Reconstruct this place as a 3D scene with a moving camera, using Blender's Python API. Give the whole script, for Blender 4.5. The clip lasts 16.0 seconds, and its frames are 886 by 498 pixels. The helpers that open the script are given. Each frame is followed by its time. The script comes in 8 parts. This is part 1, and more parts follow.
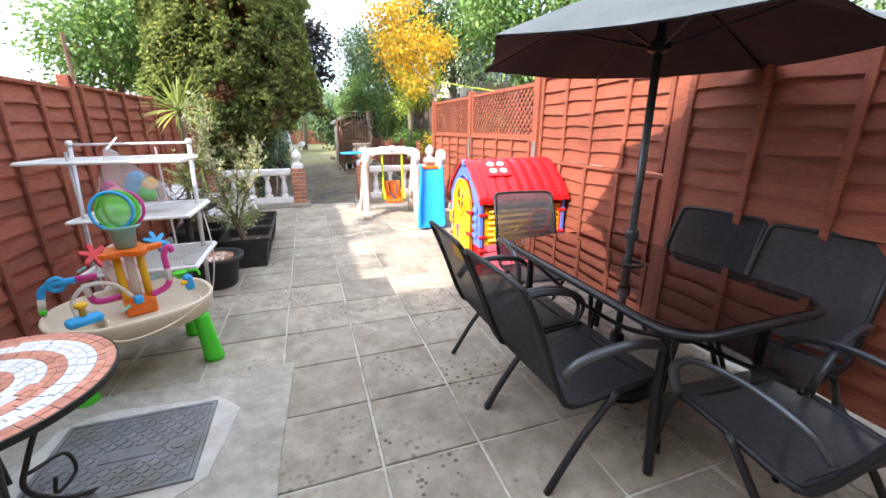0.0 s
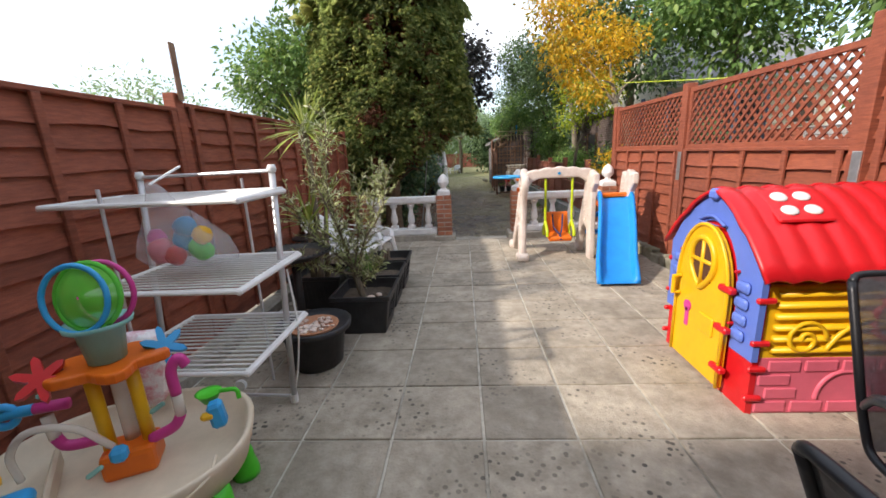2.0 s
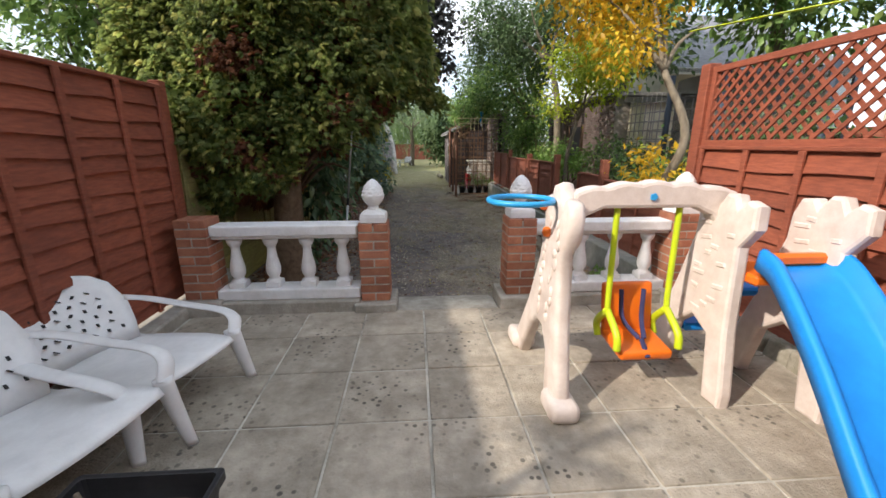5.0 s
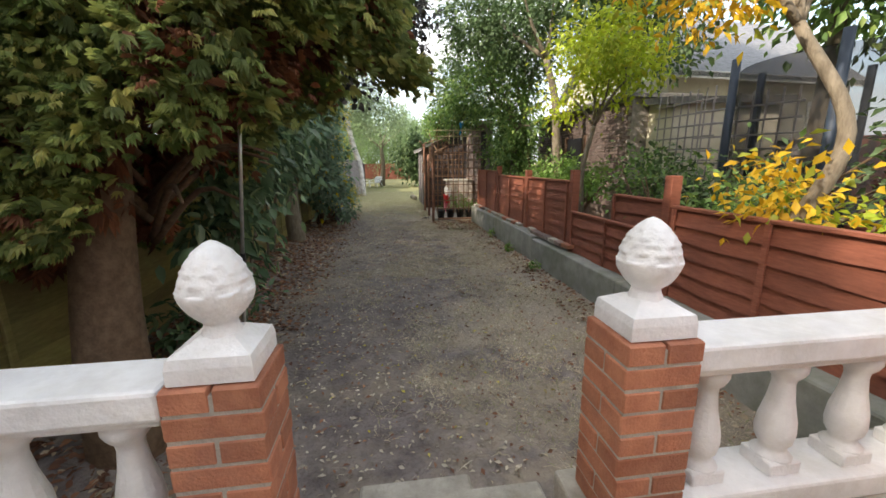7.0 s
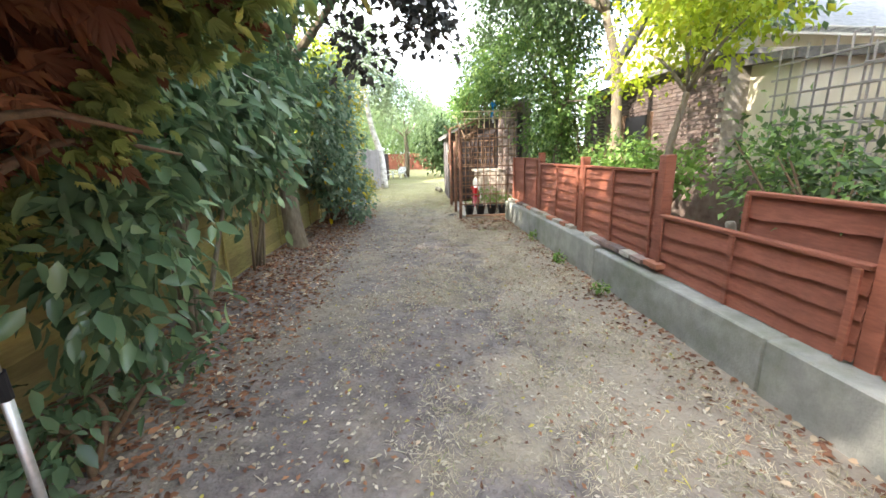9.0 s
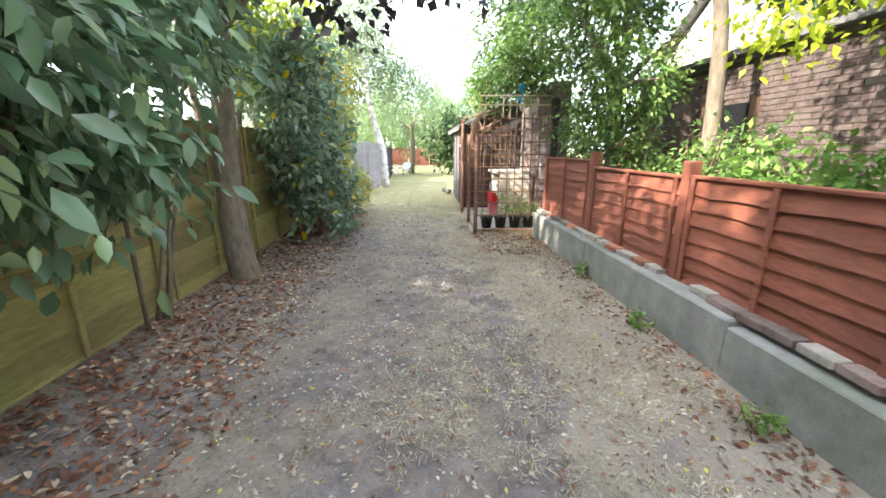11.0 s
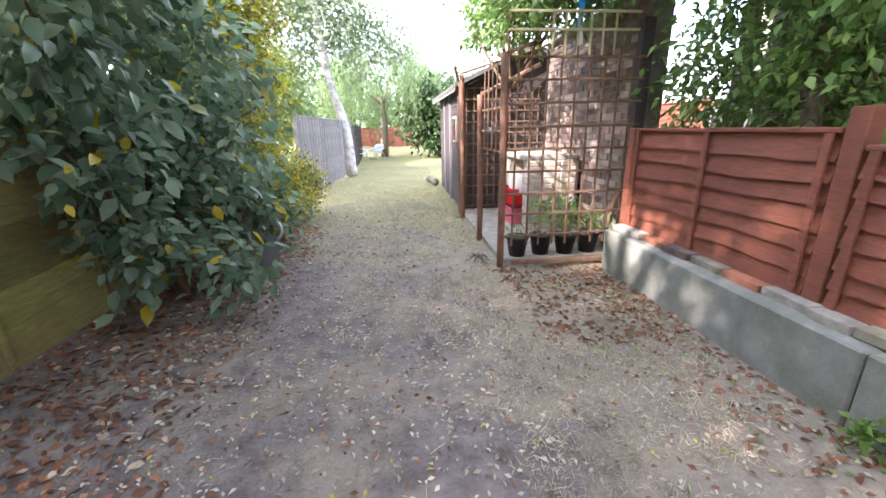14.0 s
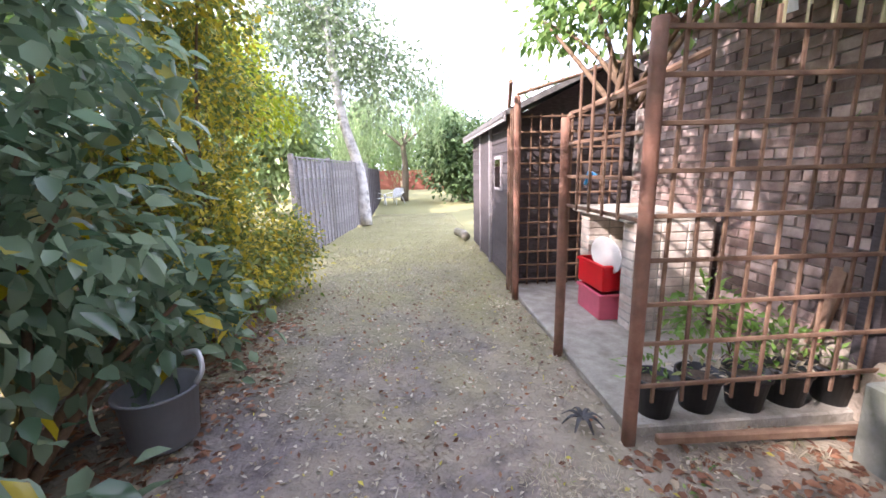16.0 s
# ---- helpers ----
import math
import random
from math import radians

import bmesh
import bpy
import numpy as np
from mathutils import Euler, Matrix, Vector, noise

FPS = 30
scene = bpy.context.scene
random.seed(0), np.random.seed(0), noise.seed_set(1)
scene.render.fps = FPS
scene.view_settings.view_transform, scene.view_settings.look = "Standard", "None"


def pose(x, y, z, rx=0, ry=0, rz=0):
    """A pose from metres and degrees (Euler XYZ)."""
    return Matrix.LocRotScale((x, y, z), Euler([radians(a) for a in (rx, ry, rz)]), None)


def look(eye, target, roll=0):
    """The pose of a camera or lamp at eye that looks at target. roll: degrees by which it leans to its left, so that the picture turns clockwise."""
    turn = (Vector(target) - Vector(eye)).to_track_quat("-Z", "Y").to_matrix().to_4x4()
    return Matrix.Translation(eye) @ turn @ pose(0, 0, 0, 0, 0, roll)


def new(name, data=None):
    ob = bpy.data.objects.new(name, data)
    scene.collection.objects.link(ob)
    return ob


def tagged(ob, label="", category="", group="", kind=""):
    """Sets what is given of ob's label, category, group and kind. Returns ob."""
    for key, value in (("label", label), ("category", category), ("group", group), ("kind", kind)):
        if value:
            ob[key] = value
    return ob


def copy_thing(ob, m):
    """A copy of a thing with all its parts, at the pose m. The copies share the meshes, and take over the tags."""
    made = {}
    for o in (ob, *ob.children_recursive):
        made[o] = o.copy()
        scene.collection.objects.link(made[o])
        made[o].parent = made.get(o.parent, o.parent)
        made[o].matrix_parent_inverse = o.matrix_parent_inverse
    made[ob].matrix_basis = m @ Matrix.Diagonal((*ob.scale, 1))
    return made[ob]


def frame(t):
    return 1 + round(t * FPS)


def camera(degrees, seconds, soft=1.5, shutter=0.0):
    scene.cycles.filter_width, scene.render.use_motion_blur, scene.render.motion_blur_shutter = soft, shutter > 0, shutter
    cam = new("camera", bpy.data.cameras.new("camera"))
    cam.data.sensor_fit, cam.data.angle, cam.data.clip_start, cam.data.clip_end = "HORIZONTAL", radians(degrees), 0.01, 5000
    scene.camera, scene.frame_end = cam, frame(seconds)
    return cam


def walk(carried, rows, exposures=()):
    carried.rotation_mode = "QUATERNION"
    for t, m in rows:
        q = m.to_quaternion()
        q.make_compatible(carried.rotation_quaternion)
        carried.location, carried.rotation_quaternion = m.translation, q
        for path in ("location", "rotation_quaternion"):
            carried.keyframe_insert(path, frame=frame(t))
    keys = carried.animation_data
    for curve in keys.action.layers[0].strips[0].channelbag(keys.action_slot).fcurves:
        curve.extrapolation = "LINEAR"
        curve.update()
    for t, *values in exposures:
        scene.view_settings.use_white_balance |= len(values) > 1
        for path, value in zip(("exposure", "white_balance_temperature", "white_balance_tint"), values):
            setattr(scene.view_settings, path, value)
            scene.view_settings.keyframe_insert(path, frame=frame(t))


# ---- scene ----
cam = camera(97.1, 16.0, soft=1.6)
# seconds, eye, a point that it looks at, roll
PATH = [
    (0, (-0.187, -3.187, 1.422), (0.423, -1.377, 0.831), -0.1),
    (0.5, (-0.162, -2.923, 1.392), (0.068, -1.027, 0.8), -1.0),
    (1, (-0.083, -2.543, 1.395), (-0.094, -0.622, 0.84), -0.1),
    (1.5, (-0.096, -2.111, 1.366), (-0.193, -0.187, 0.826), -1.6),
    (2, (-0.062, -1.636, 1.366), (-0.177, 0.304, 0.891), -2.6),
    (2.5, (-0.03, -1.131, 1.375), (-0.071, 0.812, 0.901), -2.2),
    (3, (-0.049, -0.625, 1.355), (0.056, 1.302, 0.827), -2.2),
    (3.5, (-0.007, -0.104, 1.345), (0.095, 1.82, 0.807), -0.5),
    (4, (-0.049, 0.461, 1.366), (0.057, 2.391, 0.856), 0.3),
    (4.2, (-0.052, 0.68, 1.366), (0.079, 2.605, 0.842), -0.0),
    (6.3, (-0.024, 2.912, 1.199), (0.115, 4.843, 0.697), 0.0),
    (6.5, (-0.003, 3.121, 1.197), (0.163, 5.051, 0.7), -1.0),
    (7, (0.052, 3.645, 1.231), (0.321, 5.58, 0.803), -0.5),
    (7.5, (0.105, 4.106, 1.249), (0.325, 6.058, 0.87), 0.2),
    (8, (0.18, 4.508, 1.226), (0.413, 6.432, 0.732), -1.7),
    (8.2, (0.22, 4.607, 1.219), (0.351, 6.556, 0.789), -2.1),
    (10.3, (0.199, 6.401, 1.16), (0.362, 8.31, 0.587), -0.4),
    (10.5, (0.217, 6.623, 1.151), (0.407, 8.546, 0.633), -0.9),
    (11, (0.277, 7.177, 1.198), (0.385, 9.111, 0.701), -0.0),
    (11.5, (0.258, 7.716, 1.173), (0.456, 9.64, 0.663), 0.0),
    (12, (0.329, 8.317, 1.172), (0.426, 10.233, 0.608), -1.8),
    (12.5, (0.302, 8.889, 1.163), (0.42, 10.81, 0.62), -2.4),
    (13, (0.308, 9.415, 1.144), (0.482, 11.335, 0.61), -0.4),
    (13.5, (0.268, 9.954, 1.103), (0.384, 11.87, 0.543), 0.2),
    (14, (0.232, 10.449, 1.098), (0.449, 12.348, 0.507), -1.2),
    (14.5, (0.234, 10.989, 1.145), (0.325, 12.906, 0.581), -1.0),
    (15, (0.174, 11.501, 1.136), (0.335, 13.425, 0.615), -1.0),
    (15.5, (0.212, 12.018, 1.131), (0.347, 13.953, 0.646), -1.8),
    (16, (0.194, 12.506, 1.119), (0.329, 14.462, 0.728), -1.4),
]
walk(cam, [(t, look(e, p, r)) for t, e, p, r in PATH],
     exposures=[(0.0, 2.75, 6600, 13), (1.0, 2.2, 6900, 13), (1.5, 1.85, 6950, 13), (2.2, 1.65, 6900, 14), (4.2, 1.65, 6900, 13), (6.3, 1.85, 7050, 13), (7.0, 2.1, 7500, 12), (7.5, 2.55, 7900, 9), (8.0, 3.2, 7600, 10), (10.3, 3.45, 6900, 11), (13.5, 3.4, 6550, 18), (16.0, 3.15, 6450, 28)])

# ---- world and sun ----
world = bpy.data.worlds.new("sky")
scene.world = world
world.use_nodes = True
wn = world.node_tree
wn.nodes.clear()
SUN_DIR = Vector((-0.55, -0.29, 0.44)).normalized()
sky = wn.nodes.new("ShaderNodeTexSky")
sky.sky_type = "NISHITA"
sky.sun_disc = False
sky.sun_elevation = math.asin(SUN_DIR.z)
sky.sun_rotation = math.atan2(SUN_DIR.x, SUN_DIR.y)
sky.dust_density = 2.0
wbg = wn.nodes.new("ShaderNodeBackground")
wbg.inputs["Strength"].default_value = 0.15
wout = wn.nodes.new("ShaderNodeOutputWorld")
# broken cloud over the whole sky
wtc = wn.nodes.new("ShaderNodeTexCoord")
wmap = wn.nodes.new("ShaderNodeMapping")
wmap.inputs["Scale"].default_value = (1.6, 1.6, 4.5)
wnoise = wn.nodes.new("ShaderNodeTexNoise")
wnoise.inputs["Scale"].default_value = 1.5
wnoise.inputs["Detail"].default_value = 7.0
wnoise.inputs["Roughness"].default_value = 0.6
wramp = wn.nodes.new("ShaderNodeValToRGB")
wramp.color_ramp.elements[0].position = 0.32
wramp.color_ramp.elements[1].position = 0.55
wmix = wn.nodes.new("ShaderNodeMixRGB")
wcl = wn.nodes.new("ShaderNodeValToRGB")
wcl.color_ramp.elements[0].color = (1.6, 1.95, 2.4, 1)
wcl.color_ramp.elements[1].color = (4.5, 4.9, 5.4, 1)
wcl.color_ramp.elements[0].position = 0.42
wcl.color_ramp.elements[1].position = 0.7
wl = wn.links.new
wl(wtc.outputs["Generated"], wmap.inputs["Vector"])
wl(wmap.outputs["Vector"], wnoise.inputs["Vector"])
wl(wnoise.outputs["Fac"], wramp.inputs["Fac"])
wl(wnoise.outputs["Fac"], wcl.inputs["Fac"])
wl(wramp.outputs["Color"], wmix.inputs["Fac"])
wl(sky.outputs["Color"], wmix.inputs["Color1"])
wl(wcl.outputs["Color"], wmix.inputs["Color2"])
wl(wmix.outputs["Color"], wbg.inputs["Color"])
wl(wbg.outputs["Background"], wout.inputs["Surface"])

sun = new("sun", bpy.data.lights.new("sun", "SUN"))
sun.data.energy = 1.6
sun.data.angle = radians(1.2)
sun.data.color = (1.0, 0.95, 0.87)
sun.matrix_world = look(SUN_DIR * 50, (0, 0, 0))

# ---- materials ----
def mat(name, c1, c2, scale=6.0, rough=0.8, bump=0.3, bscale=60.0, c3=None, s3=1.2, f3=0.5, metal=0.0, vary=0.0,
        island=False, stretch=(1, 1, 1), spec=0.5, spots=None):
    """Two-scale procedural surface: colour noise, broad stains (c3), fine relief, and a tint that varies by piece."""
    m = bpy.data.materials.new(name)
    m.use_nodes = True
    nt = m.node_tree
    bs = nt.nodes["Principled BSDF"]
    geo = nt.nodes.new("ShaderNodeNewGeometry")
    mp = nt.nodes.new("ShaderNodeMapping")
    mp.inputs["Scale"].default_value = stretch
    nt.links.new(geo.outputs["Position"], mp.inputs["Vector"])
    n1 = nt.nodes.new("ShaderNodeTexNoise")
    n1.inputs["Scale"].default_value, n1.inputs["Detail"].default_value = scale, 6.0
    n1.inputs["Roughness"].default_value = 0.65
    nt.links.new(mp.outputs["Vector"], n1.inputs["Vector"])
    r1 = nt.nodes.new("ShaderNodeValToRGB")
    r1.color_ramp.elements[0].color, r1.color_ramp.elements[1].color = (*c1, 1), (*c2, 1)
    r1.color_ramp.elements[0].position, r1.color_ramp.elements[1].position = 0.33, 0.67
    nt.links.new(n1.outputs["Fac"], r1.inputs["Fac"])
    col = r1.outputs["Color"]
    if c3:
        n3 = nt.nodes.new("ShaderNodeTexNoise")
        n3.inputs["Scale"].default_value, n3.inputs["Detail"].default_value = s3, 8.0
        n3.inputs["Roughness"].default_value = 0.7
        nt.links.new(geo.outputs["Position"], n3.inputs["Vector"])
        r3 = nt.nodes.new("ShaderNodeValToRGB")
        r3.color_ramp.elements[0].position, r3.color_ramp.elements[1].position = 0.45, 0.68
        r3.color_ramp.elements[1].color = (f3, f3, f3, 1)
        nt.links.new(n3.outputs["Fac"], r3.inputs["Fac"])
        mx = nt.nodes.new("ShaderNodeMixRGB")
        nt.links.new(r3.outputs["Color"], mx.inputs["Fac"])
        nt.links.new(col, mx.inputs["Color1"])
        mx.inputs["Color2"].default_value = (*c3, 1)
        col = mx.outputs["Color"]
    if spots:
        ns = nt.nodes.new("ShaderNodeTexVoronoi")
        ns.inputs["Scale"].default_value = spots[1]
        nt.links.new(geo.outputs["Position"], ns.inputs["Vector"])
        rs = nt.nodes.new("ShaderNodeValToRGB")
        rs.color_ramp.elements[0].position, rs.color_ramp.elements[1].position = spots[2], spots[2] + 0.1
        rs.color_ramp.elements[0].color, rs.color_ramp.elements[1].color = (1, 1, 1, 1), (0, 0, 0, 1)
        nt.links.new(ns.outputs["Distance"], rs.inputs["Fac"])
        nm = nt.nodes.new("ShaderNodeTexNoise")
        nm.inputs["Scale"].default_value = 2.0
        nt.links.new(geo.outputs["Position"], nm.inputs["Vector"])
        rm = nt.nodes.new("ShaderNodeMapRange")
        rm.inputs["From Min"].default_value, rm.inputs["From Max"].default_value = 0.45, 0.65
        nt.links.new(nm.outputs["Fac"], rm.inputs["Value"])
        ml = nt.nodes.new("ShaderNodeMath")
        ml.operation = "MULTIPLY"
        nt.links.new(rs.outputs["Color"], ml.inputs[0])
        nt.links.new(rm.outputs["Result"], ml.inputs[1])
        m2 = nt.nodes.new("ShaderNodeMixRGB")
        nt.links.new(ml.outputs["Value"], m2.inputs["Fac"])
        nt.links.new(col, m2.inputs["Color1"])
        m2.inputs["Color2"].default_value = (*spots[0], 1)
        col = m2.outputs["Color"]
    if vary:
        hs = nt.nodes.new("ShaderNodeHueSaturation")
        mr = nt.nodes.new("ShaderNodeMapRange")
        mr.inputs["To Min"].default_value, mr.inputs["To Max"].default_value = 1 - vary, 1 + vary
        if island:
            nt.links.new(geo.outputs["Random Per Island"], mr.inputs["Value"])
        else:
            oi = nt.nodes.new("ShaderNodeObjectInfo")
            nt.links.new(oi.outputs["Random"], mr.inputs["Value"])
        nt.links.new(mr.outputs["Result"], hs.inputs["Value"])
        nt.links.new(col, hs.inputs["Color"])
        col = hs.outputs["Color"]
    nt.links.new(col, bs.inputs["Base Color"])
    bs.inputs["Roughness"].default_value = rough
    bs.inputs["Metallic"].default_value = metal
    bs.inputs["Specular IOR Level"].default_value = spec
    if bump:
        nb = nt.nodes.new("ShaderNodeTexNoise")
        nb.inputs["Scale"].default_value, nb.inputs["Detail"].default_value = bscale, 5.0
        nt.links.new(mp.outputs["Vector"], nb.inputs["Vector"])
        b = nt.nodes.new("ShaderNodeBump")
        b.inputs["Strength"].default_value, b.inputs["Distance"].default_value = bump, 0.01
        nt.links.new(nb.outputs["Fac"], b.inputs["Height"])
        nt.links.new(b.outputs["Normal"], bs.inputs["Normal"])
    return m


def leaf_mat(name, c1, c2, c3=None, share=0.0, rough=0.45, trans=0.35):
    """Leaves: tint by leaf, some of them another colour, light let through."""
    m = bpy.data.materials.new(name)
    m.use_nodes = True
    nt = m.node_tree
    bs, out = nt.nodes["Principled BSDF"], nt.nodes["Material Output"]
    geo = nt.nodes.new("ShaderNodeNewGeometry")
    r = nt.nodes.new("ShaderNodeValToRGB")
    e = r.color_ramp.elements
    e[0].color, e[1].color = (*c1, 1), (*c2, 1)
    if c3:
        e[1].position = 1 - share - 0.02
        k = e.new(1 - share)
        k.color = (*c3, 1)
    nt.links.new(geo.outputs["Random Per Island"], r.inputs["Fac"])
    n = nt.nodes.new("ShaderNodeTexNoise")
    n.inputs["Scale"].default_value = 2.2
    nt.links.new(geo.outputs["Position"], n.inputs["Vector"])
    hs = nt.nodes.new("ShaderNodeHueSaturation")
    mr = nt.nodes.new("ShaderNodeMapRange")
    mr.inputs["From Min"].default_value, mr.inputs["From Max"].default_value = 0.3, 0.7
    mr.inputs["To Min"].default_value, mr.inputs["To Max"].default_value = 0.7, 1.3
    nt.links.new(n.outputs["Fac"], mr.inputs["Value"])
    nt.links.new(mr.outputs["Result"], hs.inputs["Value"])
    nt.links.new(r.outputs["Color"], hs.inputs["Color"])
    nt.links.new(hs.outputs["Color"], bs.inputs["Base Color"])
    bs.inputs["Roughness"].default_value = rough
    tr = nt.nodes.new("ShaderNodeBsdfTranslucent")
    nt.links.new(hs.outputs["Color"], tr.inputs["Color"])
    mx = nt.nodes.new("ShaderNodeMixShader")
    mx.inputs["Fac"].default_value = trans
    nt.links.new(bs.outputs["BSDF"], mx.inputs[1])
    nt.links.new(tr.outputs["BSDF"], mx.inputs[2])
    nt.links.new(mx.outputs["Shader"], out.inputs["Surface"])
    return m


def plain(name, c, rough=0.4, metal=0.0, coat=0.0, alpha=1.0, transm=0.0, ior=1.45, sss=0.0, bump=0.06):
    """Moulded plastic, metal or glass: nearly even, lightly scuffed."""
    d = tuple(x * 0.86 for x in c)
    m = mat(name, d, c, scale=9, rough=rough, bump=bump, bscale=140, metal=metal)
    bs = m.node_tree.nodes["Principled BSDF"]
    bs.inputs["Coat Weight"].default_value = coat
    bs.inputs["Alpha"].default_value = alpha
    bs.inputs["Transmission Weight"].default_value = transm
    bs.inputs["IOR"].default_value = ior
    return m


M_SLAB = mat("paving_concrete", (0.29, 0.25, 0.195), (0.44, 0.385, 0.31), 9, 0.88, 0.7, 80, c3=(0.17, 0.145, 0.11), s3=2.8, f3=0.7, vary=0.12, spots=((0.09, 0.08, 0.065), 22, 0.2))
M_JOINT = mat("pale_mortar", (0.45, 0.42, 0.355), (0.62, 0.58, 0.5), 14, 0.95, 0.5, 80, c3=(0.14, 0.12, 0.09), s3=1.6, f3=0.9)
M_CONC = mat("rough_concrete", (0.3, 0.275, 0.23), (0.46, 0.43, 0.375), 9, 0.93, 0.9, 55, c3=(0.16, 0.145, 0.115), s3=2.2, f3=0.6)
M_WALLC = mat("grey_render", (0.23, 0.235, 0.22), (0.36, 0.36, 0.33), 5, 0.9, 0.5, 60, c3=(0.14, 0.16, 0.1), s3=1.5, f3=0.7)
M_FENCE = mat("stained_fence_wood", (0.2, 0.05, 0.026), (0.33, 0.09, 0.045), 5, 0.72, 0.5, 30, c3=(0.15, 0.04, 0.024), s3=1.3, f3=0.6, vary=0.14, stretch=(2, 2, 14))
M_FENCE2 = mat("red_brown_rear_fence_wood", (0.22, 0.068, 0.04), (0.32, 0.105, 0.062), 5, 0.75, 0.5, 30, c3=(0.15, 0.05, 0.032), s3=1.5, f3=0.5, vary=0.12, stretch=(2, 2, 14))
M_ALGAE = mat("green_weathered_fence_wood", (0.23, 0.21, 0.07), (0.37, 0.335, 0.125), 4, 0.85, 0.6, 30, c3=(0.24, 0.15, 0.08), s3=0.9, f3=0.8, vary=0.3, stretch=(2, 2, 14))
M_GREYW = mat("silver_grey_fence_wood", (0.26, 0.24, 0.24), (0.4, 0.37, 0.37), 5, 0.85, 0.5, 40, vary=0.15, stretch=(2, 2, 10))
M_SHED = mat("dark_shed_boards", (0.05, 0.042, 0.045), (0.11, 0.09, 0.095), 6, 0.8, 0.5, 40, vary=0.25, stretch=(3, 3, 12))
M_TRELL = mat("old_trellis_wood", (0.16, 0.085, 0.055), (0.27, 0.17, 0.11), 8, 0.85, 0.5, 60, vary=0.2)
M_EARTH = mat("bare_dry_earth", (0.105, 0.086, 0.083), (0.235, 0.2, 0.19), 7, 0.97, 0.7, 38, c3=(0.36, 0.3, 0.215), s3=1.5, f3=0.6)
for _n in M_EARTH.node_tree.nodes:
    if _n.bl_idname == "ShaderNodeBump":
        _n.inputs["Distance"].default_value = 0.03
M_LAWN = mat("thin_lawn", (0.15, 0.145, 0.05), (0.3, 0.27, 0.12), 9, 0.95, 0.8, 60, c3=(0.2, 0.22, 0.06), s3=0.7, f3=0.7)
M_BRICK = mat("red_brick", (0.32, 0.115, 0.065), (0.47, 0.2, 0.115), 10, 0.88, 0.5, 110, c3=(0.24, 0.1, 0.07), s3=6, f3=0.6, vary=0.22)
M_OLDBRICK = mat("old_wall_brick", (0.15, 0.095, 0.08), (0.29, 0.21, 0.185), 9, 0.92, 0.6, 90, c3=(0.24, 0.21, 0.19), s3=5, f3=0.7, vary=0.35)
M_STOCK = mat("yellow_stock_brick", (0.38, 0.27, 0.15), (0.52, 0.4, 0.25), 9, 0.92, 0.6, 90, vary=0.25)
M_MORTAR = mat("brick_mortar", (0.33, 0.31, 0.27), (0.47, 0.44, 0.39), 15, 0.95, 0.5, 90)
M_WPAINT = mat("white_masonry_paint", (0.72, 0.72, 0.73), (0.84, 0.84, 0.84), 8, 0.6, 0.35, 70, c3=(0.5, 0.48, 0.42), s3=3.2, f3=0.5)
M_BARK = mat("grey_bark", (0.13, 0.105, 0.075), (0.25, 0.21, 0.155), 12, 0.92, 1.0, 40, stretch=(2, 2, 0.6))
M_BIRCH = mat("pale_birch_bark", (0.5, 0.47, 0.44), (0.72, 0.7, 0.67), 6, 0.8, 0.5, 40, c3=(0.1, 0.09, 0.08), s3=4, f3=0.9)
M_TWIG = mat("brown_twigs", (0.1, 0.06, 0.035), (0.2, 0.13, 0.08), 20, 0.9, 0.5, 60)
M_STEEL = mat("galvanised_steel", (0.42, 0.43, 0.44), (0.58, 0.59, 0.6), 20, 0.42, 0.1, 80, metal=0.85)
M_STONE = mat("mossy_rubble", (0.2, 0.18, 0.13), (0.36, 0.33, 0.27), 8, 0.95, 1.0, 35, c3=(0.13, 0.13, 0.06), s3=3, f3=0.7, vary=0.2)
LF_CONIFER = leaf_mat("conifer_sprays", (0.13, 0.19, 0.058), (0.34, 0.4, 0.125), (0.52, 0.52, 0.18), 0.15, 0.55, 0.6)
LF_CONDEAD = leaf_mat("dead_conifer_sprays", (0.12, 0.045, 0.024), (0.3, 0.12, 0.055), None, 0, 0.8, 0.25)
LF_LAUREL = leaf_mat("laurel_leaves", (0.085, 0.165, 0.09), (0.18, 0.28, 0.155), (0.28, 0.4, 0.2), 0.12, 0.27, 0.3)
LF_CAMELLIA = leaf_mat("glossy_dark_leaves", (0.09, 0.17, 0.1), (0.34, 0.45, 0.31), (0.6, 0.46, 0.03), 0.02, 0.2, 0.5)
LF_GOLD = leaf_mat("golden_leaves", (0.62, 0.36, 0.02), (0.85, 0.58, 0.05), (0.36, 0.4, 0.05), 0.12, 0.5, 0.45)
LF_LIME = leaf_mat("lime_leaves", (0.3, 0.4, 0.03), (0.52, 0.6, 0.06), (0.5, 0.5, 0.05), 0.15, 0.5, 0.5)
LF_GREEN = leaf_mat("mid_green_leaves", (0.09, 0.18, 0.048), (0.22, 0.36, 0.1), (0.32, 0.44, 0.12), 0.12, 0.45, 0.4)
LF_BRIGHT = leaf_mat("bright_shrub_leaves", (0.12, 0.26, 0.05), (0.26, 0.42, 0.1), None, 0, 0.5, 0.45)
LF_DARK = leaf_mat("dark_tree_leaves", (0.055, 0.105, 0.04), (0.135, 0.21, 0.085), None, 0, 0.5, 0.3)
LF_MAPLE = leaf_mat("purple_maple_leaves", (0.025, 0.028, 0.03), (0.06, 0.055, 0.05), None, 0, 0.5, 0.3)
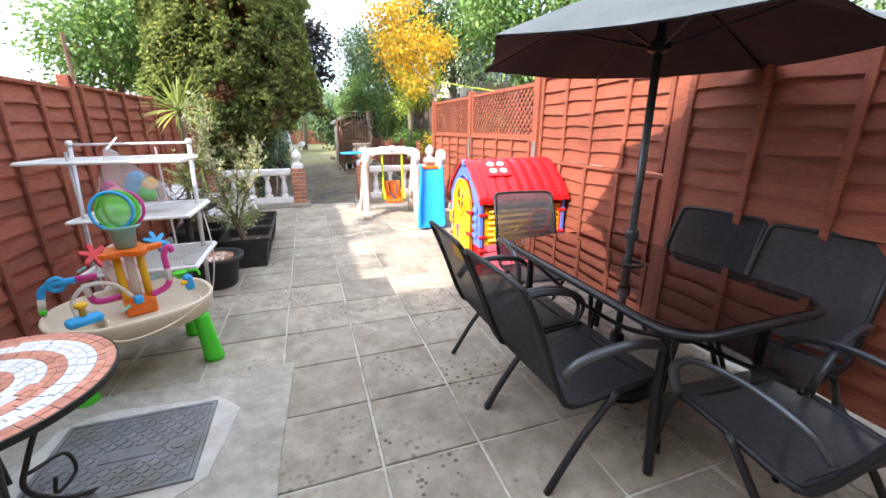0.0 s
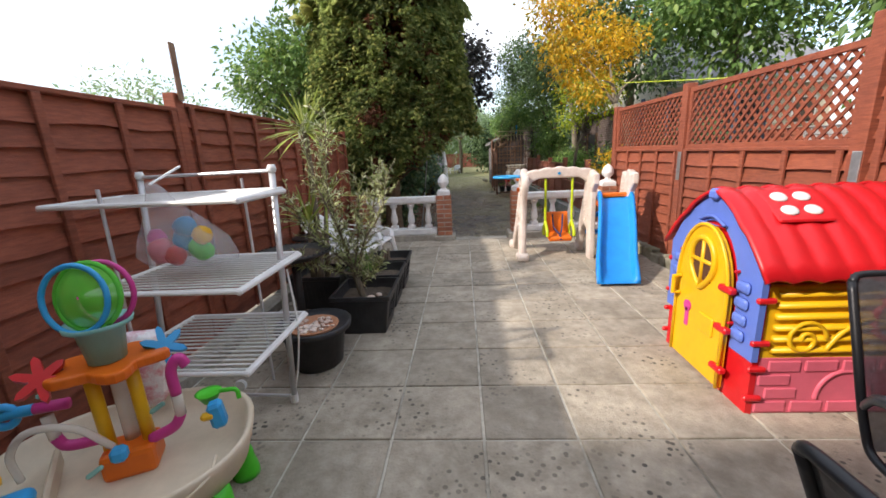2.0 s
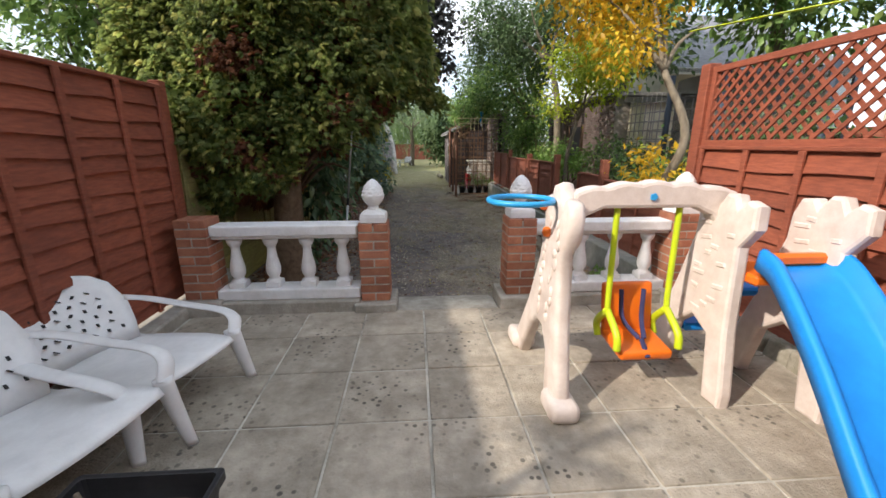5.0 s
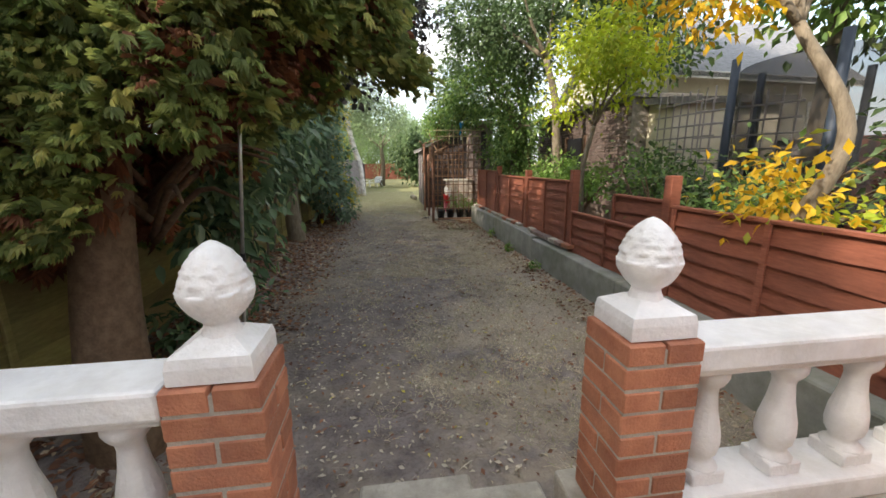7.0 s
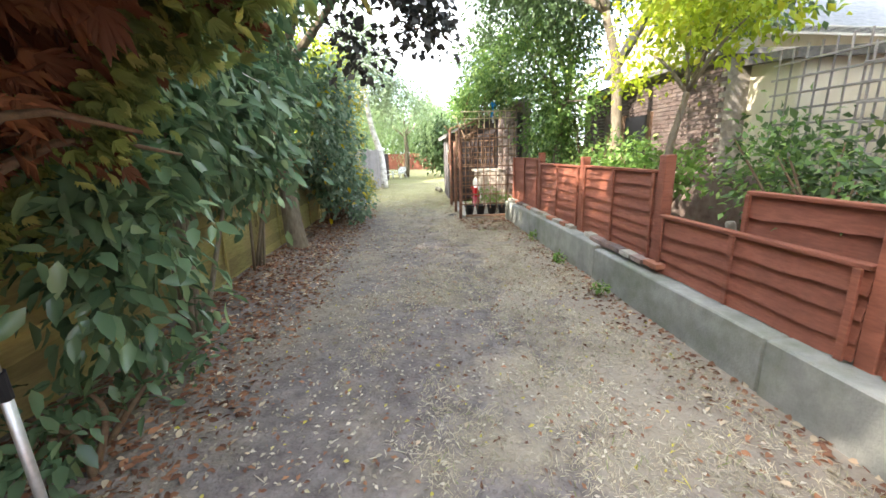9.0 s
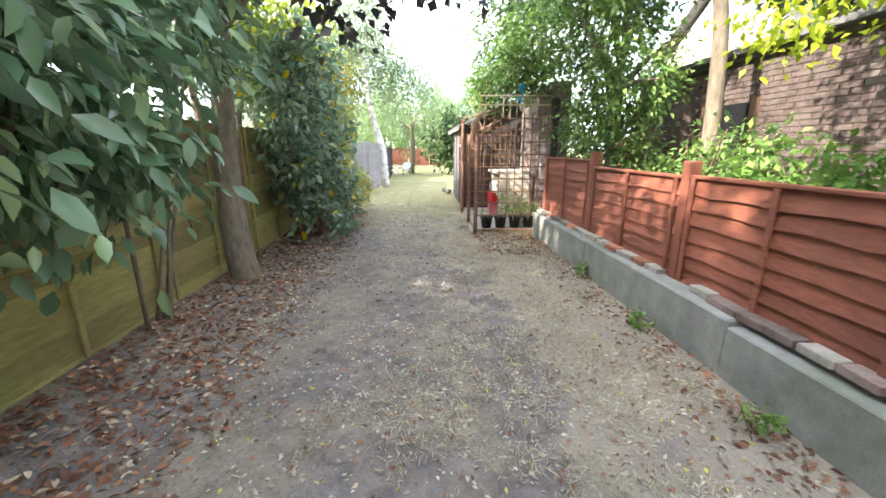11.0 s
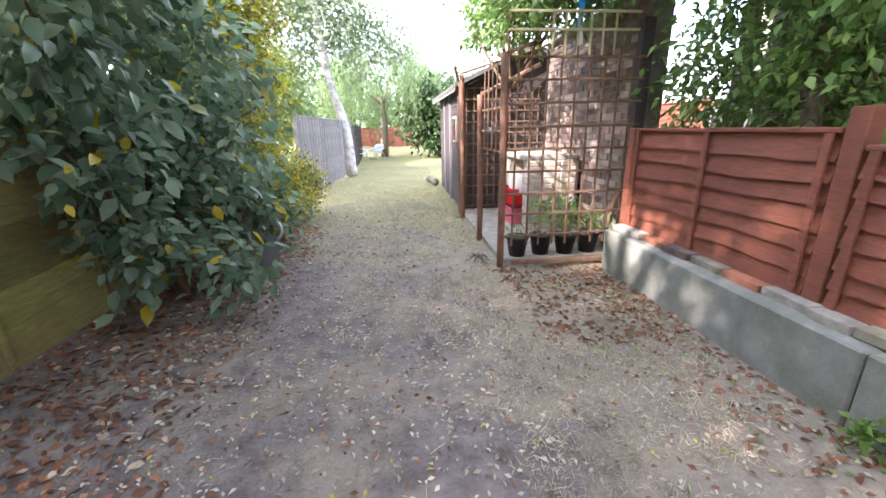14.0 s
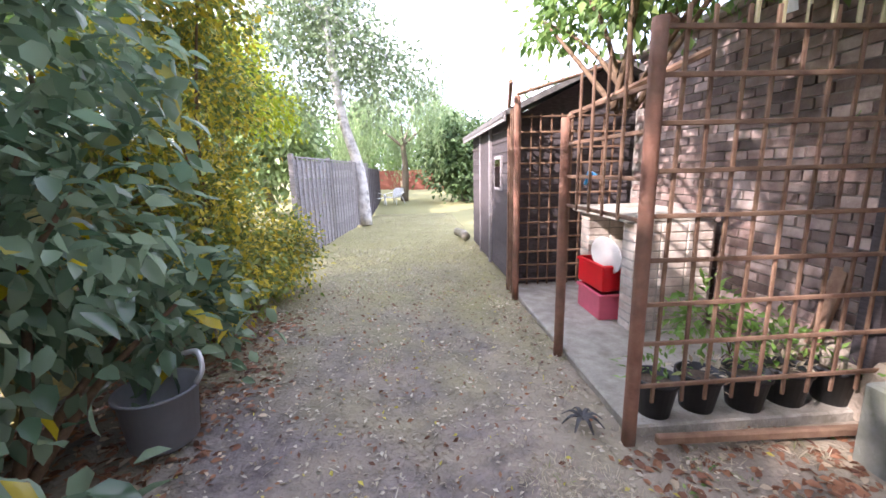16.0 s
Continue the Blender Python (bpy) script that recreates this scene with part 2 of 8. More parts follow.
LF_WILLOW = leaf_mat("willow_leaves", (0.2, 0.3, 0.14), (0.34, 0.44, 0.22), None, 0, 0.5, 0.45)
LF_BIRCHL = leaf_mat("birch_leaves", (0.17, 0.24, 0.13), (0.32, 0.4, 0.24), None, 0, 0.5, 0.45)
LF_OLIVE = leaf_mat("olive_leaves", (0.3, 0.36, 0.14), (0.54, 0.58, 0.28), (0.66, 0.68, 0.45), 0.25, 0.5, 0.4)
LF_YUCCA = leaf_mat("strap_leaves", (0.22, 0.3, 0.05), (0.5, 0.55, 0.14), None, 0, 0.45, 0.35)
LF_EUON = leaf_mat("euonymus_leaves", (0.1, 0.16, 0.04), (0.3, 0.34, 0.07), (0.62, 0.5, 0.05), 0.4, 0.45, 0.35)
LF_LITTER = leaf_mat("fallen_leaves", (0.12, 0.05, 0.03), (0.34, 0.16, 0.085), (0.5, 0.4, 0.28), 0.14, 0.75, 0.15)
LF_PALE = leaf_mat("pale_litter", (0.3, 0.25, 0.18), (0.58, 0.52, 0.42), (0.5, 0.42, 0.08), 0.05, 0.8, 0.1)
LF_GRASS = leaf_mat("dry_grass", (0.43, 0.365, 0.26), (0.6, 0.525, 0.39), (0.24, 0.28, 0.1), 0.08, 0.7, 0.3)

# ---- mesh helpers ----
def part(name, bm, material, parent, label="", smooth=False):
    me = bpy.data.meshes.new(name)
    bm.to_mesh(me)
    bm.free()
    return share(name, me, material, parent, label, smooth)


def share(name, me, material, parent, label="", smooth=False):
    if material and not me.materials:
        me.materials.append(material)
    if smooth:
        me.shade_smooth()
    ob = new(name, me)
    if parent:
        ob.parent = parent
    if label:
        ob["label"] = label
    return ob


def thing(name, label, category, group="", m=None, kind=""):
    ob = new(name)
    ob.empty_display_size = 0.1
    if m is not None:
        ob.matrix_basis = m
    return tagged(ob, label, category, group, kind)


def box(bm, c, s, rot=(0, 0, 0), bevel=0.0, seg=1):
    m = Matrix.Translation(c) @ Euler([radians(a) for a in rot]).to_matrix().to_4x4() @ Matrix.Diagonal((*s, 1))
    g = bmesh.ops.create_cube(bm, size=1.0, matrix=m)
    if bevel:
        ed = list({e for v in g["verts"] for e in v.link_edges})
        bmesh.ops.bevel(bm, geom=ed, offset=bevel, segments=seg, affect="EDGES", profile=0.5)
    return bm


def boxes(*rows, bevel=0.0, seg=1):
    bm = bmesh.new()
    for r in rows:
        box(bm, r[0], r[1], r[2] if len(r) > 2 else (0, 0, 0), bevel, seg)
    return bm


def lathe(bm, profile, seg=20, c=(0, 0, 0), cap=True, squash=1.0):
    rings = []
    for r, z in profile:
        rings.append([bm.verts.new((c[0] + r * math.cos(2 * math.pi * k / seg), c[1] + squash * r * math.sin(2 * math.pi * k / seg), c[2] + z)) for k in range(seg)])
    for a, b in zip(rings, rings[1:]):
        for k in range(seg):
            bm.faces.new((a[k], a[(k + 1) % seg], b[(k + 1) % seg], b[k]))
    if cap:
        bm.faces.new(list(reversed(rings[0])))
        bm.faces.new(rings[-1])
    return bm


def square_lathe(bm, profile, c=(0, 0, 0), bevel=0.0):
    """Stacked square rings: half-width, height."""
    rings = []
    for r, z in profile:
        rings.append([bm.verts.new((c[0] + sx * r, c[1] + sy * r, c[2] + z)) for sx, sy in ((-1, -1), (1, -1), (1, 1), (-1, 1))])
    for a, b in zip(rings, rings[1:]):
        for k in range(4):
            bm.faces.new((a[k], a[(k + 1) % 4], b[(k + 1) % 4], b[k]))
    bm.faces.new(list(reversed(rings[0])))
    bm.faces.new(rings[-1])
    return bm


def smooth_path(pts, n=6):
    """Catmull-Rom through the points."""
    p = [Vector(q) for q in pts]
    if len(p) < 3:
        return p
    p = [p[0] * 2 - p[1]] + p + [p[-1] * 2 - p[-2]]
    out = []
    for i in range(1, len(p) - 2):
        for k in range(n):
            t = k / n
            out.append(0.5 * ((2 * p[i]) + (p[i + 1] - p[i - 1]) * t + (2 * p[i - 1] - 5 * p[i] + 4 * p[i + 1] - p[i + 2]) * t * t
                              + (3 * p[i] - p[i - 1] - 3 * p[i + 1] + p[i + 2]) * t ** 3))
    out.append(p[-2])
    return out


def tube(bm, pts, r, sides=8, flat=1.0, closed=False, n=6, curve=True):
    """A swept tube; r: one radius or (start, end)."""
    q = smooth_path(pts, n) if curve else [Vector(a) for a in pts]
    r0, r1 = (r, r) if isinstance(r, (int, float)) else r
    rings, up = [], None
    for i, a in enumerate(q):
        d = (q[min(i + 1, len(q) - 1)] - q[max(i - 1, 0)]).normalized()
        if up is None:
            up = d.orthogonal().normalized() if abs(d.z) > 0.95 else Vector((0, 0, 1))
        s = d.cross(up).normalized()
        up = s.cross(d).normalized()
        rr = r0 + (r1 - r0) * i / max(1, len(q) - 1)
        rings.append([bm.verts.new(a + (s * math.cos(2 * math.pi * k / sides) * rr + up * math.sin(2 * math.pi * k / sides) * rr * flat)) for k in range(sides)])
    pairs = list(zip(rings, rings[1:])) + ([(rings[-1], rings[0])] if closed else [])
    for a, b in pairs:
        for k in range(sides):
            bm.faces.new((a[k], a[(k + 1) % sides], b[(k + 1) % sides], b[k]))
    if not closed:
        bm.faces.new(list(reversed(rings[0])))
        bm.faces.new(rings[-1])
    return bm


def tubes(*rows, sides=8, flat=1.0, curve=True):
    bm = bmesh.new()
    for pts, r in rows:
        tube(bm, pts, r, sides, flat, curve=curve)
    return bm


def extrude_outline(bm, pts, d, axis="y", bevel=0.0):
    """A flat outline (u, v) as a slab of thickness d, in the xz plane (axis y) or the xy plane (axis z)."""
    f = (lambda u, v, w: (u, w, v)) if axis == "y" else ((lambda u, v, w: (u, v, w)) if axis == "z" else (lambda u, v, w: (w, u, v)))
    a = [bm.verts.new(f(u, v, -d / 2)) for u, v in pts]
    b = [bm.verts.new(f(u, v, d / 2)) for u, v in pts]
    n = len(pts)
    faces = [bm.faces.new(a), bm.faces.new(list(reversed(b)))]
    for k in range(n):
        faces.append(bm.faces.new((a[k], b[k], b[(k + 1) % n], a[(k + 1) % n])))
    bmesh.ops.recalc_face_normals(bm, faces=bm.faces)
    if bevel:
        ed = [e for e in faces[0].edges] + [e for e in faces[1].edges]
        bmesh.ops.bevel(bm, geom=ed, offset=bevel, segments=2, affect="EDGES", profile=0.5)
    return bm


RNG = np.random.default_rng(7)


def leaf_mesh(name, pos, nrm, size, aspect=0.5, fold=0.18, droop=0.4, jitter=0.45, round_leaf=False):
    """Many leaves in one mesh: each a kite folded along its rib, pointing roughly along nrm and drooping."""
    n = len(pos)
    d = nrm + RNG.normal(0, jitter, (n, 3))
    d[:, 2] -= droop
    d /= np.linalg.norm(d, axis=1)[:, None] + 1e-9
    s = np.cross(d, RNG.normal(0, 1, (n, 3)) * [0.6, 0.6, 0.2] + [0, 0, 1])
    s /= np.linalg.norm(s, axis=1)[:, None] + 1e-9
    u = np.cross(s, d)
    ln = (size * RNG.uniform(0.6, 1.3, n))[:, None]
    w = ln * aspect * 0.5
    base, tip = pos, pos + d * ln - u * ln * 0.12
    if round_leaf:
        m1, m2 = pos + d * ln * 0.3, pos + d * ln * 0.66 - u * ln * 0.04
        e1, e2 = s * w * 0.95 + u * w * fold * 2, s * w * 0.8 + u * w * fold * 1.7
        e3, e4 = s * w * 0.95 - u * w * fold * 2, s * w * 0.8 - u * w * fold * 1.7
        v = np.stack([base, m1 + e1, m1 - e3, m2 + e2, m2 - e4, tip, m1, m2], 1).reshape(-1, 3)
        k = np.arange(n)[:, None] * 8
        tri = ((0, 1, 6), (0, 6, 2), (1, 3, 7), (1, 7, 6), (6, 7, 4), (6, 4, 2), (3, 5, 7), (7, 5, 4))
        f = np.concatenate([k + t for t in tri], 1).reshape(-1, 3)
        return raw_mesh(name, v, f)
    mid = pos + d * ln * 0.45
    a, b = mid + s * w + u * w * fold * 2, mid - s * w + u * w * fold * 2
    v = np.stack([base, a, tip, b, mid + u * 0], 1).reshape(-1, 3)
    k = np.arange(n)[:, None] * 5
    f = np.concatenate([k + [0, 1, 4], k + [1, 2, 4], k + [2, 3, 4], k + [3, 0, 4]], 1).reshape(-1, 3)
    return raw_mesh(name, v, f)


def raw_mesh(name, v, f):
    me = bpy.data.meshes.new(name)
    me.vertices.add(len(v))
    me.vertices.foreach_set("co", np.ascontiguousarray(v, dtype=np.float32).ravel())
    me.loops.add(f.size)
    me.loops.foreach_set("vertex_index", np.ascontiguousarray(f, dtype=np.int32).ravel())
    me.polygons.add(len(f))
    me.polygons.foreach_set("loop_start", np.arange(0, f.size, f.shape[1], dtype=np.int32))
    me.update(calc_edges=True)
    me.validate()
    return me


def clumps(blobs, n_clump, per, spread, fill=0.55, low=None):
    """Leaf places and outward ways: clumps scattered in the outer shell of the blobs (x, y, z, rx, ry, rz)."""
    vol = np.array([b[3] * b[4] * b[5] for b in blobs]) ** 0.7
    pick = RNG.choice(len(blobs), n_clump, p=vol / vol.sum())
    B = np.array(blobs, float)[pick]
    d = RNG.normal(0, 1, (n_clump, 3))
    d /= np.linalg.norm(d, axis=1)[:, None]
    r = RNG.uniform(fill, 1.0, n_clump)[:, None] * RNG.uniform(0.85, 1.12, (n_clump, 1))
    c = B[:, :3] + d * r * B[:, 3:6]
    P = np.repeat(c, per, 0) + RNG.normal(0, spread, (n_clump * per, 3))
    N = np.repeat(d, per, 0) + RNG.normal(0, 0.5, (n_clump * per, 3))
    if low is not None:
        k = P[:, 2] > low
        P, N = P[k], N[k]
    return P, N


def limbs(bm, base, tips, r, seed=0, mid=0.5):
    """Tapering limbs from a base to each tip, bowed."""
    rr = random.Random(seed)
    base = Vector(base)
    for t in tips:
        t = Vector(t)
        m1 = base.lerp(t, mid) + Vector((rr.uniform(-.12, .12), rr.uniform(-.12, .12), rr.uniform(0, .15)))
        tube(bm, [base, m1, t], (r, r * 0.25), 7, n=4)
    return bm


def tree(name, label, trunk, tips, r, blobs, n_clump, per, spread, size, leaf, bark, aspect=0.5, droop=0.4, fill=0.5, category="tree", low=None, fork=None, group=""):
    """A tapered trunk with limbs, and a crown of many leaves with an uneven outline."""
    ob = thing(name, label, category, group, Matrix.Translation(trunk[0]))
    o = Vector(trunk[0])
    bm = bmesh.new()
    tube(bm, [Vector(p) - o for p in trunk], (r, r * 0.55), 12)
    limbs(bm, (Vector(fork) if fork else Vector(trunk[-1])) - o, [Vector(t) - o for t in tips], r * 0.5, seed=len(tips))
    part("trunk", bm, bark, ob, smooth=True)
    P, N = clumps(blobs, n_clump, per, spread, fill, low)
    share("crown", leaf_mesh("crown", P - np.array(o), N, size, aspect, droop=droop), leaf, ob)
    return ob

# ---- ground ----
GZ = -0.28      # level of the rear garden


def ground_sheet():
    xs = np.concatenate([[-400, -60, -20, -9], np.arange(-5, 5.01, 0.25), [9, 20, 60, 400]])
    ys = np.concatenate([[-300, -50, -12, 0, 4.6], np.arange(4.95, 24.01, 0.25), [26, 29, 33, 38, 46, 60, 90, 150, 500]])
    v, f = [], []
    for y in ys:
        for x in xs:
            z = GZ - 0.03 + 0.022 * noise.noise(Vector((x * 0.9, y * 0.9, 0))) + 0.01 * noise.noise(Vector((x * 3.1, y * 3.1, 4)))
            if y < 4.7:
                z = -0.35
            z += 0.1 * max(0.0, min(1.0, (-1.2 - x) / 0.6)) * (1 if -3 < x and y > 5 else 0)
            v.append((x, y, z))
    nx = len(xs)
    for j in range(len(ys) - 1):
        for i in range(nx - 1):
            a = j * nx + i
            f.append((a, a + 1, a + nx + 1, a + nx))
    me = raw_mesh("ground", np.array(v), np.array(f))
    ob = share("ground", me, M_EARTH, None, smooth=True)
    tagged(ob, "bare grey-brown earth with thin dry grass patches", "ground", kind="structure")
    return ob


GROUND = ground_sheet()
gt = M_EARTH.node_tree
g_geo, g_sep, g_map = (gt.nodes.new("ShaderNodeNewGeometry"), gt.nodes.new("ShaderNodeSeparateXYZ"), gt.nodes.new("ShaderNodeMapRange"))
g_n, g_add, g_mix = gt.nodes.new("ShaderNodeTexNoise"), gt.nodes.new("ShaderNodeMath"), gt.nodes.new("ShaderNodeMixRGB")
gt.links.new(g_geo.outputs["Position"], g_sep.inputs["Vector"])
gt.links.new(g_geo.outputs["Position"], g_n.inputs["Vector"])
g_n.inputs["Scale"].default_value = 1.7
g_add.operation = "MULTIPLY_ADD"
gt.links.new(g_n.outputs["Fac"], g_add.inputs[0])
g_add.inputs[1].default_value = 6.0
gt.links.new(g_sep.outputs["Y"], g_add.inputs[2])
g_map.inputs["From Min"].default_value, g_map.inputs["From Max"].default_value = 17.0, 22.0
gt.links.new(g_add.outputs["Value"], g_map.inputs["Value"])
g_bs = gt.nodes["Principled BSDF"]
g_old = g_bs.inputs["Base Color"].links[0].from_socket
gt.links.new(g_map.outputs["Result"], g_mix.inputs["Fac"])
gt.links.new(g_old, g_mix.inputs["Color1"])
g_mix.inputs["Color2"].default_value = (0.27, 0.255, 0.115, 1)
gt.links.new(g_mix.outputs["Color"], g_bs.inputs["Base Color"])

# worn straw-coloured turf on the sunnier half of the path
t_n, t_add, t_map, t_mix = gt.nodes.new("ShaderNodeTexNoise"), gt.nodes.new("ShaderNodeMath"), gt.nodes.new("ShaderNodeMapRange"), gt.nodes.new("ShaderNodeMixRGB")
gt.links.new(g_geo.outputs["Position"], t_n.inputs["Vector"])
t_n.inputs["Scale"].default_value, t_n.inputs["Detail"].default_value, t_n.inputs["Roughness"].default_value = 1.5, 8.0, 0.68
t_add.operation = "MULTIPLY_ADD"
gt.links.new(t_n.outputs["Fac"], t_add.inputs[0])
t_add.inputs[1].default_value = 4.5
gt.links.new(g_sep.outputs["X"], t_add.inputs[2])
t_map.inputs["From Min"].default_value, t_map.inputs["From Max"].default_value = 2.9, 3.5
t_map.inputs["To Max"].default_value = 0.65
gt.links.new(t_add.outputs["Value"], t_map.inputs["Value"])
gt.links.new(t_map.outputs["Result"], t_mix.inputs["Fac"])
gt.links.new(g_old, t_mix.inputs["Color1"])
t_mix.inputs["Color2"].default_value = (0.34, 0.285, 0.22, 1)
gt.links.new(t_mix.outputs["Color"], g_mix.inputs["Color1"])

# bed of mortar under the paving slabs, flush joints
bm = boxes(((0.16, -0.6, -0.105), (4.44, 10.2, 0.2)))
patio = tagged(part("pavement", bm, M_JOINT, None), "square grey concrete paving slabs with pale mortar joints", "pavement", kind="structure")

# cast concrete apron round the manhole
bm = bmesh.new()
extrude_outline(bm, [(-1.86, -5.2), (-0.45, -5.2), (-0.43, -1.6), (-0.385, -0.84), (-0.9, -0.88), (-1.86, -0.86)], 0.05, "z", 0.006)
apron = tagged(part("concrete_apron", bm, M_CONC, None), "worn cast concrete apron round a manhole", "pavement", kind="structure")
apron.location = (0, 0, -0.012)

# kerb along the left fence, rubble footing along the right one
bm = bmesh.new()
y = -0.8
rr = random.Random(3)
while y < 4.7:
    ln = 0.9
    box(bm, (-1.93, y + ln / 2, 0.02), (0.22 + rr.uniform(-.012, .012), ln - 0.012, 0.14 + rr.uniform(-.01, .01)), (0, 0, rr.uniform(-.5, .5)), 0.012)
    y += ln
tagged(part("kerb", bm, M_CONC, None), "worn concrete kerb along the foot of the fence", "kerb", kind="structure")


# ---- fences ----
def slat_mesh(seed, h=0.155, L=1.83, seg=12):
    """A thin sawn board with a wavy lower edge."""
    v, f = [], []
    for i in range(seg + 1):
        x = L * i / seg
        e = 0.03 * noise.noise(Vector((x * 2.3, seed * 7.7, 0))) + 0.007 * noise.noise(Vector((x * 9, seed * 3.1, 2)))
        b = 0.004 * noise.noise(Vector((x * 1.7, seed * 5.1, 9)))
        v += [(x, 0.004 + b, h), (x, -0.033 + b, e), (x, -0.02 + b, e), (x, 0.011 + b, h)]
    for i in range(seg):
        a, c = i * 4, i * 4 + 4
        for k in range(4):
            f.append((a + k, a + (k + 1) % 4, c + (k + 1) % 4, c + k))
    f += [(3, 2, 1, 0), (seg * 4, seg * 4 + 1, seg * 4 + 2, seg * 4 + 3)]
    me = raw_mesh("slat", np.array(v), np.array(f))
    me.shade_flat()
    return me


SLATS = {}


def slat_for(material, k):
    key = (material.name, k)
    if key not in SLATS:
        SLATS[key] = slat_mesh(k + 1)
    return SLATS[key]


def lap_panel(x0, y, z0, rz, L, H, material, label, group, battens=(0.03, 0.27, 0.5, 0.74, 0.97), cap=True, step=0.118, lean=0.0, name="lap_fence", seed=0):
    """Waney lap panel: overlapping boards behind uprights, with a capping rail."""
    ob = thing(name, label, "fence panel", group, pose(x0, y, z0, lean, 0, rz))
    r = random.Random(seed * 13 + int(L * 100))
    n = max(2, round((H - 0.02) / step))
    step = (H - 0.02) / n
    for i in range(n):
        hh = min(1.0, (H - i * step) / 0.155)
        s = share("slat", slat_for(material, r.randrange(6)), material, ob)
        flip = r.random() < 0.5
        s.matrix_basis = Matrix.Translation((L if flip else 0, -0.002, i * step)) @ Matrix.Rotation(radians(r.uniform(-0.35, 0.35)), 4, "Y") @ Matrix.Diagonal((-L / 1.83 if flip else L / 1.83, 1, hh, 1))
    for b in battens:
        part("batten", boxes(((0, -0.043, H / 2), (0.042, 0.02, H - 0.01)), bevel=0.003), material, ob).location = (b * L, 0, 0)
    if cap:
        part("capping", boxes(((L / 2, -0.008, H + 0.008), (L, 0.066, 0.028)), bevel=0.005), material, ob)
    return ob


def post(x, y, z0, z1, material, label, w=0.085, group="", name="timber_post"):
    ob = thing(name, label, "fence post", group, pose(x, y, z0))
    bm = boxes(((0, 0, (z1 - z0) / 2), (w, w, z1 - z0)), bevel=0.006)
    part("shaft", bm, material, ob)
    return ob


RED = "red-brown stained waney lap fence panel"
LG, RG, RRG, LRG = "left patio fence", "right patio fence", "rear garden red fence", "rear garden green fence"
for k, (a, b, H) in enumerate([(-0.79, 1.05, 1.62), (1.13, 2.95, 1.66), (3.03, 4.86, 1.62)]):
    lap_panel(-2.0, a, 0.1, 90, b - a, H, M_FENCE, RED + (" behind the clothes airer" if k == 0 else " on a kerb"), LG, seed=k)
lap_panel(-2.02, -5.2, 0.1, 90, 2.3, 1.7, M_FENCE, RED, LG, seed=9)
for yy, top in ((1.09, 1.84), (2.99, 1.8), (4.9, 1.78)):
    post(-2.01, yy, -0.02, top, M_FENCE, "red-brown stained timber fence post", group=LG)
# right side, running back towards the house
for k, (a, b, H, z0, lean) in enumerate([(-2.95, -1.06, 1.72, 0.08, 0.0), (-4.95, -3.03, 1.72, 0.08, 0.0)]):
    lap_panel(2.27, b, z0, -90, b - a, H, M_FENCE, RED + " behind the dining set", RG, seed=20 + k)
lap_panel(2.33, 0.84, 0.08, -90, 1.78, 0.98, M_FENCE, "low red-brown lap fence panel under a taller one", RG, seed=24)
lap_panel(2.35, 0.84, 1.09, -90, 1.78, 0.84, M_FENCE, "red-brown lap fence panel fixed above a lower one", RG, seed=25)
for yy, top in ((-2.99, 1.82), (-0.99, 1.86), (0.89, 2.03), (2.85, 1.96), (4.78, 1.93)):
    post(2.33, yy, -0.02, top, M_FENCE, "red-brown stained timber fence post", 0.1, RG)
for k, (a, b) in enumerate([(0.94, 2.8), (2.9, 4.73)]):
    lap_panel(2.33, b, 0.1, -90, b - a, 1.18, M_FENCE, RED + " below a lattice panel", RG, seed=30 + k)


def lattice_panel(x, y1, z0, L, H):
    """Diagonal lattice in a frame, facing the garden."""
    ob = thing("lattice_trellis", "red-brown diagonal lattice trellis panel on top of the fence", "trellis", RG, pose(x, y1, z0, 0, 0, -90))
    fr = 0.045
    part("frame", boxes(((L / 2, 0, fr / 2), (L, 0.04, fr)), ((L / 2, 0, H - fr / 2), (L, 0.04, fr)), ((fr / 2, 0, H / 2), (fr, 0.04, H - 2 * fr)), ((L - fr / 2, 0, H / 2), (fr, 0.04, H - 2 * fr)), bevel=0.003), M_FENCE, ob)
    ih, step = H - 2 * fr, 0.098
    for sgn, yo in ((1, -0.006), (-1, 0.006)):
        k = -ih
        while k < L - 2 * fr:
            a0, a1 = k, k + ih
            z_a, z_b = 0.0, ih
            if a0 < 0:
                z_a, a0 = -a0, 0.0
            if a1 > L - 2 * fr:
                z_b -= a1 - (L - 2 * fr)
                a1 = L - 2 * fr
            if z_b - z_a > 0.03:
                dx, dz = a1 - a0, z_b - z_a
                c0 = (a0 + a1) / 2
                cx = fr + (c0 if sgn > 0 else L - 2 * fr - c0)
                s = part("lath", boxes(((0, 0, 0), (math.hypot(dx, dz), 0.009, 0.024))), M_FENCE, ob)
                s.matrix_basis = pose(cx, yo, fr + (z_a + z_b) / 2, 0, -45 * sgn, 0)
            k += step
    return ob


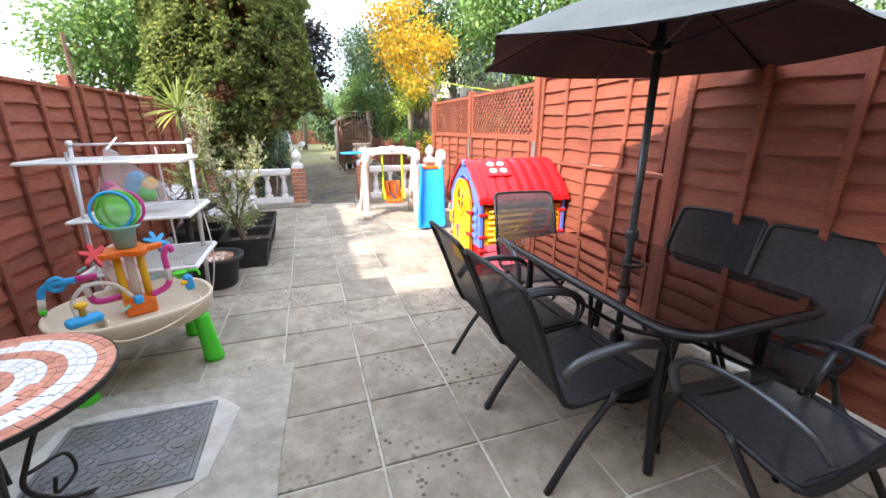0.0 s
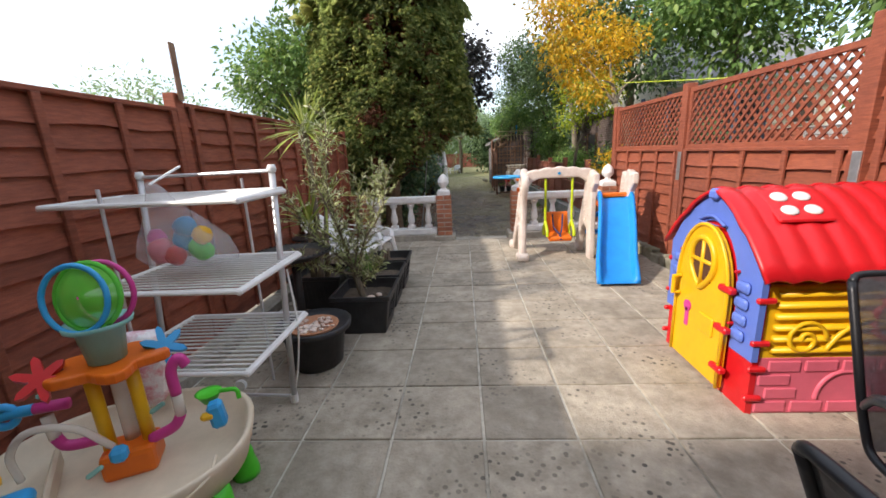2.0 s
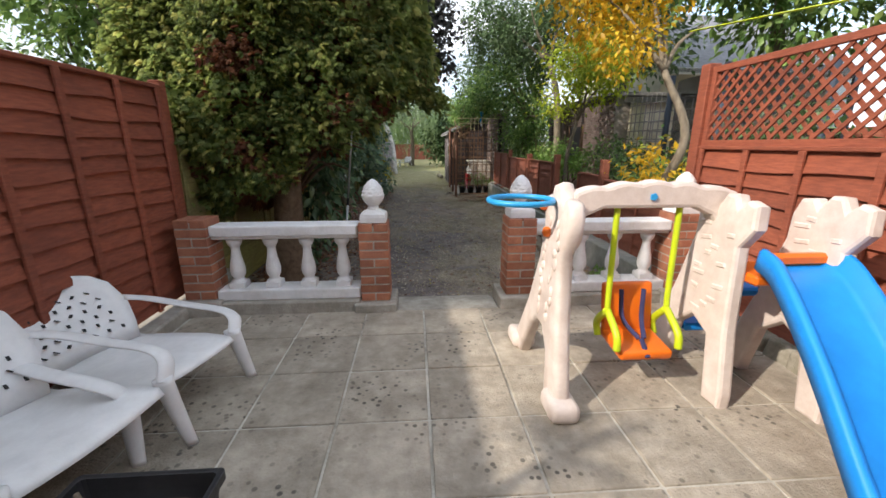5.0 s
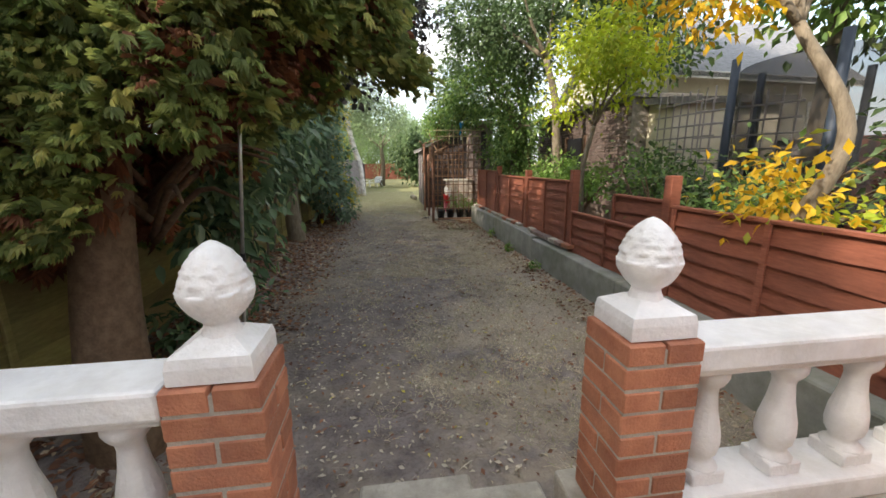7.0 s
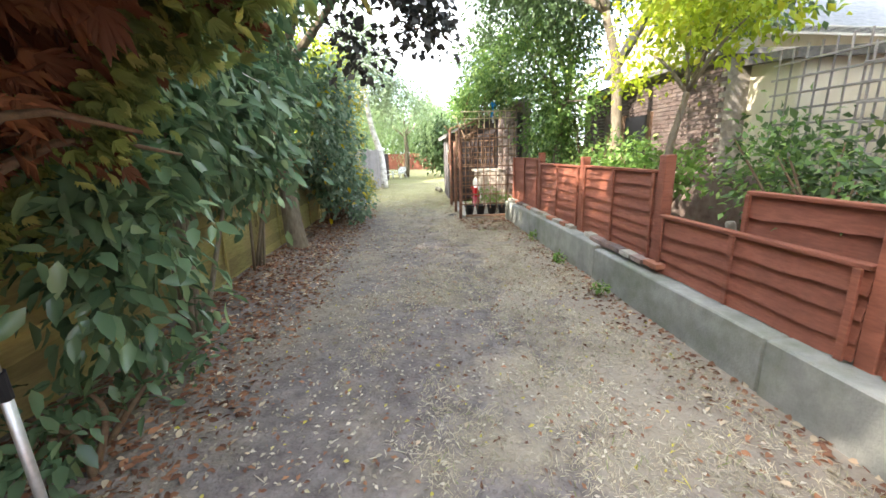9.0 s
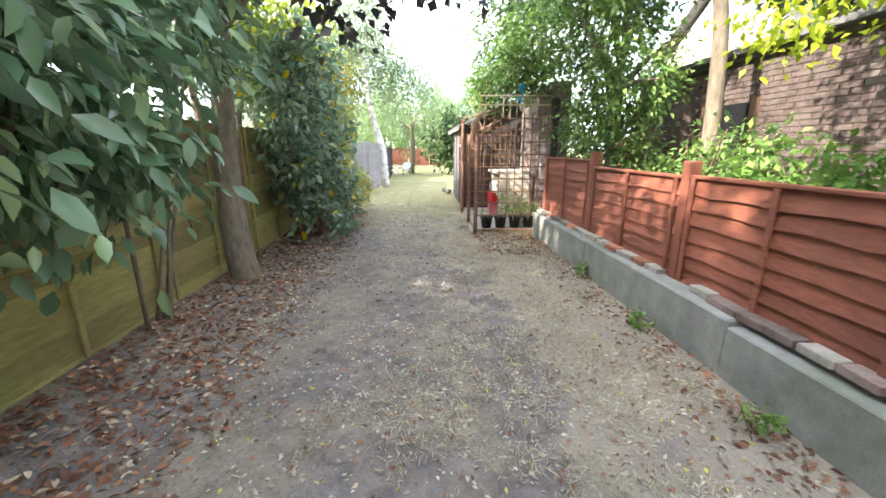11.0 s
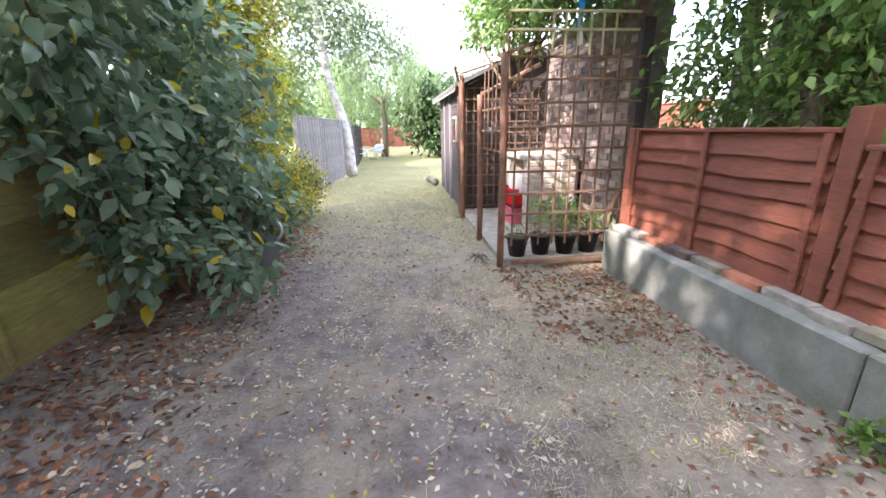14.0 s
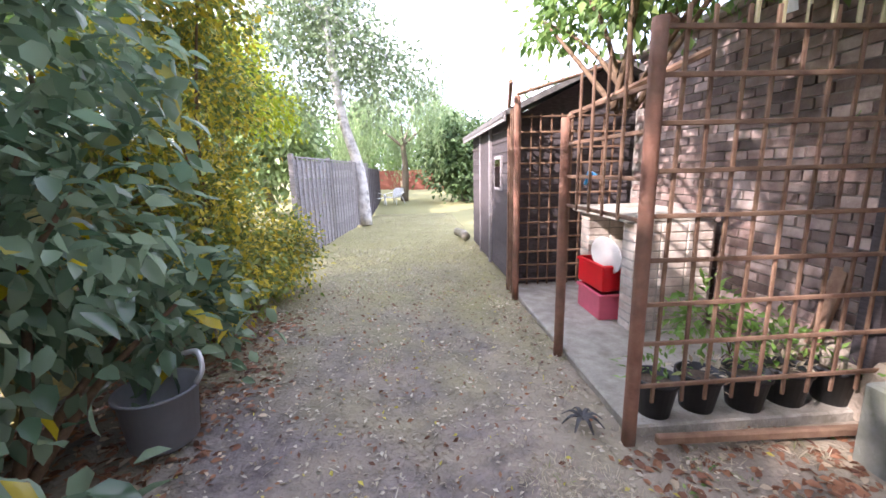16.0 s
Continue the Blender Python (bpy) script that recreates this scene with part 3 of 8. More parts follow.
lattice_panel(2.33, 2.8, 1.3, 1.86, 0.61)
lattice_panel(2.33, 4.73, 1.3, 1.83, 0.6)
for yy in (0.89, 2.85):
    sp = thing("steel_spur", "galvanised steel repair strap on a fence post", "bracket", RG, pose(2.275, yy - 0.02, 0.98))
    part("plate", boxes(((0, 0, 0.14), (0.008, 0.06, 0.3)), bevel=0.002), M_STEEL, sp)
for k, (x, y, z) in enumerate([(-2.0, 1.09, 1.82)]):
    sp = thing("post_extension", "perforated metal strip above a fence post", "bracket", LG, pose(x + 0.05, y, z))
    part("strip", boxes(((0, 0, 0.15), (0.012, 0.05, 0.36)), bevel=0.002), M_TRELL, sp)

# rubble footing under the right fence
rr = random.Random(11)
bm = bmesh.new()
y = -0.9
while y < 4.5:
    ln = rr.uniform(0.1, 0.24)
    box(bm, (2.235 + rr.uniform(-.015, .02), y + ln / 2, 0.035), (0.12 + rr.uniform(-.03, .03), ln - 0.01, 0.15 + rr.uniform(-.04, .035)), (rr.uniform(-5, 5), rr.uniform(-9, 9), rr.uniform(-7, 7)), 0.02, 2)
    y += ln
tagged(part("footing", bm, M_STONE, None), "rough mossy rubble footing along the foot of the fence", "kerb", kind="structure")


# ---- balustrade and gate pillars ----
BRICK_ME = bpy.data.meshes.new("brick")
box_b = bmesh.new()
box(box_b, (0, 0, 0), (0.2, 0.1, 0.064), bevel=0.004)
box_b.to_mesh(BRICK_ME)
box_b.free()


BRICKS = {}


def brick_at(parent, c, s, material, rz=0.0, me=None):
    if material.name not in BRICKS:
        BRICKS[material.name] = BRICK_ME.copy()
    ob = share("brick", me or BRICKS[material.name], material, parent)
    ob.matrix_basis = Matrix.Translation(c) @ Matrix.Rotation(radians(rz), 4, "Z") @ Matrix.Diagonal((s[0] / 0.2, s[1] / 0.1, s[2] / 0.064, 1))
    return ob


PY = 4.66       # line of the balustrade


def pillar(x, label, finial=True, w=0.235, sunk=0.0):
    ob = thing("gate_pillar", label, "brick pillar", "balustrade pillars", pose(x, PY, -sunk))
    part("plinth", boxes(((0, 0, 0.055), (w + 0.1, w + 0.13, 0.13)), bevel=0.014, seg=2), M_CONC, ob, "grey concrete plinth")
    part("mortar_core", boxes(((0, 0, 0.43), (w - 0.012, w - 0.012, 0.62))), M_MORTAR, ob)
    r = random.Random(int(x * 77))
    ch = 0.0715
    for i in range(9):
        z = 0.12 + ch * (i + 0.5)
        hh = ch - 0.009
        if i % 2:
            brick_at(ob, (0, -w / 4 - 0.001, z), (w, w / 2 - 0.008, hh), M_BRICK)
            brick_at(ob, (0, w / 4 + 0.001, z), (w, w / 2 - 0.008, hh), M_BRICK)
        else:
            brick_at(ob, (-w / 4 - 0.001, 0, z), (w / 2 - 0.008, w, hh), M_BRICK)
            brick_at(ob, (w / 4 + 0.001, 0, z), (w / 2 - 0.008, w, hh), M_BRICK)
    if finial:
        fin = part("finial_base", square_lathe(bmesh.new(), [(0.1, 0.764), (0.1, 0.805), (0.095, 0.83), (0.06, 0.85), (0.045, 0.86)]), M_WPAINT, ob, "white painted square finial base")
        bm = bmesh.new()
        prof = []
        for k in range(41):
            t = k / 40
            z = 0.852 + t * 0.245
            if t < 0.16:
                rad = 0.052 - 0.012 * math.sin(t / 0.16 * math.pi / 2)
            elif t < 0.5:
                q = (t - 0.16) / 0.34
                rad = 0.04 + 0.048 * math.sin(q * math.pi / 2) ** 0.8
            else:
                q = (t - 0.5) / 0.5
                rad = 0.084 * (1 - q ** 1.75) ** 0.7 + 0.002
            prof.append((rad, z))
        lathe(bm, prof, 60)
        for v in bm.verts:
            a = math.atan2(v.co.y, v.co.x)
            t = (v.co.z - 0.852) / 0.245
            if t > 0.5:
                row = (t - 0.5) * 11
                k = 1 + 0.075 * (1 - row % 1) * abs(math.cos(4.5 * a + (math.pi / 2) * (int(row) % 2))) - 0.03
            elif t > 0.16:
                k = 1 + 0.03 * abs(math.cos(3.5 * a)) * (t - 0.16) / 0.34
                v.co.z += 0.01 * abs(math.cos(3.5 * a)) * max(0.0, (t - 0.38) / 0.12)
            else:
                k = 1.0
            k += 0.035 * noise.noise(v.co * 40) + 0.02 * noise.noise(v.co * 110)
            v.co.x *= k
            v.co.y *= k
        part("pineapple_finial", bm, M_WPAINT, ob, "white painted carved finial", smooth=True)
    return ob


pillar(-0.385, "red brick gate pillar with a white carved finial", sunk=0.045)
pillar(0.8, "red brick gate pillar with a white carved finial", sunk=0.02)
pillar(2.18, "red brick end pillar with a white carved finial beside the fence")
pillar(-1.75, "short red brick end pillar against the fence", finial=False)

BAL_PROF = [(0.052, 0.0), (0.052, 0.05), (0.036, 0.062), (0.033, 0.075), (0.046, 0.1), (0.05, 0.13), (0.047, 0.17), (0.034, 0.235), (0.028, 0.29), (0.03, 0.31), (0.042, 0.325), (0.05, 0.345), (0.05, 0.37)]


def baluster_run(x0, x1, n, label):
    ob = thing("balustrade", label, "balustrade", "white balustrades", pose((x0 + x1) / 2, PY, 0))
    L = x1 - x0
    part("footing", boxes(((0, 0, 0.045), (L, 0.3, 0.11)), bevel=0.01), M_CONC, ob, "grey concrete footing")
    part("bottom_rail", boxes(((0, 0, 0.145), (L, 0.2, 0.09)), bevel=0.012, seg=2), M_WPAINT, ob)
    part("top_rail", boxes(((0, 0, 0.665), (L, 0.19, 0.085)), ((0, 0, 0.612), (L, 0.15, 0.03)), bevel=0.012, seg=2), M_WPAINT, ob)
    me = None
    for i in range(n):
        if me is None:
            bm = bmesh.new()
            lathe(bm, [(r * 1.16, z * 1.09) for r, z in BAL_PROF], 16)
            box(bm, (0, 0, 0.026), (0.12, 0.12, 0.05), bevel=0.006)
            b = part("baluster", bm, M_WPAINT, ob, smooth=False)
            me = b.data
            for p in me.polygons:
                p.use_smooth = abs(p.normal.z) < 0.9 and len(p.vertices) == 4 and p.area < 0.0012
        else:
            b = share("baluster", me, M_WPAINT, ob)
        b.location = (-L / 2 + L * (i + 0.5) / n, 0, 0.188)
    return ob


baluster_run(-1.63, -0.51, 4, "white painted concrete balustrade with turned balusters")
baluster_run(0.91, 2.06, 4, "white painted concrete balustrade behind the play swing")
# threshold of the gateway
thr = tagged(part("threshold", boxes(((0.2, 4.62, -0.09), (0.84, 0.24, 0.2)), bevel=0.012), M_CONC, None), "worn concrete threshold step in the gateway", "step", kind="structure")
part("step", boxes(((0.2, 4.86, -0.16), (0.86, 0.22, 0.2)), bevel=0.012), M_CONC, thr)
part("lower_step", boxes(((0.13, 5.06, -0.25), (0.5, 0.26, 0.12)), bevel=0.012), M_CONC, thr)
bm = boxes(((-1.15, 4.62, -0.2), (1.3, 0.22, 0.36)), ((1.5, 4.62, -0.2), (1.3, 0.22, 0.36)))
tagged(part("retaining_edge", bm, M_CONC, None), "concrete edge of the raised patio", "kerb", kind="structure")

# ---- rear garden: retaining wall and red fence ----
bm = bmesh.new()
y = 4.85
rr = random.Random(5)
while y < 14.0:
    ln = min(2.3, 14.1 - y)
    box(bm, (2.43, y + ln / 2, -0.15 if y < 8.3 else -0.13), (0.3, ln - 0.01, 0.42 if y < 8.3 else 0.46), (0, rr.uniform(-1, 1), rr.uniform(-.25, .25)), 0.012)
    y += ln
wall_r = tagged(part("retaining_wall", bm, M_WALLC, None), "low grey rendered retaining wall streaked with algae", "wall", kind="structure")
y = 8.4
while y < 13.75:
    ln = rr.choice((0.21, 0.22, 0.3, 0.42))
    if not (9.9 < y < 10.3):
        b = brick_at(wall_r, (2.42 + rr.uniform(-.02, .02), y + ln / 2, 0.126 + rr.uniform(-.006, .008)), (0.11, ln - 0.012, 0.05), rr.choice((M_BRICK, M_OLDBRICK, M_CONC, M_CONC, M_STONE)), rr.uniform(-4, 4))
    y += ln
REAR = "red-brown rear garden lap fence panel"
for k, (a, b, z0, H) in enumerate([(4.9, 6.71, 0.06, 0.78), (8.66, 10.28, 0.11, 0.86), (10.4, 12.12, 0.13, 0.83), (12.24, 14.0, 0.15, 0.89)]):
    lap_panel(2.5, b, z0, -90, b - a, H, M_FENCE2, REAR, RRG, seed=40 + k, battens=(0.03, 0.5, 0.97))
lap_panel(2.48, 8.54, 0.06, -90, 1.72, 0.52, M_FENCE2, "low patched red-brown fence panel under a rail", RRG, seed=50, battens=(0.03, 0.5, 0.97))
lap_panel(2.6, 7.76, 0.2, -90, 0.93, 0.66, M_FENCE2, "short red-brown fence panel behind a patched one", RRG, seed=51, battens=(0.03, 0.97))
for yy, top in ((6.77, 1.11), (8.6, 1.13), (10.34, 1.1), (12.18, 1.16), (14.05, 1.06)):
    post(2.51, yy, -0.1, top, M_FENCE2, "red-brown rear garden fence post", 0.1, RRG)

# ---- rear garden: left fence ----
for k in range(5):
    a = 5.0 + 1.9 * k
    lap_panel(-2.08, a + 0.05, GZ + 0.08, 90, 1.8, 1.66, M_ALGAE, "weathered lap fence panel stained green with algae", LRG, seed=60 + k, battens=(0.03, 0.5, 0.97))
    post(-2.1, a + 1.9, GZ - 0.05, GZ + 1.78, M_ALGAE, "weathered timber fence post", 0.09, LRG)
post(-2.1, 4.98, GZ - 0.05, GZ + 1.78, M_ALGAE, "weathered timber fence post", 0.09, LRG)
bm = boxes(((-2.06, 9.8, GZ + 0.02), (0.03, 9.6, 0.16)))
tagged(part("gravel_board", bm, M_ALGAE, None), "timber gravel board under the left fence", "board", kind="structure")
for k in range(3):
    a = 18.9 + 1.95 * k
    gx = -1.68 + 0.08 * (a - 18.9)
    lap_panel(gx, a + 0.05, GZ + 0.04, 85.4, 1.85, 1.62, M_GREYW, "silver-grey weathered fence panel with many uprights", "far grey fence", seed=70 + k, battens=(0.02, 0.14, 0.26, 0.38, 0.5, 0.62, 0.74, 0.86, 0.98), step=0.16)
    post(gx - 0.02, a, GZ - 0.05, GZ + 1.72, M_GREYW, "silver-grey weathered timber fence post", 0.08, "far grey fence")
for k in range(4):
    gx = -1.22 - 0.08 * k
    lap_panel(gx, 24.8 + 1.9 * k, GZ + 0.02, 92, 1.85, 1.5, M_SHED, "dark weathered fence panel at the far end of the garden", "far dark fence", seed=75 + k, battens=(0.03, 0.5, 0.97))
for k in range(2):
    lap_panel(-2.08, 14.6 + 1.5 * k, GZ + 0.05, 90, 1.45, 1.6, M_ALGAE, "weathered lap fence panel behind shrubs", LRG, seed=80 + k, battens=(0.03, 0.5, 0.97))

# ---- house wall behind the start, boundary walls that close the place ----
bm = boxes(((-10.0, -5.3, 3.8), (25.8, 0.22, 8.2)))
tagged(part("wall_south", bm, M_STOCK, None), "plain brick house wall", "wall", kind="structure")

# ---- trees and shrubs ----
def spray_mesh(name, pos, axis, face, size):
    """Flat fan-shaped scale-leaf sprays: fingers from one root, the tips drooping."""
    n = len(pos)
    a = axis / (np.linalg.norm(axis, axis=1)[:, None] + 1e-9)
    s_ = np.cross(a, face)
    s_ /= np.linalg.norm(s_, axis=1)[:, None] + 1e-9
    u = np.cross(s_, a)
    ln = (size * RNG.uniform(0.65, 1.35, n))[:, None]
    fingers = 9
    verts, tris = [pos], []
    for k in range(fingers):
        t = (k / (fingers - 1) - 0.5) * 2
        ang = t * 0.95 + RNG.normal(0, 0.07, n)[:, None]
        fl = ln * (1 - 0.42 * t * t) * RNG.uniform(0.8, 1.15, n)[:, None]
        d = a * np.cos(ang) + s_ * np.sin(ang)
        q = s_ * np.cos(ang) - a * np.sin(ang)
        w = fl * 0.12
        mid = pos + d * fl * 0.62 + u * fl * (0.1 - 0.05 * (k % 2))
        tip = pos + d * fl - u * fl * 0.16 - np.array([0, 0, 1]) * fl * 0.12
        i = 1 + 3 * k
        verts += [mid + q * w, tip, mid - q * w]
        tris += [(0, i, i + 1), (0, i + 1, i + 2)]
    m = 1 + 3 * fingers
    v = np.stack(verts, 1).reshape(-1, 3)
    base = np.arange(n)[:, None] * m
    return raw_mesh(name, v, np.concatenate([base + t for t in tris], 1).reshape(-1, 3))


def conifer():
    o = np.array((-1.35, 6.35, GZ))
    ob = thing("conifer_tree", "tall dense olive-green conifer with rust-brown dead sprays inside", "tree", "", Matrix.Translation(o))
    bm = bmesh.new()
    tube(bm, [(-0.05, -0.6, -0.1), (-0.06, -0.56, 0.8), (-0.05, -0.15, 3.0), (0, 0, 6.6)], (0.2, 0.05), 12)
    rr = random.Random(4)
    for k in range(70):
        z = rr.uniform(1.3, 6)
        a = rr.uniform(0, 6.28)
        R = 1.3 * (1 - (z / 7.4) ** 2.2) * rr.uniform(0.5, 0.8)
        tube(bm, [(-0.15, 0.1, z - 0.3), (R * 0.5 * math.cos(a), R * 0.5 * math.sin(a), z + 0.05), (R * math.cos(a), R * math.sin(a), z)], (0.028, 0.007), 5, n=3)
    part("trunk", bm, M_TWIG, ob, smooth=True)

    def shell(n, inner=1.0):
        """Places on a lumpy rounded column; over the path it starts higher up."""
        z = 0.95 + 6.3 * RNG.uniform(0, 1, n) ** 1.15
        a = RNG.uniform(0, 2 * np.pi, n)
        R = 1.42 * (1 - (z / 7.7) ** 3.0) * np.clip((z + 1.2) / 3.0, 0.72, 1)
        R *= 1 + 0.1 * np.sin(a * 3 + z * 1.3) + 0.07 * np.sin(a * 7 - z * 2.1) + 0.05 * np.sin(a * 13 + z * 5)
        R *= inner
        side = 0.5 + 0.5 * np.cos(a + 0.1)
        low = 0.95 + 1.15 * side ** 2 + 0.35 * np.clip(np.sin(a), 0, 1) * side + 0.12 * np.sin(a * 9)
        k = z > low
        c = np.stack([R * np.cos(a), R * np.sin(a) * np.where(np.sin(a) > 0, 0.45, 0.87), z], 1)[k]
        out = np.stack([np.cos(a), np.sin(a), np.zeros(n)], 1)[k]
        return c, out

    def plumes(n, per, spread, size, near):
        c, out = shell(n)
        nearby = (c[:, 2] < 4.3) & (c[:, 1] < 0.95)
        c, out = c[nearby == near], out[nearby == near]
        c = c * np.concatenate([RNG.uniform(0.86, 1.03, (len(c), 1))] * 2 + [np.ones((len(c), 1))], 1)
        P = np.repeat(c, per, 0) + RNG.normal(0, spread, (len(c) * per, 3))
        O = np.repeat(out, per, 0)
        ax = np.repeat(out + np.array([0, 0, -0.25]) + RNG.normal(0, 0.3, out.shape), per, 0) + RNG.normal(0, 0.42, P.shape)
        fc = O * 0.5 + np.array([0, 0, 0.7]) + RNG.normal(0, 0.5, P.shape)
        dead = np.repeat(RNG.uniform(0, 1, len(c)) < np.where(c[:, 2] < 2.4, 0.1, 0.02), per)
        for mask, m, nm, lab in ((~dead, LF_CONIFER, "foliage", ""), (dead, LF_CONDEAD, "dead_foliage", "rust-brown dead sprays")):
            share(nm, spray_mesh(nm, P[mask], ax[mask], fc[mask], size), m, ob, lab)
    plumes(3800, 40, 0.06, 0.06, True)
    plumes(1500, 18, 0.15, 0.2, False)
    # dead brown interior
    c, out = shell(8000, 0.72)
    c = c * np.concatenate([RNG.uniform(0.55, 1.0, (len(c), 1))] * 2 + [np.ones((len(c), 1))], 1)
    share("inner_twig_mass", spray_mesh("inner_twig_mass", c, out + [0, 0, -0.6] + RNG.normal(0, 0.5, c.shape), RNG.normal(0, 1, c.shape), 0.13), LF_CONDEAD, ob, "rust-brown dead inner sprays")
    return ob


conifer()


def shrub(name, label, base, blobs, n_clump, per, spread, size, leaf, aspect=0.5, droop=0.5, stems=7, fill=0.35, low=None, category="shrub", r=0.022, bark=None):
    ob = thing(name, label, category, "", Matrix.Translation(base))
    o = np.array(base, float)
    rr = random.Random(int(abs(base[0] * 31 + base[1] * 17)))
    bm = bmesh.new()
    for k in range(stems):
        b = rr.choice(blobs)
        t = Vector((b[0] + rr.uniform(-.6, .6) * b[3], b[1] + rr.uniform(-.6, .6) * b[4], b[2] + rr.uniform(0, .7) * b[5])) - Vector(base)
        s = Vector((rr.uniform(-.12, .12), rr.uniform(-.12, .12), -0.03))
        tube(bm, [s, s.lerp(t, 0.5) + Vector((rr.uniform(-.1, .1), rr.uniform(-.1, .1), 0.08)), t], (r, r * 0.3), 6, n=4)
    part("branchwork", bm, bark or M_TWIG, ob, smooth=True)
    P, N = clumps(blobs, n_clump, per, spread, fill, low)
    share("leaves", leaf_mesh("leaves", P - o, N, size, aspect, droop=droop, round_leaf=size > 0.1), leaf, ob)
    return ob


G0 = GZ
# big laurels along the left fence of the rear garden
shrub("laurel_bush", "large cherry laurel with glossy drooping leaves against the fence", (-1.72, 8.25, G0),
      [(-1.5, 7.85, 1.4, .45, .5, .45), (-1.42, 7.3, 0.85, .4, .42, .75), (-1.4, 7.45, 1.8, .4, .5, .5), (-1.45, 8.5, 1.75, .65, .85, .85), (-1.55, 9.4, 1.5, .6, .8, .9), (-1.6, 8.6, 3.0, .9, 1.1, .8), (-1.75, 7.7, 3.5, .7, .9, .7)],
      680, 13, 0.13, 0.15, LF_LAUREL, 0.42, 0.75, stems=7, r=0.028, bark=M_BARK)
shrub("laurel_bush", "overhanging laurel branches above the leaf-strewn border", (-1.95, 10.3, G0),
      [(-1.6, 10.2, 2.3, .6, .7, .8), (-1.5, 9.6, 3.3, .9, .9, .6), (-1.2, 10.6, 3.6, .8, .9, .5), (-1.6, 10.9, 2.2, .4, .5, .5)],
      300, 13, 0.13, 0.14, LF_LAUREL, 0.42, 0.75, stems=4, r=0.02, bark=M_BARK)
shrub("laurel_seedling", "low laurel shoots among fallen leaves", (-1.5, 6.9, G0), [(-1.55, 6.9, G0 + 0.25, .3, .45, .25), (-1.35, 7.6, G0 + 0.2, .2, .35, .2)],
      36, 9, 0.07, 0.11, LF_LAUREL, 0.42, 0.3, stems=5)
shrub("camellia_bush", "dense dark glossy shrub with a few yellow leaves", (-1.6, 13.9, G0),
      [(-1.65, 13.7, 0.75, .4, .65, .45), (-1.45, 14.3, 0.9, .6, .7, .75), (-1.7, 13.6, 1.55, .5, .75, .55), (-1.5, 14.5, 1.8, .6, .6, .5), (-1.25, 14.8, 0.3, .35, .4, .4), (-1.65, 13.0, 1.8, .5, .6, .6), (-1.5, 13.6, 2.45, .6, .8, .5), (-1.0, 13.45, 0.15, .22, .25, .28), (-1.55, 13.0, 1.0, .3, .35, .4), (-1.45, 13.15, 0.35, .2, .25, .25)],
      560, 12, 0.1, 0.125, LF_CAMELLIA, 0.55, 0.5, stems=14, r=0.03)
shrub("euonymus_bush", "tall golden variegated evergreen shrub", (-1.75, 16.3, G0),
      [(-1.75, 16.2, 0.7, .55, .75, .9), (-1.75, 16.4, 1.9, .6, .75, .7), (-1.9, 15.6, 1.5, .4, .5, .7), (-1.5, 16.8, 0.2, .45, .6, .45), (-1.6, 16.0, 2.6, .6, .7, .6), (-1.4, 15.7, 0.4, .45, .5, .6), (-1.3, 17.2, 0.25, .3, .6, .5)],
      1650, 16, 0.09, 0.06, LF_EUON, 0.55, 0.1, stems=12)
# broad trunk and its crown above the path
tree("maple_tree", "grey-barked tree trunk with a high dark crown over the path", [(-1.75, 11.6, G0 - 0.02), (-1.8, 11.58, 0.3), (-1.8, 11.6, 1.2), (-1.7, 11.62, 2.4)],
     [(-0.7, 11.0, 4.0), (-2.0, 12.2, 4.4), (-0.4, 12.2, 4.3), (-1.5, 10.4, 4.6)], 0.17,
     [(-0.9, 11.4, 4.3, 1.1, 1.3, .7), (-0.2, 12.3, 4.5, .9, 1.0, .6), (-1.7, 11.8, 4.8, 1.2, 1.3, .8), (-0.5, 10.6, 3.7, .5, .6, .45), (-0.45, 11.6, 2.8, .4, .5, .45), (0.4, 11.7, 3.1, .4, .45, .35), (0.3, 11.9, 4.0, .7, .8, .6)],
     460, 14, 0.16, 0.14, LF_MAPLE, M_BARK, 0.8, 0.5)
tree("laburnum_tree", "light yellow-green tree leaning over the green fence", [(-2.9, 14.0, G0), (-2.7, 14.0, 1.5), (-2.4, 14.1, 2.8)],
     [(-1.9, 13.5, 3.4), (-2.3, 15.2, 3.8), (-1.6, 14.6, 3.2)], 0.09,
     [(-2.0, 13.6, 3.0, .8, .9, .6), (-1.9, 15.0, 3.2, .7, .9, .7), (-2.6, 12.6, 3.1, .8, .8, .6)], 230, 14, 0.14, 0.1, LF_LIME, M_BARK, 0.6, 0.4)

# right-hand neighbour
tree("golden_tree", "small tree with golden yellow autumn leaves", [(2.62, 5.95, -0.1), (2.72, 5.9, 0.7), (2.92, 5.82, 1.4), (2.75, 6.1, 2.1)],
     [(2.2, 6.6, 3.0), (2.9, 6.9, 3.3), (2.5, 6.0, 2.5), (3.2, 6.2, 2.6)], 0.065,
     [(2.1, 6.8, 2.9, .38, .45, .28), (2.6, 6.7, 3.4, .42, .5, .35), (2.35, 6.35, 2.45, .36, .35, .22), (1.95, 7.1, 3.6, .4, .5, .3), (2.75, 6.9, 2.85, .28, .4, .24), (2.25, 6.9, 4.2, .4, .45, .35), (2.75, 6.0, 0.95, .3, .3, .22), (1.75, 6.5, 3.2, .34, .4, .3), (2.95, 6.4, 3.2, .34, .4, .3), (1.7, 6.9, 4.0, .4, .4, .4)],
     390, 18, 0.13, 0.085, LF_GOLD, M_BARK, 0.5, 0.4)
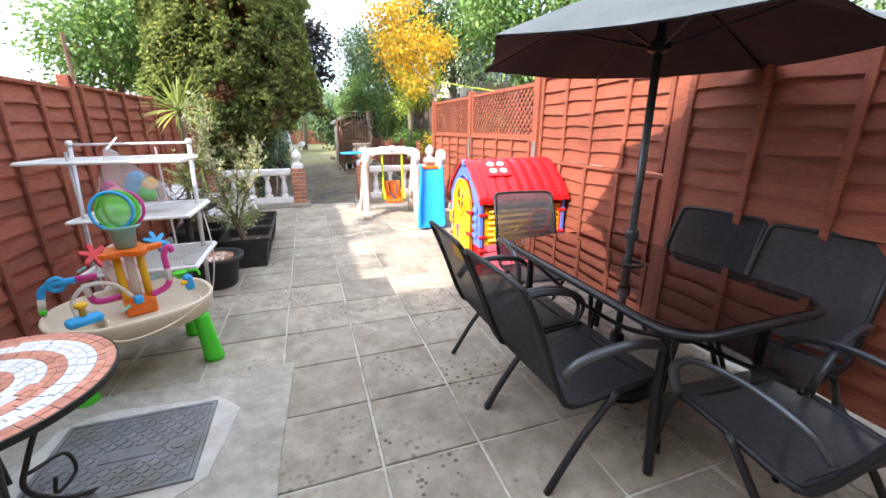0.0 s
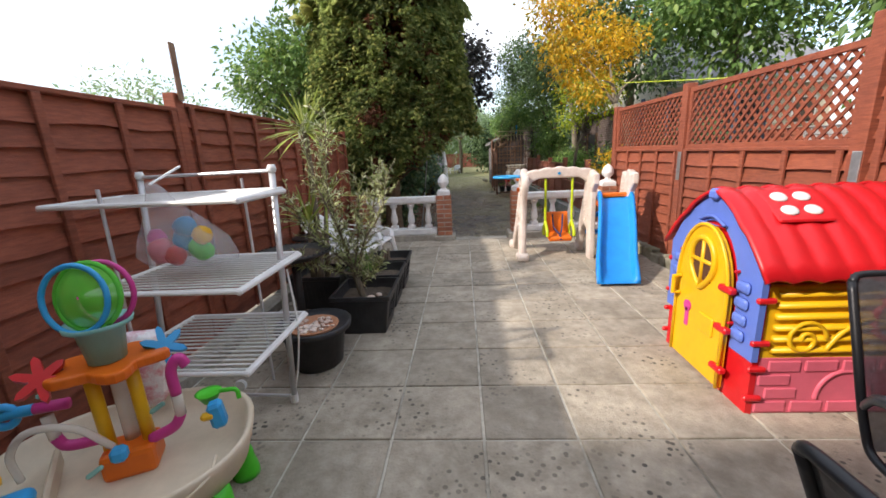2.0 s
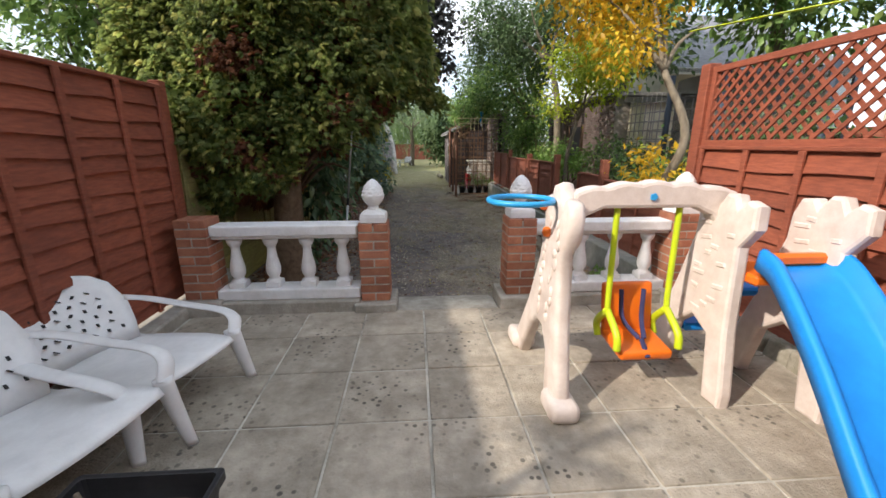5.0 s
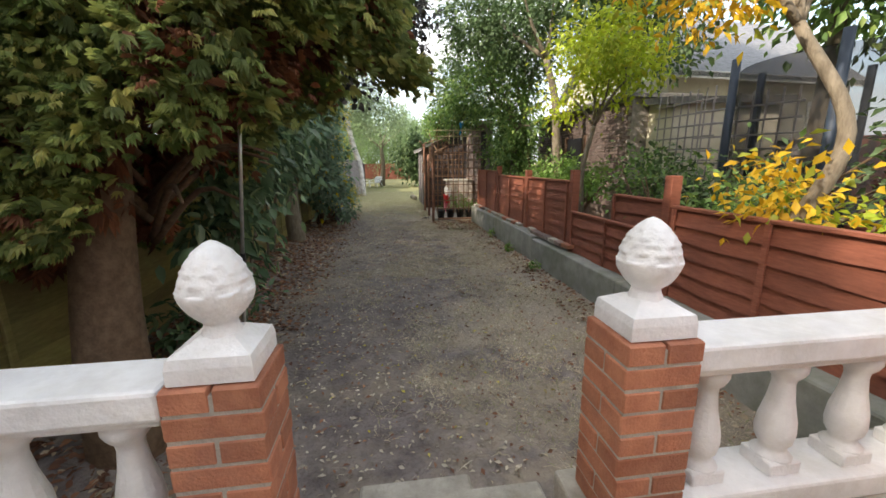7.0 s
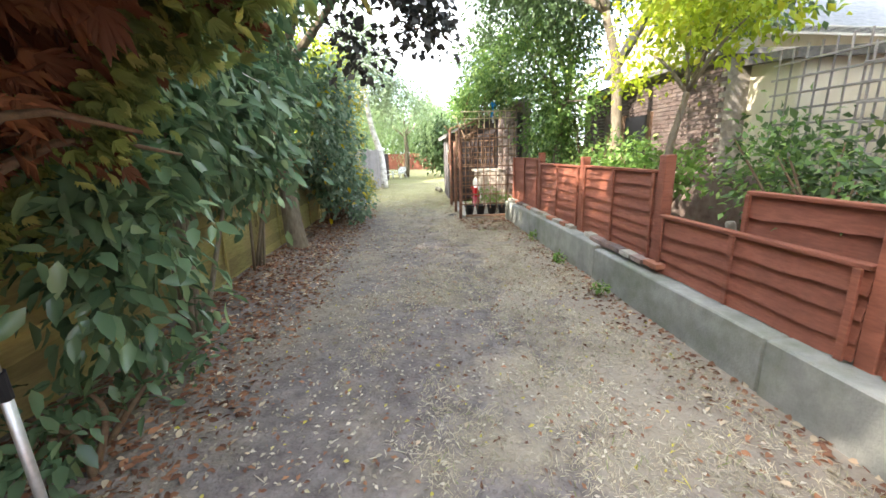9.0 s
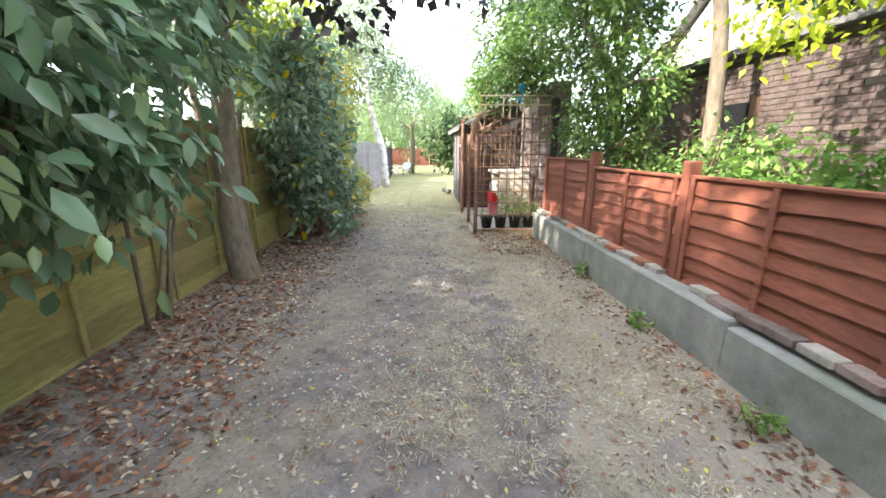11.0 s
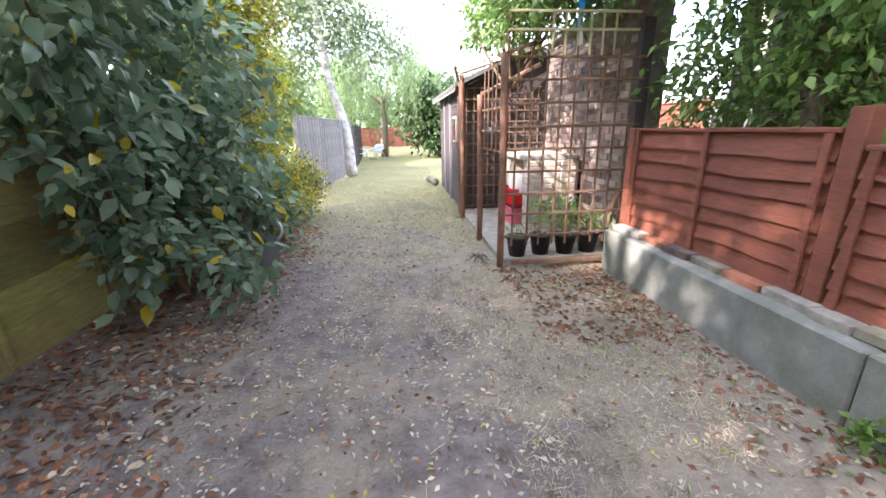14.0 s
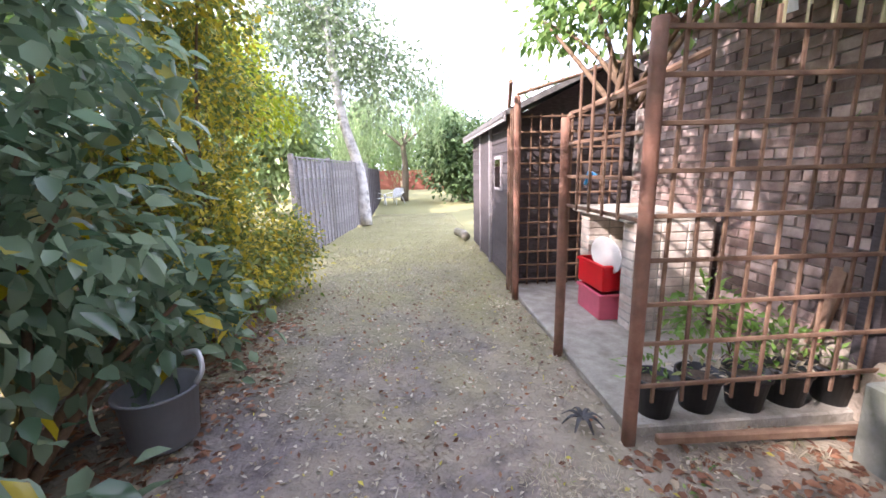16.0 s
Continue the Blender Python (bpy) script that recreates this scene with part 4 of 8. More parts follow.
tree("lime_tree", "tree with bright lime green leaves above the fence", [(3.0, 9.2, -0.1), (2.93, 9.25, 1.0), (3.1, 9.3, 1.75)],
     [(3.4, 8.9, 2.4), (3.0, 10.0, 2.3), (3.0, 8.8, 2.3), (3.5, 9.8, 2.8)], 0.055,
     [(3.2, 9.3, 2.3, .4, .6, .16), (3.0, 10.1, 2.1, .35, .45, .14), (3.4, 9.7, 2.9, .7, .9, .3), (2.85, 8.8, 2.8, .5, .6, .2), (3.5, 8.9, 2.5, .4, .5, .15)], 190, 20, 0.17, 0.09, LF_LIME, M_BARK, 0.55, 0.4)
tree("elder_tree", "leafy green tree hanging over the rear fence and trellis", [(3.1, 12.9, -0.1), (3.05, 12.9, 0.9), (3.2, 13.2, 2.0)],
     [(2.6, 13.6, 3.2), (3.6, 12.3, 2.6), (2.9, 14.4, 3.4), (3.1, 12.0, 2.0)], 0.11,
     [(3.1, 12.75, 2.1, .7, .7, .6), (2.9, 13.4, 2.9, .9, 1.0, .9), (2.5, 14.6, 3.0, .9, .9, .7), (2.0, 15.2, 2.75, .7, .8, .45), (2.9, 13.4, 1.6, .4, .6, .6), (1.6, 15.6, 2.55, .45, .7, .35), (3.2, 13.0, 1.2, .35, .6, .5), (3.15, 14.0, 1.5, .4, .5, .8)],
     880, 14, 0.13, 0.095, LF_GREEN, M_BARK, 0.5, 0.45)
tree("holly_tree", "dark green dense tree beyond the rear fence", [(3.8, 14.4, -0.2), (3.8, 14.4, 2.5)], [(3.2, 14, 4.5), (4.4, 15, 4.5), (3.8, 13.6, 4.8)], 0.12,
     [(3.6, 14.0, 4.2, 1.2, 1.4, 1.2), (2.6, 15.3, 4.1, .9, 1.1, .9), (2.0, 15.6, 3.4, .7, .9, .6)], 760, 14, 0.16, 0.11, LF_DARK, M_BARK, 0.5, 0.4)
shrub("hydrangea_bush", "bright fresh green shrub showing above the fence", (3.0, 9.9, -0.1), [(3.0, 9.9, 0.95, .4, .5, .25), (3.2, 9.4, 0.9, .35, .4, .25)], 70, 14, 0.08, 0.09, LF_BRIGHT, 0.55, 0.2)
shrub("border_shrub", "mixed green shrub in the neighbouring garden", (3.0, 7.3, -0.1), [(3.1, 7.2, 0.7, .4, .8, .4), (3.2, 6.5, 0.8, .5, .6, .4), (3.3, 8.2, 0.95, .45, .6, .45)], 170, 12, 0.12, 0.075, LF_GREEN, 0.5, 0.2, stems=14)
shrub("border_shrub", "yellow-green shrub in the neighbouring garden", (2.95, 5.9, -0.1), [(2.95, 6.1, 0.75, .3, .4, .22), (3.2, 5.6, 0.7, .35, .4, .3)], 60, 12, 0.08, 0.07, LF_LIME, 0.5, 0.2, stems=6)
shrub("border_shrub", "green shrub against the old brick wall", (3.2, 11.3, -0.1), [(3.3, 11.0, 0.95, .45, .8, .35), (3.1, 10.7, 1.15, .4, .5, .3)], 110, 12, 0.1, 0.08, LF_GREEN, 0.5, 0.2, stems=8)

# beyond: left, right and far end
tree("garden_tree", "round green tree rising above the patio fence", [(-4.6, 8.0, -0.3), (-4.6, 8.0, 1.8)], [(-4.2, 7.6, 2.6), (-5.0, 8.4, 2.7), (-4.5, 7.4, 2.9)], 0.09,
     [(-4.5, 8.0, 2.35, .8, .8, .6), (-3.8, 8.6, 2.1, .6, .6, .55), (-5.2, 8.2, 2.0, .6, .6, .5)], 190, 14, 0.12, 0.09, LF_DARK, M_BARK)
tree("garden_tree", "distant pale green tree above the patio fence", [(-13, 14, -0.3), (-13, 14, 2.4)], [(-12, 14, 4), (-14, 14, 4)], 0.2,
     [(-13, 14, 3.5, 1.9, 1.9, 1.3), (-11.5, 14.5, 3.1, 1.2, 1.2, .8)], 170, 16, 0.3, 0.18, LF_WILLOW, M_BARK)
for k, (x, y, z, r) in enumerate([(7.2, 4.0, 4.0, 1.9), (10.5, 7.5, 5.0, 2.6), (6.5, 9.0, 5.2, 1.9), (5.5, 12.6, 5.6, 2.0), (13.0, 1.5, 5.0, 3.0)]):
    tree("garden_tree", "large green tree in a neighbouring garden", [(x, y, -0.3), (x + 0.1, y, z * 0.5), (x, y, z - r * 0.5)], [(x - r * .6, y, z), (x + r * .6, y, z + .4), (x, y - r * .6, z + .5)], 0.16,
         [(x, y, z, r, r, r * .75), (x - r * .7, y - r * .3, z - r * .35, r * .6, r * .6, r * .5), (x + r * .5, y - r * .4, z + r * .4, r * .6, r * .6, r * .5), (x, y - r * .3, z - r * .8, r * .8, r * .7, r * .5)], 620, 16, 0.24, 0.18, (LF_GREEN, LF_DARK)[k % 2], M_BARK)
tree("shade_tree", "dark leafy tree over the far side of the rear fence", [(3.6, 11.6, -0.2), (3.5, 11.6, 2.2), (3.2, 11.5, 3.2)], [(2.6, 11.2, 4.2), (3.6, 12.2, 4.6), (2.2, 12.4, 4.4)], 0.1,
     [(2.8, 12.2, 4.0, .9, .9, .8), (2.0, 12.8, 4.3, .8, 1.0, .7)], 440, 14, 0.15, 0.1, LF_DARK, M_BARK)
tree("birch_tree", "pale-barked birch beside the far grey fence", [(-1.15, 23.3, G0), (-1.25, 23.3, 1.2), (-1.6, 23.3, 2.6), (-1.9, 23.5, 5.0)],
     [(-1.0, 23.2, 4.6), (-2.8, 24.0, 5.6), (-1.8, 24.4, 6.1), (-0.4, 24.0, 4.2)], 0.17,
     [(-1.5, 23.8, 4.4, 1.1, 1.1, 1.0), (-2.2, 24.0, 6.0, 1.3, 1.2, 1.3), (-0.4, 24.2, 4.0, .8, .8, .5), (-3.0, 23.6, 4.8, .9, .9, .9), (-0.9, 23.6, 3.1, .6, .7, .4), (-2.5, 23.6, 3.3, .7, .7, .6), (0.5, 24.2, 3.5, .6, .7, .4)], 900, 14, 0.3, 0.13, LF_BIRCHL, M_BIRCH, 0.6)


def willow():
    o = np.array((-0.3, 32.0, G0))
    ob = thing("willow_tree", "weeping willow with hanging curtains of pale leaves at the far end", "tree", "", Matrix.Translation(o))
    bm = bmesh.new()
    tube(bm, [(0, 0, 0), (0.1, 0, 1.5), (0, 0, 3.0)], (0.2, 0.1), 10)
    limbs(bm, (0, 0, 2.6), [(1.5, 0, 3.9), (-1.5, 0, 3.8), (0.5, 1, 4.2), (0, -1.2, 4)], 0.08)
    part("trunk", bm, M_BARK, ob, smooth=True)
    n = 420
    a = RNG.uniform(0, 2 * np.pi, n)
    R = RNG.uniform(0.3, 1, n) ** 0.6 * 3.2
    top = 5.6 - 0.18 * R ** 2 + 0.5 * np.sin(3 * a) + RNG.normal(0, 0.2, n)
    ln = RNG.uniform(1.0, 2.9, n)
    per = 60
    t = RNG.uniform(0, 1, (n, per))
    P = np.stack([np.repeat(R * np.cos(a), per) + RNG.normal(0, .1, n * per), np.repeat(R * np.sin(a), per) + RNG.normal(0, .1, n * per), (top[:, None] - t * ln[:, None]).ravel()], 1)
    N = RNG.normal(0, .4, (n * per, 3)) + [0, 0, -1.0]
    share("leaves", leaf_mesh("leaves", P, N, 0.17, 0.27, droop=0.8), LF_WILLOW, ob)


willow()
for k, (x, y, z, r, m) in enumerate([(2.6, 31, 2.0, 1.5, LF_DARK), (5.5, 40, 2.4, 2.6, LF_DARK), (9, 36, 3.4, 3.0, LF_DARK), (-5, 40, 3.2, 3.0, LF_GREEN), (-8, 34, 4, 3, LF_WILLOW), (1.5, 52, 3.2, 3.2, LF_GREEN), (-3.5, 50, 3.6, 3.2, LF_GREEN), (6, 52, 4, 3.5, LF_DARK), (-5.0, 27, 2.6, 1.8, LF_WILLOW)]):
    tree("garden_tree", "distant leafy tree closing the end of the garden", [(x, y, -0.3), (x, y, z * 0.8)], [(x - 1, y, z), (x + 1, y, z)], 0.2,
         [(x, y, z, r, r, r * .8), (x - r * .6, y - .5, z - r * .3, r * .6, r * .6, r * .6), (x + r * .6, y - .5, z - r * .2, r * .6, r * .6, r * .6), (x, y - .5, z - r * .7, r * .9, r * .7, r * .5)], 420, 16, 0.35, 0.28, m, M_BARK)

# trees of the adjoining garden that shade the path
for k, (x, y, z, r) in enumerate([(-3.9, 7.6, 3.1, 1.2), (-4.3, 10.4, 3.5, 1.5), (-4.4, 13.2, 3.7, 1.5), (-4.5, 16.2, 3.5, 1.5), (-4.6, 19.4, 3.4, 1.5), (-4.4, 22.5, 3.2, 1.4)]):
    tree("garden_tree", "leafy green tree in the adjoining garden shading the path", [(x, y, -0.3), (x + 0.1, y, 1.2), (x, y, z - r * 0.4)], [(x - .6, y, z), (x + .6, y, z + .3), (x, y - .6, z + .4)], 0.12,
         [(x, y, z, r, r, r * .7), (x + r * .7, y + r * .4, z - r * .3, r * .6, r * .7, r * .45), (x + r * .5, y - r * .7, z + r * .3, r * .6, r * .6, r * .45)], 520, 14, 0.2, 0.13, (LF_GREEN, LF_DARK, LF_LIME)[k % 3], M_BARK)
shrub("tall_hedge", "dense mixed green hedge behind the rear fence", (3.2, 11.9, -0.1), [(3.3, 12.9, 1.3, .4, .6, .5), (3.15, 11.6, 0.8, .3, .4, .2)], 150, 13, 0.12, 0.085, LF_GREEN, 0.5, 0.3, stems=12, category="hedge")
shrub("tall_hedge", "dark dense hedge far behind the rear fence", (3.6, 7.4, -0.1), [(3.6, 7.3, 0.75, .4, .8, .4), (3.6, 8.4, 0.9, .4, .6, .45), (4.0, 5.7, 1.2, .5, .6, .7)], 260, 13, 0.13, 0.1, LF_DARK, 0.5, 0.3, stems=10, category="hedge")
shrub("ivy_mass", "climbing foliage over the trellis roof", (1.6, 15.0, 1.5), [(1.7, 15.0, 2.3, .45, .7, .35), (2.2, 14.7, 2.5, .5, .6, .4), (1.45, 15.9, 2.35, .35, .6, .3)], 260, 12, 0.1, 0.09, LF_GREEN, 0.5, 0.5, stems=8, category="climber")
# unseen tree, added out of view so its crown blocks sun from the gateway
tree("garden_tree", "tall unseen leafy tree added beyond the patio fence to shade the gateway", [(-7.2, 1.0, -0.3), (-7.1, 1.2, 3.0), (-6.3, 1.7, 5.2)], [(-6.0, 1.6, 6.2), (-6.8, 1.2, 6.4), (-4.8, 2.3, 6.0)], 0.16,
     [(-6.0, 1.3, 6.2, .8, .7, .7), (-6.7, 0.9, 6.6, .8, .7, .6), (-7.0, 1.6, 6.1, .7, .6, .6), (-4.6, 2.4, 6.1, .7, .6, .5), (-5.2, 1.9, 6.0, .5, .5, .45)], 560, 14, 0.18, 0.14, LF_GREEN, M_BARK)

# ---- materials of the patio things ----
P_BLACK = plain("black_powder_coat", (0.022, 0.022, 0.026), 0.38, 0.3)
P_GREYSTEEL = plain("dark_grey_tube", (0.11, 0.12, 0.135), 0.35, 0.6)
P_SLING = mat("charcoal_mesh_fabric", (0.04, 0.042, 0.05), (0.075, 0.078, 0.09), 40, 0.75, 0.4, 420)
P_SLING.node_tree.nodes["Principled BSDF"].inputs["Alpha"].default_value = 0.88
P_GLASS = plain("smoked_table_glass", (0.022, 0.008, 0.006), 0.03, 0.0, coat=1.0, bump=0)
P_CANOPY = mat("umbrella_cloth", (0.2, 0.215, 0.2), (0.26, 0.275, 0.26), 5, 0.85, 0.2, 200)
P_UNDER = mat("umbrella_underside", (0.03, 0.02, 0.022), (0.05, 0.032, 0.034), 5, 0.9, 0.2, 200)
P_RED = plain("red_plastic", (0.62, 0.012, 0.018), 0.36)
P_PINK = plain("pink_plastic", (0.68, 0.13, 0.19), 0.4)
P_YELLOW = plain("yellow_plastic", (0.78, 0.44, 0.012), 0.36)
P_BLUE = plain("periwinkle_plastic", (0.12, 0.2, 0.62), 0.38)
P_SLIDE = plain("azure_plastic", (0.0, 0.24, 0.72), 0.45)
P_CREAM = plain("cream_plastic", (0.66, 0.56, 0.42), 0.45)
P_BEIGE = mat("mottled_beige_plastic", (0.55, 0.455, 0.4), (0.68, 0.595, 0.54), 9, 0.5, 0.1, 90)
P_ORANGE = plain("orange_plastic", (0.75, 0.15, 0.01), 0.38)
P_GREEN = plain("green_plastic", (0.06, 0.6, 0.03), 0.38)
P_LIMEP = plain("lime_plastic", (0.5, 0.62, 0.02), 0.4)
P_MAGENTA = plain("magenta_plastic", (0.62, 0.05, 0.28), 0.38)
P_SKY = plain("sky_blue_plastic", (0.02, 0.33, 0.68), 0.36)
P_TEAL = plain("pale_teal_plastic", (0.25, 0.55, 0.5), 0.3, alpha=0.85)
P_CLEAR = plain("clear_hose", (0.8, 0.76, 0.68), 0.25, alpha=0.6)
P_WHITE = plain("white_plastic", (0.78, 0.78, 0.77), 0.4)
P_ALU = plain("white_grey_tube", (0.62, 0.62, 0.64), 0.35, 0.4)
P_POT = mat("black_planter_plastic", (0.014, 0.014, 0.016), (0.035, 0.035, 0.038), 8, 0.5, 0.2, 60)
P_SOIL = mat("potting_soil", (0.06, 0.042, 0.03), (0.15, 0.11, 0.08), 22, 0.97, 1.0, 60)
P_TERRA = mat("terracotta", (0.42, 0.17, 0.085), (0.55, 0.26, 0.14), 9, 0.85, 0.3, 70, c3=(0.28, 0.16, 0.1), s3=5, f3=0.5)
P_TILEW = mat("white_mosaic_tile", (0.6, 0.6, 0.62), (0.74, 0.74, 0.75), 9, 0.45, 0.2, 60, vary=0.08)
P_TILER = mat("terracotta_mosaic_tile", (0.45, 0.16, 0.1), (0.58, 0.25, 0.17), 9, 0.55, 0.2, 60, vary=0.18)
P_GROUT = mat("mosaic_grout", (0.5, 0.46, 0.4), (0.6, 0.56, 0.5), 20, 0.9, 0.2, 60)
P_IRON = mat("black_wrought_iron", (0.012, 0.012, 0.013), (0.03, 0.029, 0.028), 14, 0.5, 0.2, 60, metal=0.5)
P_TREAD = mat("manhole_steel", (0.14, 0.15, 0.155), (0.23, 0.24, 0.245), 12, 0.55, 0.3, 60, metal=0.5, c3=(0.12, 0.09, 0.06), s3=4, f3=0.5)
P_NET = plain("green_net", (0.1, 0.62, 0.05), 0.6, alpha=0.75)
P_BAG = plain("sheer_white_bag", (0.8, 0.82, 0.85), 0.4, alpha=0.22)
P_PEB = mat("pale_pebbles", (0.42, 0.3, 0.24), (0.72, 0.62, 0.55), 3, 0.8, 0.2, 60, vary=0.3, island=True)
P_DARKIN = plain("dim_interior_brown", (0.09, 0.035, 0.02), 0.6)
P_NAVY = plain("navy_strap", (0.03, 0.03, 0.09), 0.8)


# ---- dining set ----
def dining_table():
    ob = thing("dining_table", "dark smoked glass garden dining table on a black metal frame", "table", "", pose(1.4, -1.64, 0))
    hx, hy, r = 0.42, 0.68, 0.16

    def rounded(a, b, rad):
        out = []
        for cx, cy, a0 in ((a - rad, b - rad, 0), (-a + rad, b - rad, 90), (-a + rad, -b + rad, 180), (a - rad, -b + rad, 270)):
            for k in range(7):
                t = radians(a0 + 15 * k)
                out.append((cx + rad * math.cos(t), cy + rad * math.sin(t)))
        return out
    bm = bmesh.new()
    extrude_outline(bm, rounded(hx - 0.012, hy - 0.012, r), 0.008, "z")
    part("tabletop", bm, P_GLASS, ob, "glossy dark brown glass top").location.z = 0.722
    bm = bmesh.new()
    tube(bm, [(x, y, 0.708) for x, y in rounded(hx, hy, r)], 0.02, 8, closed=True, curve=False, flat=0.8)
    part("rim", bm, P_BLACK, ob, smooth=True)
    for sx in (-1, 1):
        for sy in (-1, 1):
            bm = tubes(([(sx * 0.3, sy * 0.52, 0.7), (sx * 0.3, sy * 0.52, 0.35), (sx * 0.34, sy * 0.58, 0.01)], 0.021), sides=10)
            part("leg", bm, P_BLACK, ob, smooth=True)
    bm = bmesh.new()
    for sx in (-1, 1):
        tube(bm, [(sx * 0.3, -0.5, 0.62), (sx * 0.22, -0.2, 0.5), (sx * 0.22, 0.2, 0.5), (sx * 0.3, 0.5, 0.62)], 0.012, 8)
    for sy in (-1, 1):
        tube(bm, [(-0.3, sy * 0.5, 0.62), (0, sy * 0.42, 0.5), (0.3, sy * 0.5, 0.62)], 0.012, 8)
    part("brace", bm, P_BLACK, ob, smooth=True)
    bm = bmesh.new()
    tube(bm, [(0.05 * math.cos(k * math.pi / 6), 0.05 * math.sin(k * math.pi / 6), 0.73) for k in range(12)], 0.006, 6, closed=True, curve=False)
    part("pole_collar", bm, P_BLACK, ob)
    return ob


dining_table()


def parasol():
    ob = thing("parasol", "open grey parasol with a dark underside standing through the table", "parasol", "", pose(1.39, -1.62, 0))
    bm = bmesh.new()
    lathe(bm, [(0.22, 0), (0.22, 0.03), (0.17, 0.06), (0.05, 0.08), (0.035, 0.3)], 24)
    part("base", bm, P_BLACK, ob, smooth=True)
    part("pole", tubes(([(0, 0, 0.05), (0, 0, 2.0)], 0.019), sides=14, curve=False), P_GREYSTEEL, ob, smooth=True)
    part("collar", lathe(bmesh.new(), [(0.03, 0.86), (0.034, 0.87), (0.034, 0.9), (0.03, 0.91)], 14), P_GREYSTEEL, ob)
    part("hub", lathe(bmesh.new(), [(0.03, 1.75), (0.05, 1.76), (0.05, 1.79), (0.024, 1.81)], 14), P_BLACK, ob)
    R, zr, za, ang = 0.9, 1.745, 2.07, [math.radians(8 + 60 * k) for k in range(6)]

    def skin(name, dz, m, flip, label):
        bm = bmesh.new()
        n, rings = 7, []
        for i in range(n + 1):
            t = max(i / n, 0.02)
            ring = []
            for k in range(6):
                for s in range(6):
                    u = s / 6
                    a, b = ang[k], ang[(k + 1) % 6] if k < 5 else ang[0] + 2 * math.pi
                    p = Vector((math.cos(a), math.sin(a))) * (1 - u) + Vector((math.cos(b), math.sin(b))) * u
                    sag = 0.05 * math.sin(math.pi * u) * t
                    z = za + (zr - za) * (t ** 1.12) - sag * 0.35 + dz
                    rad = R * t * (1 - 0.035 * math.sin(math.pi * u) * t)
                    ring.append(bm.verts.new((p.x * rad, p.y * rad, z)))
            rings.append(ring)
        for a, b in zip(rings, rings[1:]):
            for k in range(36):
                q = (a[k], b[k], b[(k + 1) % 36], a[(k + 1) % 36])
                bm.faces.new(q if not flip else tuple(reversed(q)))
        return part(name, bm, m, ob, label, smooth=True)
    skin("canopy", 0.0, P_CANOPY, False, "pale grey cloth canopy")
    # second skin just below the canopy, far darker than the top
    skin("under_skin", -0.006, P_UNDER, True, "dark maroon underside")
    for a in ang:
        c, s = math.cos(a), math.sin(a)
        rib = part("rib", tubes(([(0.03 * c, 0.03 * s, za - 0.03), (0.45 * c, 0.45 * s, za - 0.16), (0.89 * c, 0.89 * s, zr - 0.012)], 0.006), sides=6), P_BLACK, ob)
        part("strut", tubes(([(0.045 * c, 0.045 * s, 1.775), (0.46 * c, 0.46 * s, za - 0.175)], 0.006), sides=6, curve=False), P_BLACK, rib)
    return ob


parasol()


def dining_chair():
    ob = thing("dining_chair", "black metal garden chair with a charcoal mesh sling seat", "chair", "chairs round the glass table")
    for s in (-1, 1):
        x = s * 0.27
        part("front_leg", tubes(([(x, 0.3, 0.0), (x, 0.26, 0.25), (x, 0.22, 0.42)], 0.017), sides=8, flat=0.75), P_BLACK, ob, smooth=True)
        part("back_leg", tubes(([(x, -0.3, 0.0), (x, -0.16, 0.22), (x, 0.0, 0.41)], 0.017), sides=8, flat=0.75), P_BLACK, ob, smooth=True)
        part("armrest", tubes(([(x, 0.22, 0.42), (x * 1.05, 0.24, 0.52), (x * 1.07, 0.16, 0.6), (x * 1.07, -0.02, 0.63), (x * 1.04, -0.2, 0.6), (x * 0.98, -0.27, 0.54)], 0.02), sides=8, flat=0.55), P_GREYSTEEL, ob, smooth=True)
        part("side_rail", tubes(([(x * 0.93, 0.25, 0.41), (x * 0.93, 0.0, 0.395), (x * 0.93, -0.2, 0.385), (x * 0.93, -0.27, 0.46), (x * 0.93, -0.36, 0.7), (x * 0.9, -0.44, 0.89)], 0.013), sides=8), P_BLACK, ob, smooth=True)

    def sling(pts, name):
        bm = bmesh.new()
        rows = []
        for y, z, sag in pts:
            rows.append([bm.verts.new((-0.245 + 0.49 * k / 8, y, z - sag * math.sin(math.pi * k / 8))) for k in range(9)])
        for a, b in zip(rows, rows[1:]):
            for k in range(8):
                bm.faces.new((a[k], a[k + 1], b[k + 1], b[k]))
        bmesh.ops.solidify(bm, geom=list(bm.faces), thickness=0.006)
        return part(name, bm, P_SLING, ob, smooth=True)
    sling([(0.26, 0.415, 0.004), (0.2, 0.412, 0.02), (0.05, 0.4, 0.028), (-0.1, 0.393, 0.025), (-0.2, 0.388, 0.015)], "seat")
    sling([(-0.235, 0.4, 0.0), (-0.3, 0.55, 0.004), (-0.36, 0.7, 0.004), (-0.41, 0.82, 0.003), (-0.445, 0.905, 0.0), (-0.452, 0.912, 0.0)], "backrest")
    part("top_rail", tubes(([(-0.245, -0.44, 0.89), (-0.18, -0.455, 0.915), (0.18, -0.455, 0.915), (0.245, -0.44, 0.89)], 0.012), sides=8), P_BLACK, ob, smooth=True)
    part("cross_rail", tubes(([(-0.25, -0.2, 0.375), (0.25, -0.2, 0.375)], 0.011), sides=8, curve=False), P_BLACK, ob)
    part("cross_rail", tubes(([(-0.25, 0.2, 0.395), (0.25, 0.2, 0.395)], 0.011), sides=8, curve=False), P_BLACK, ob)
    return ob


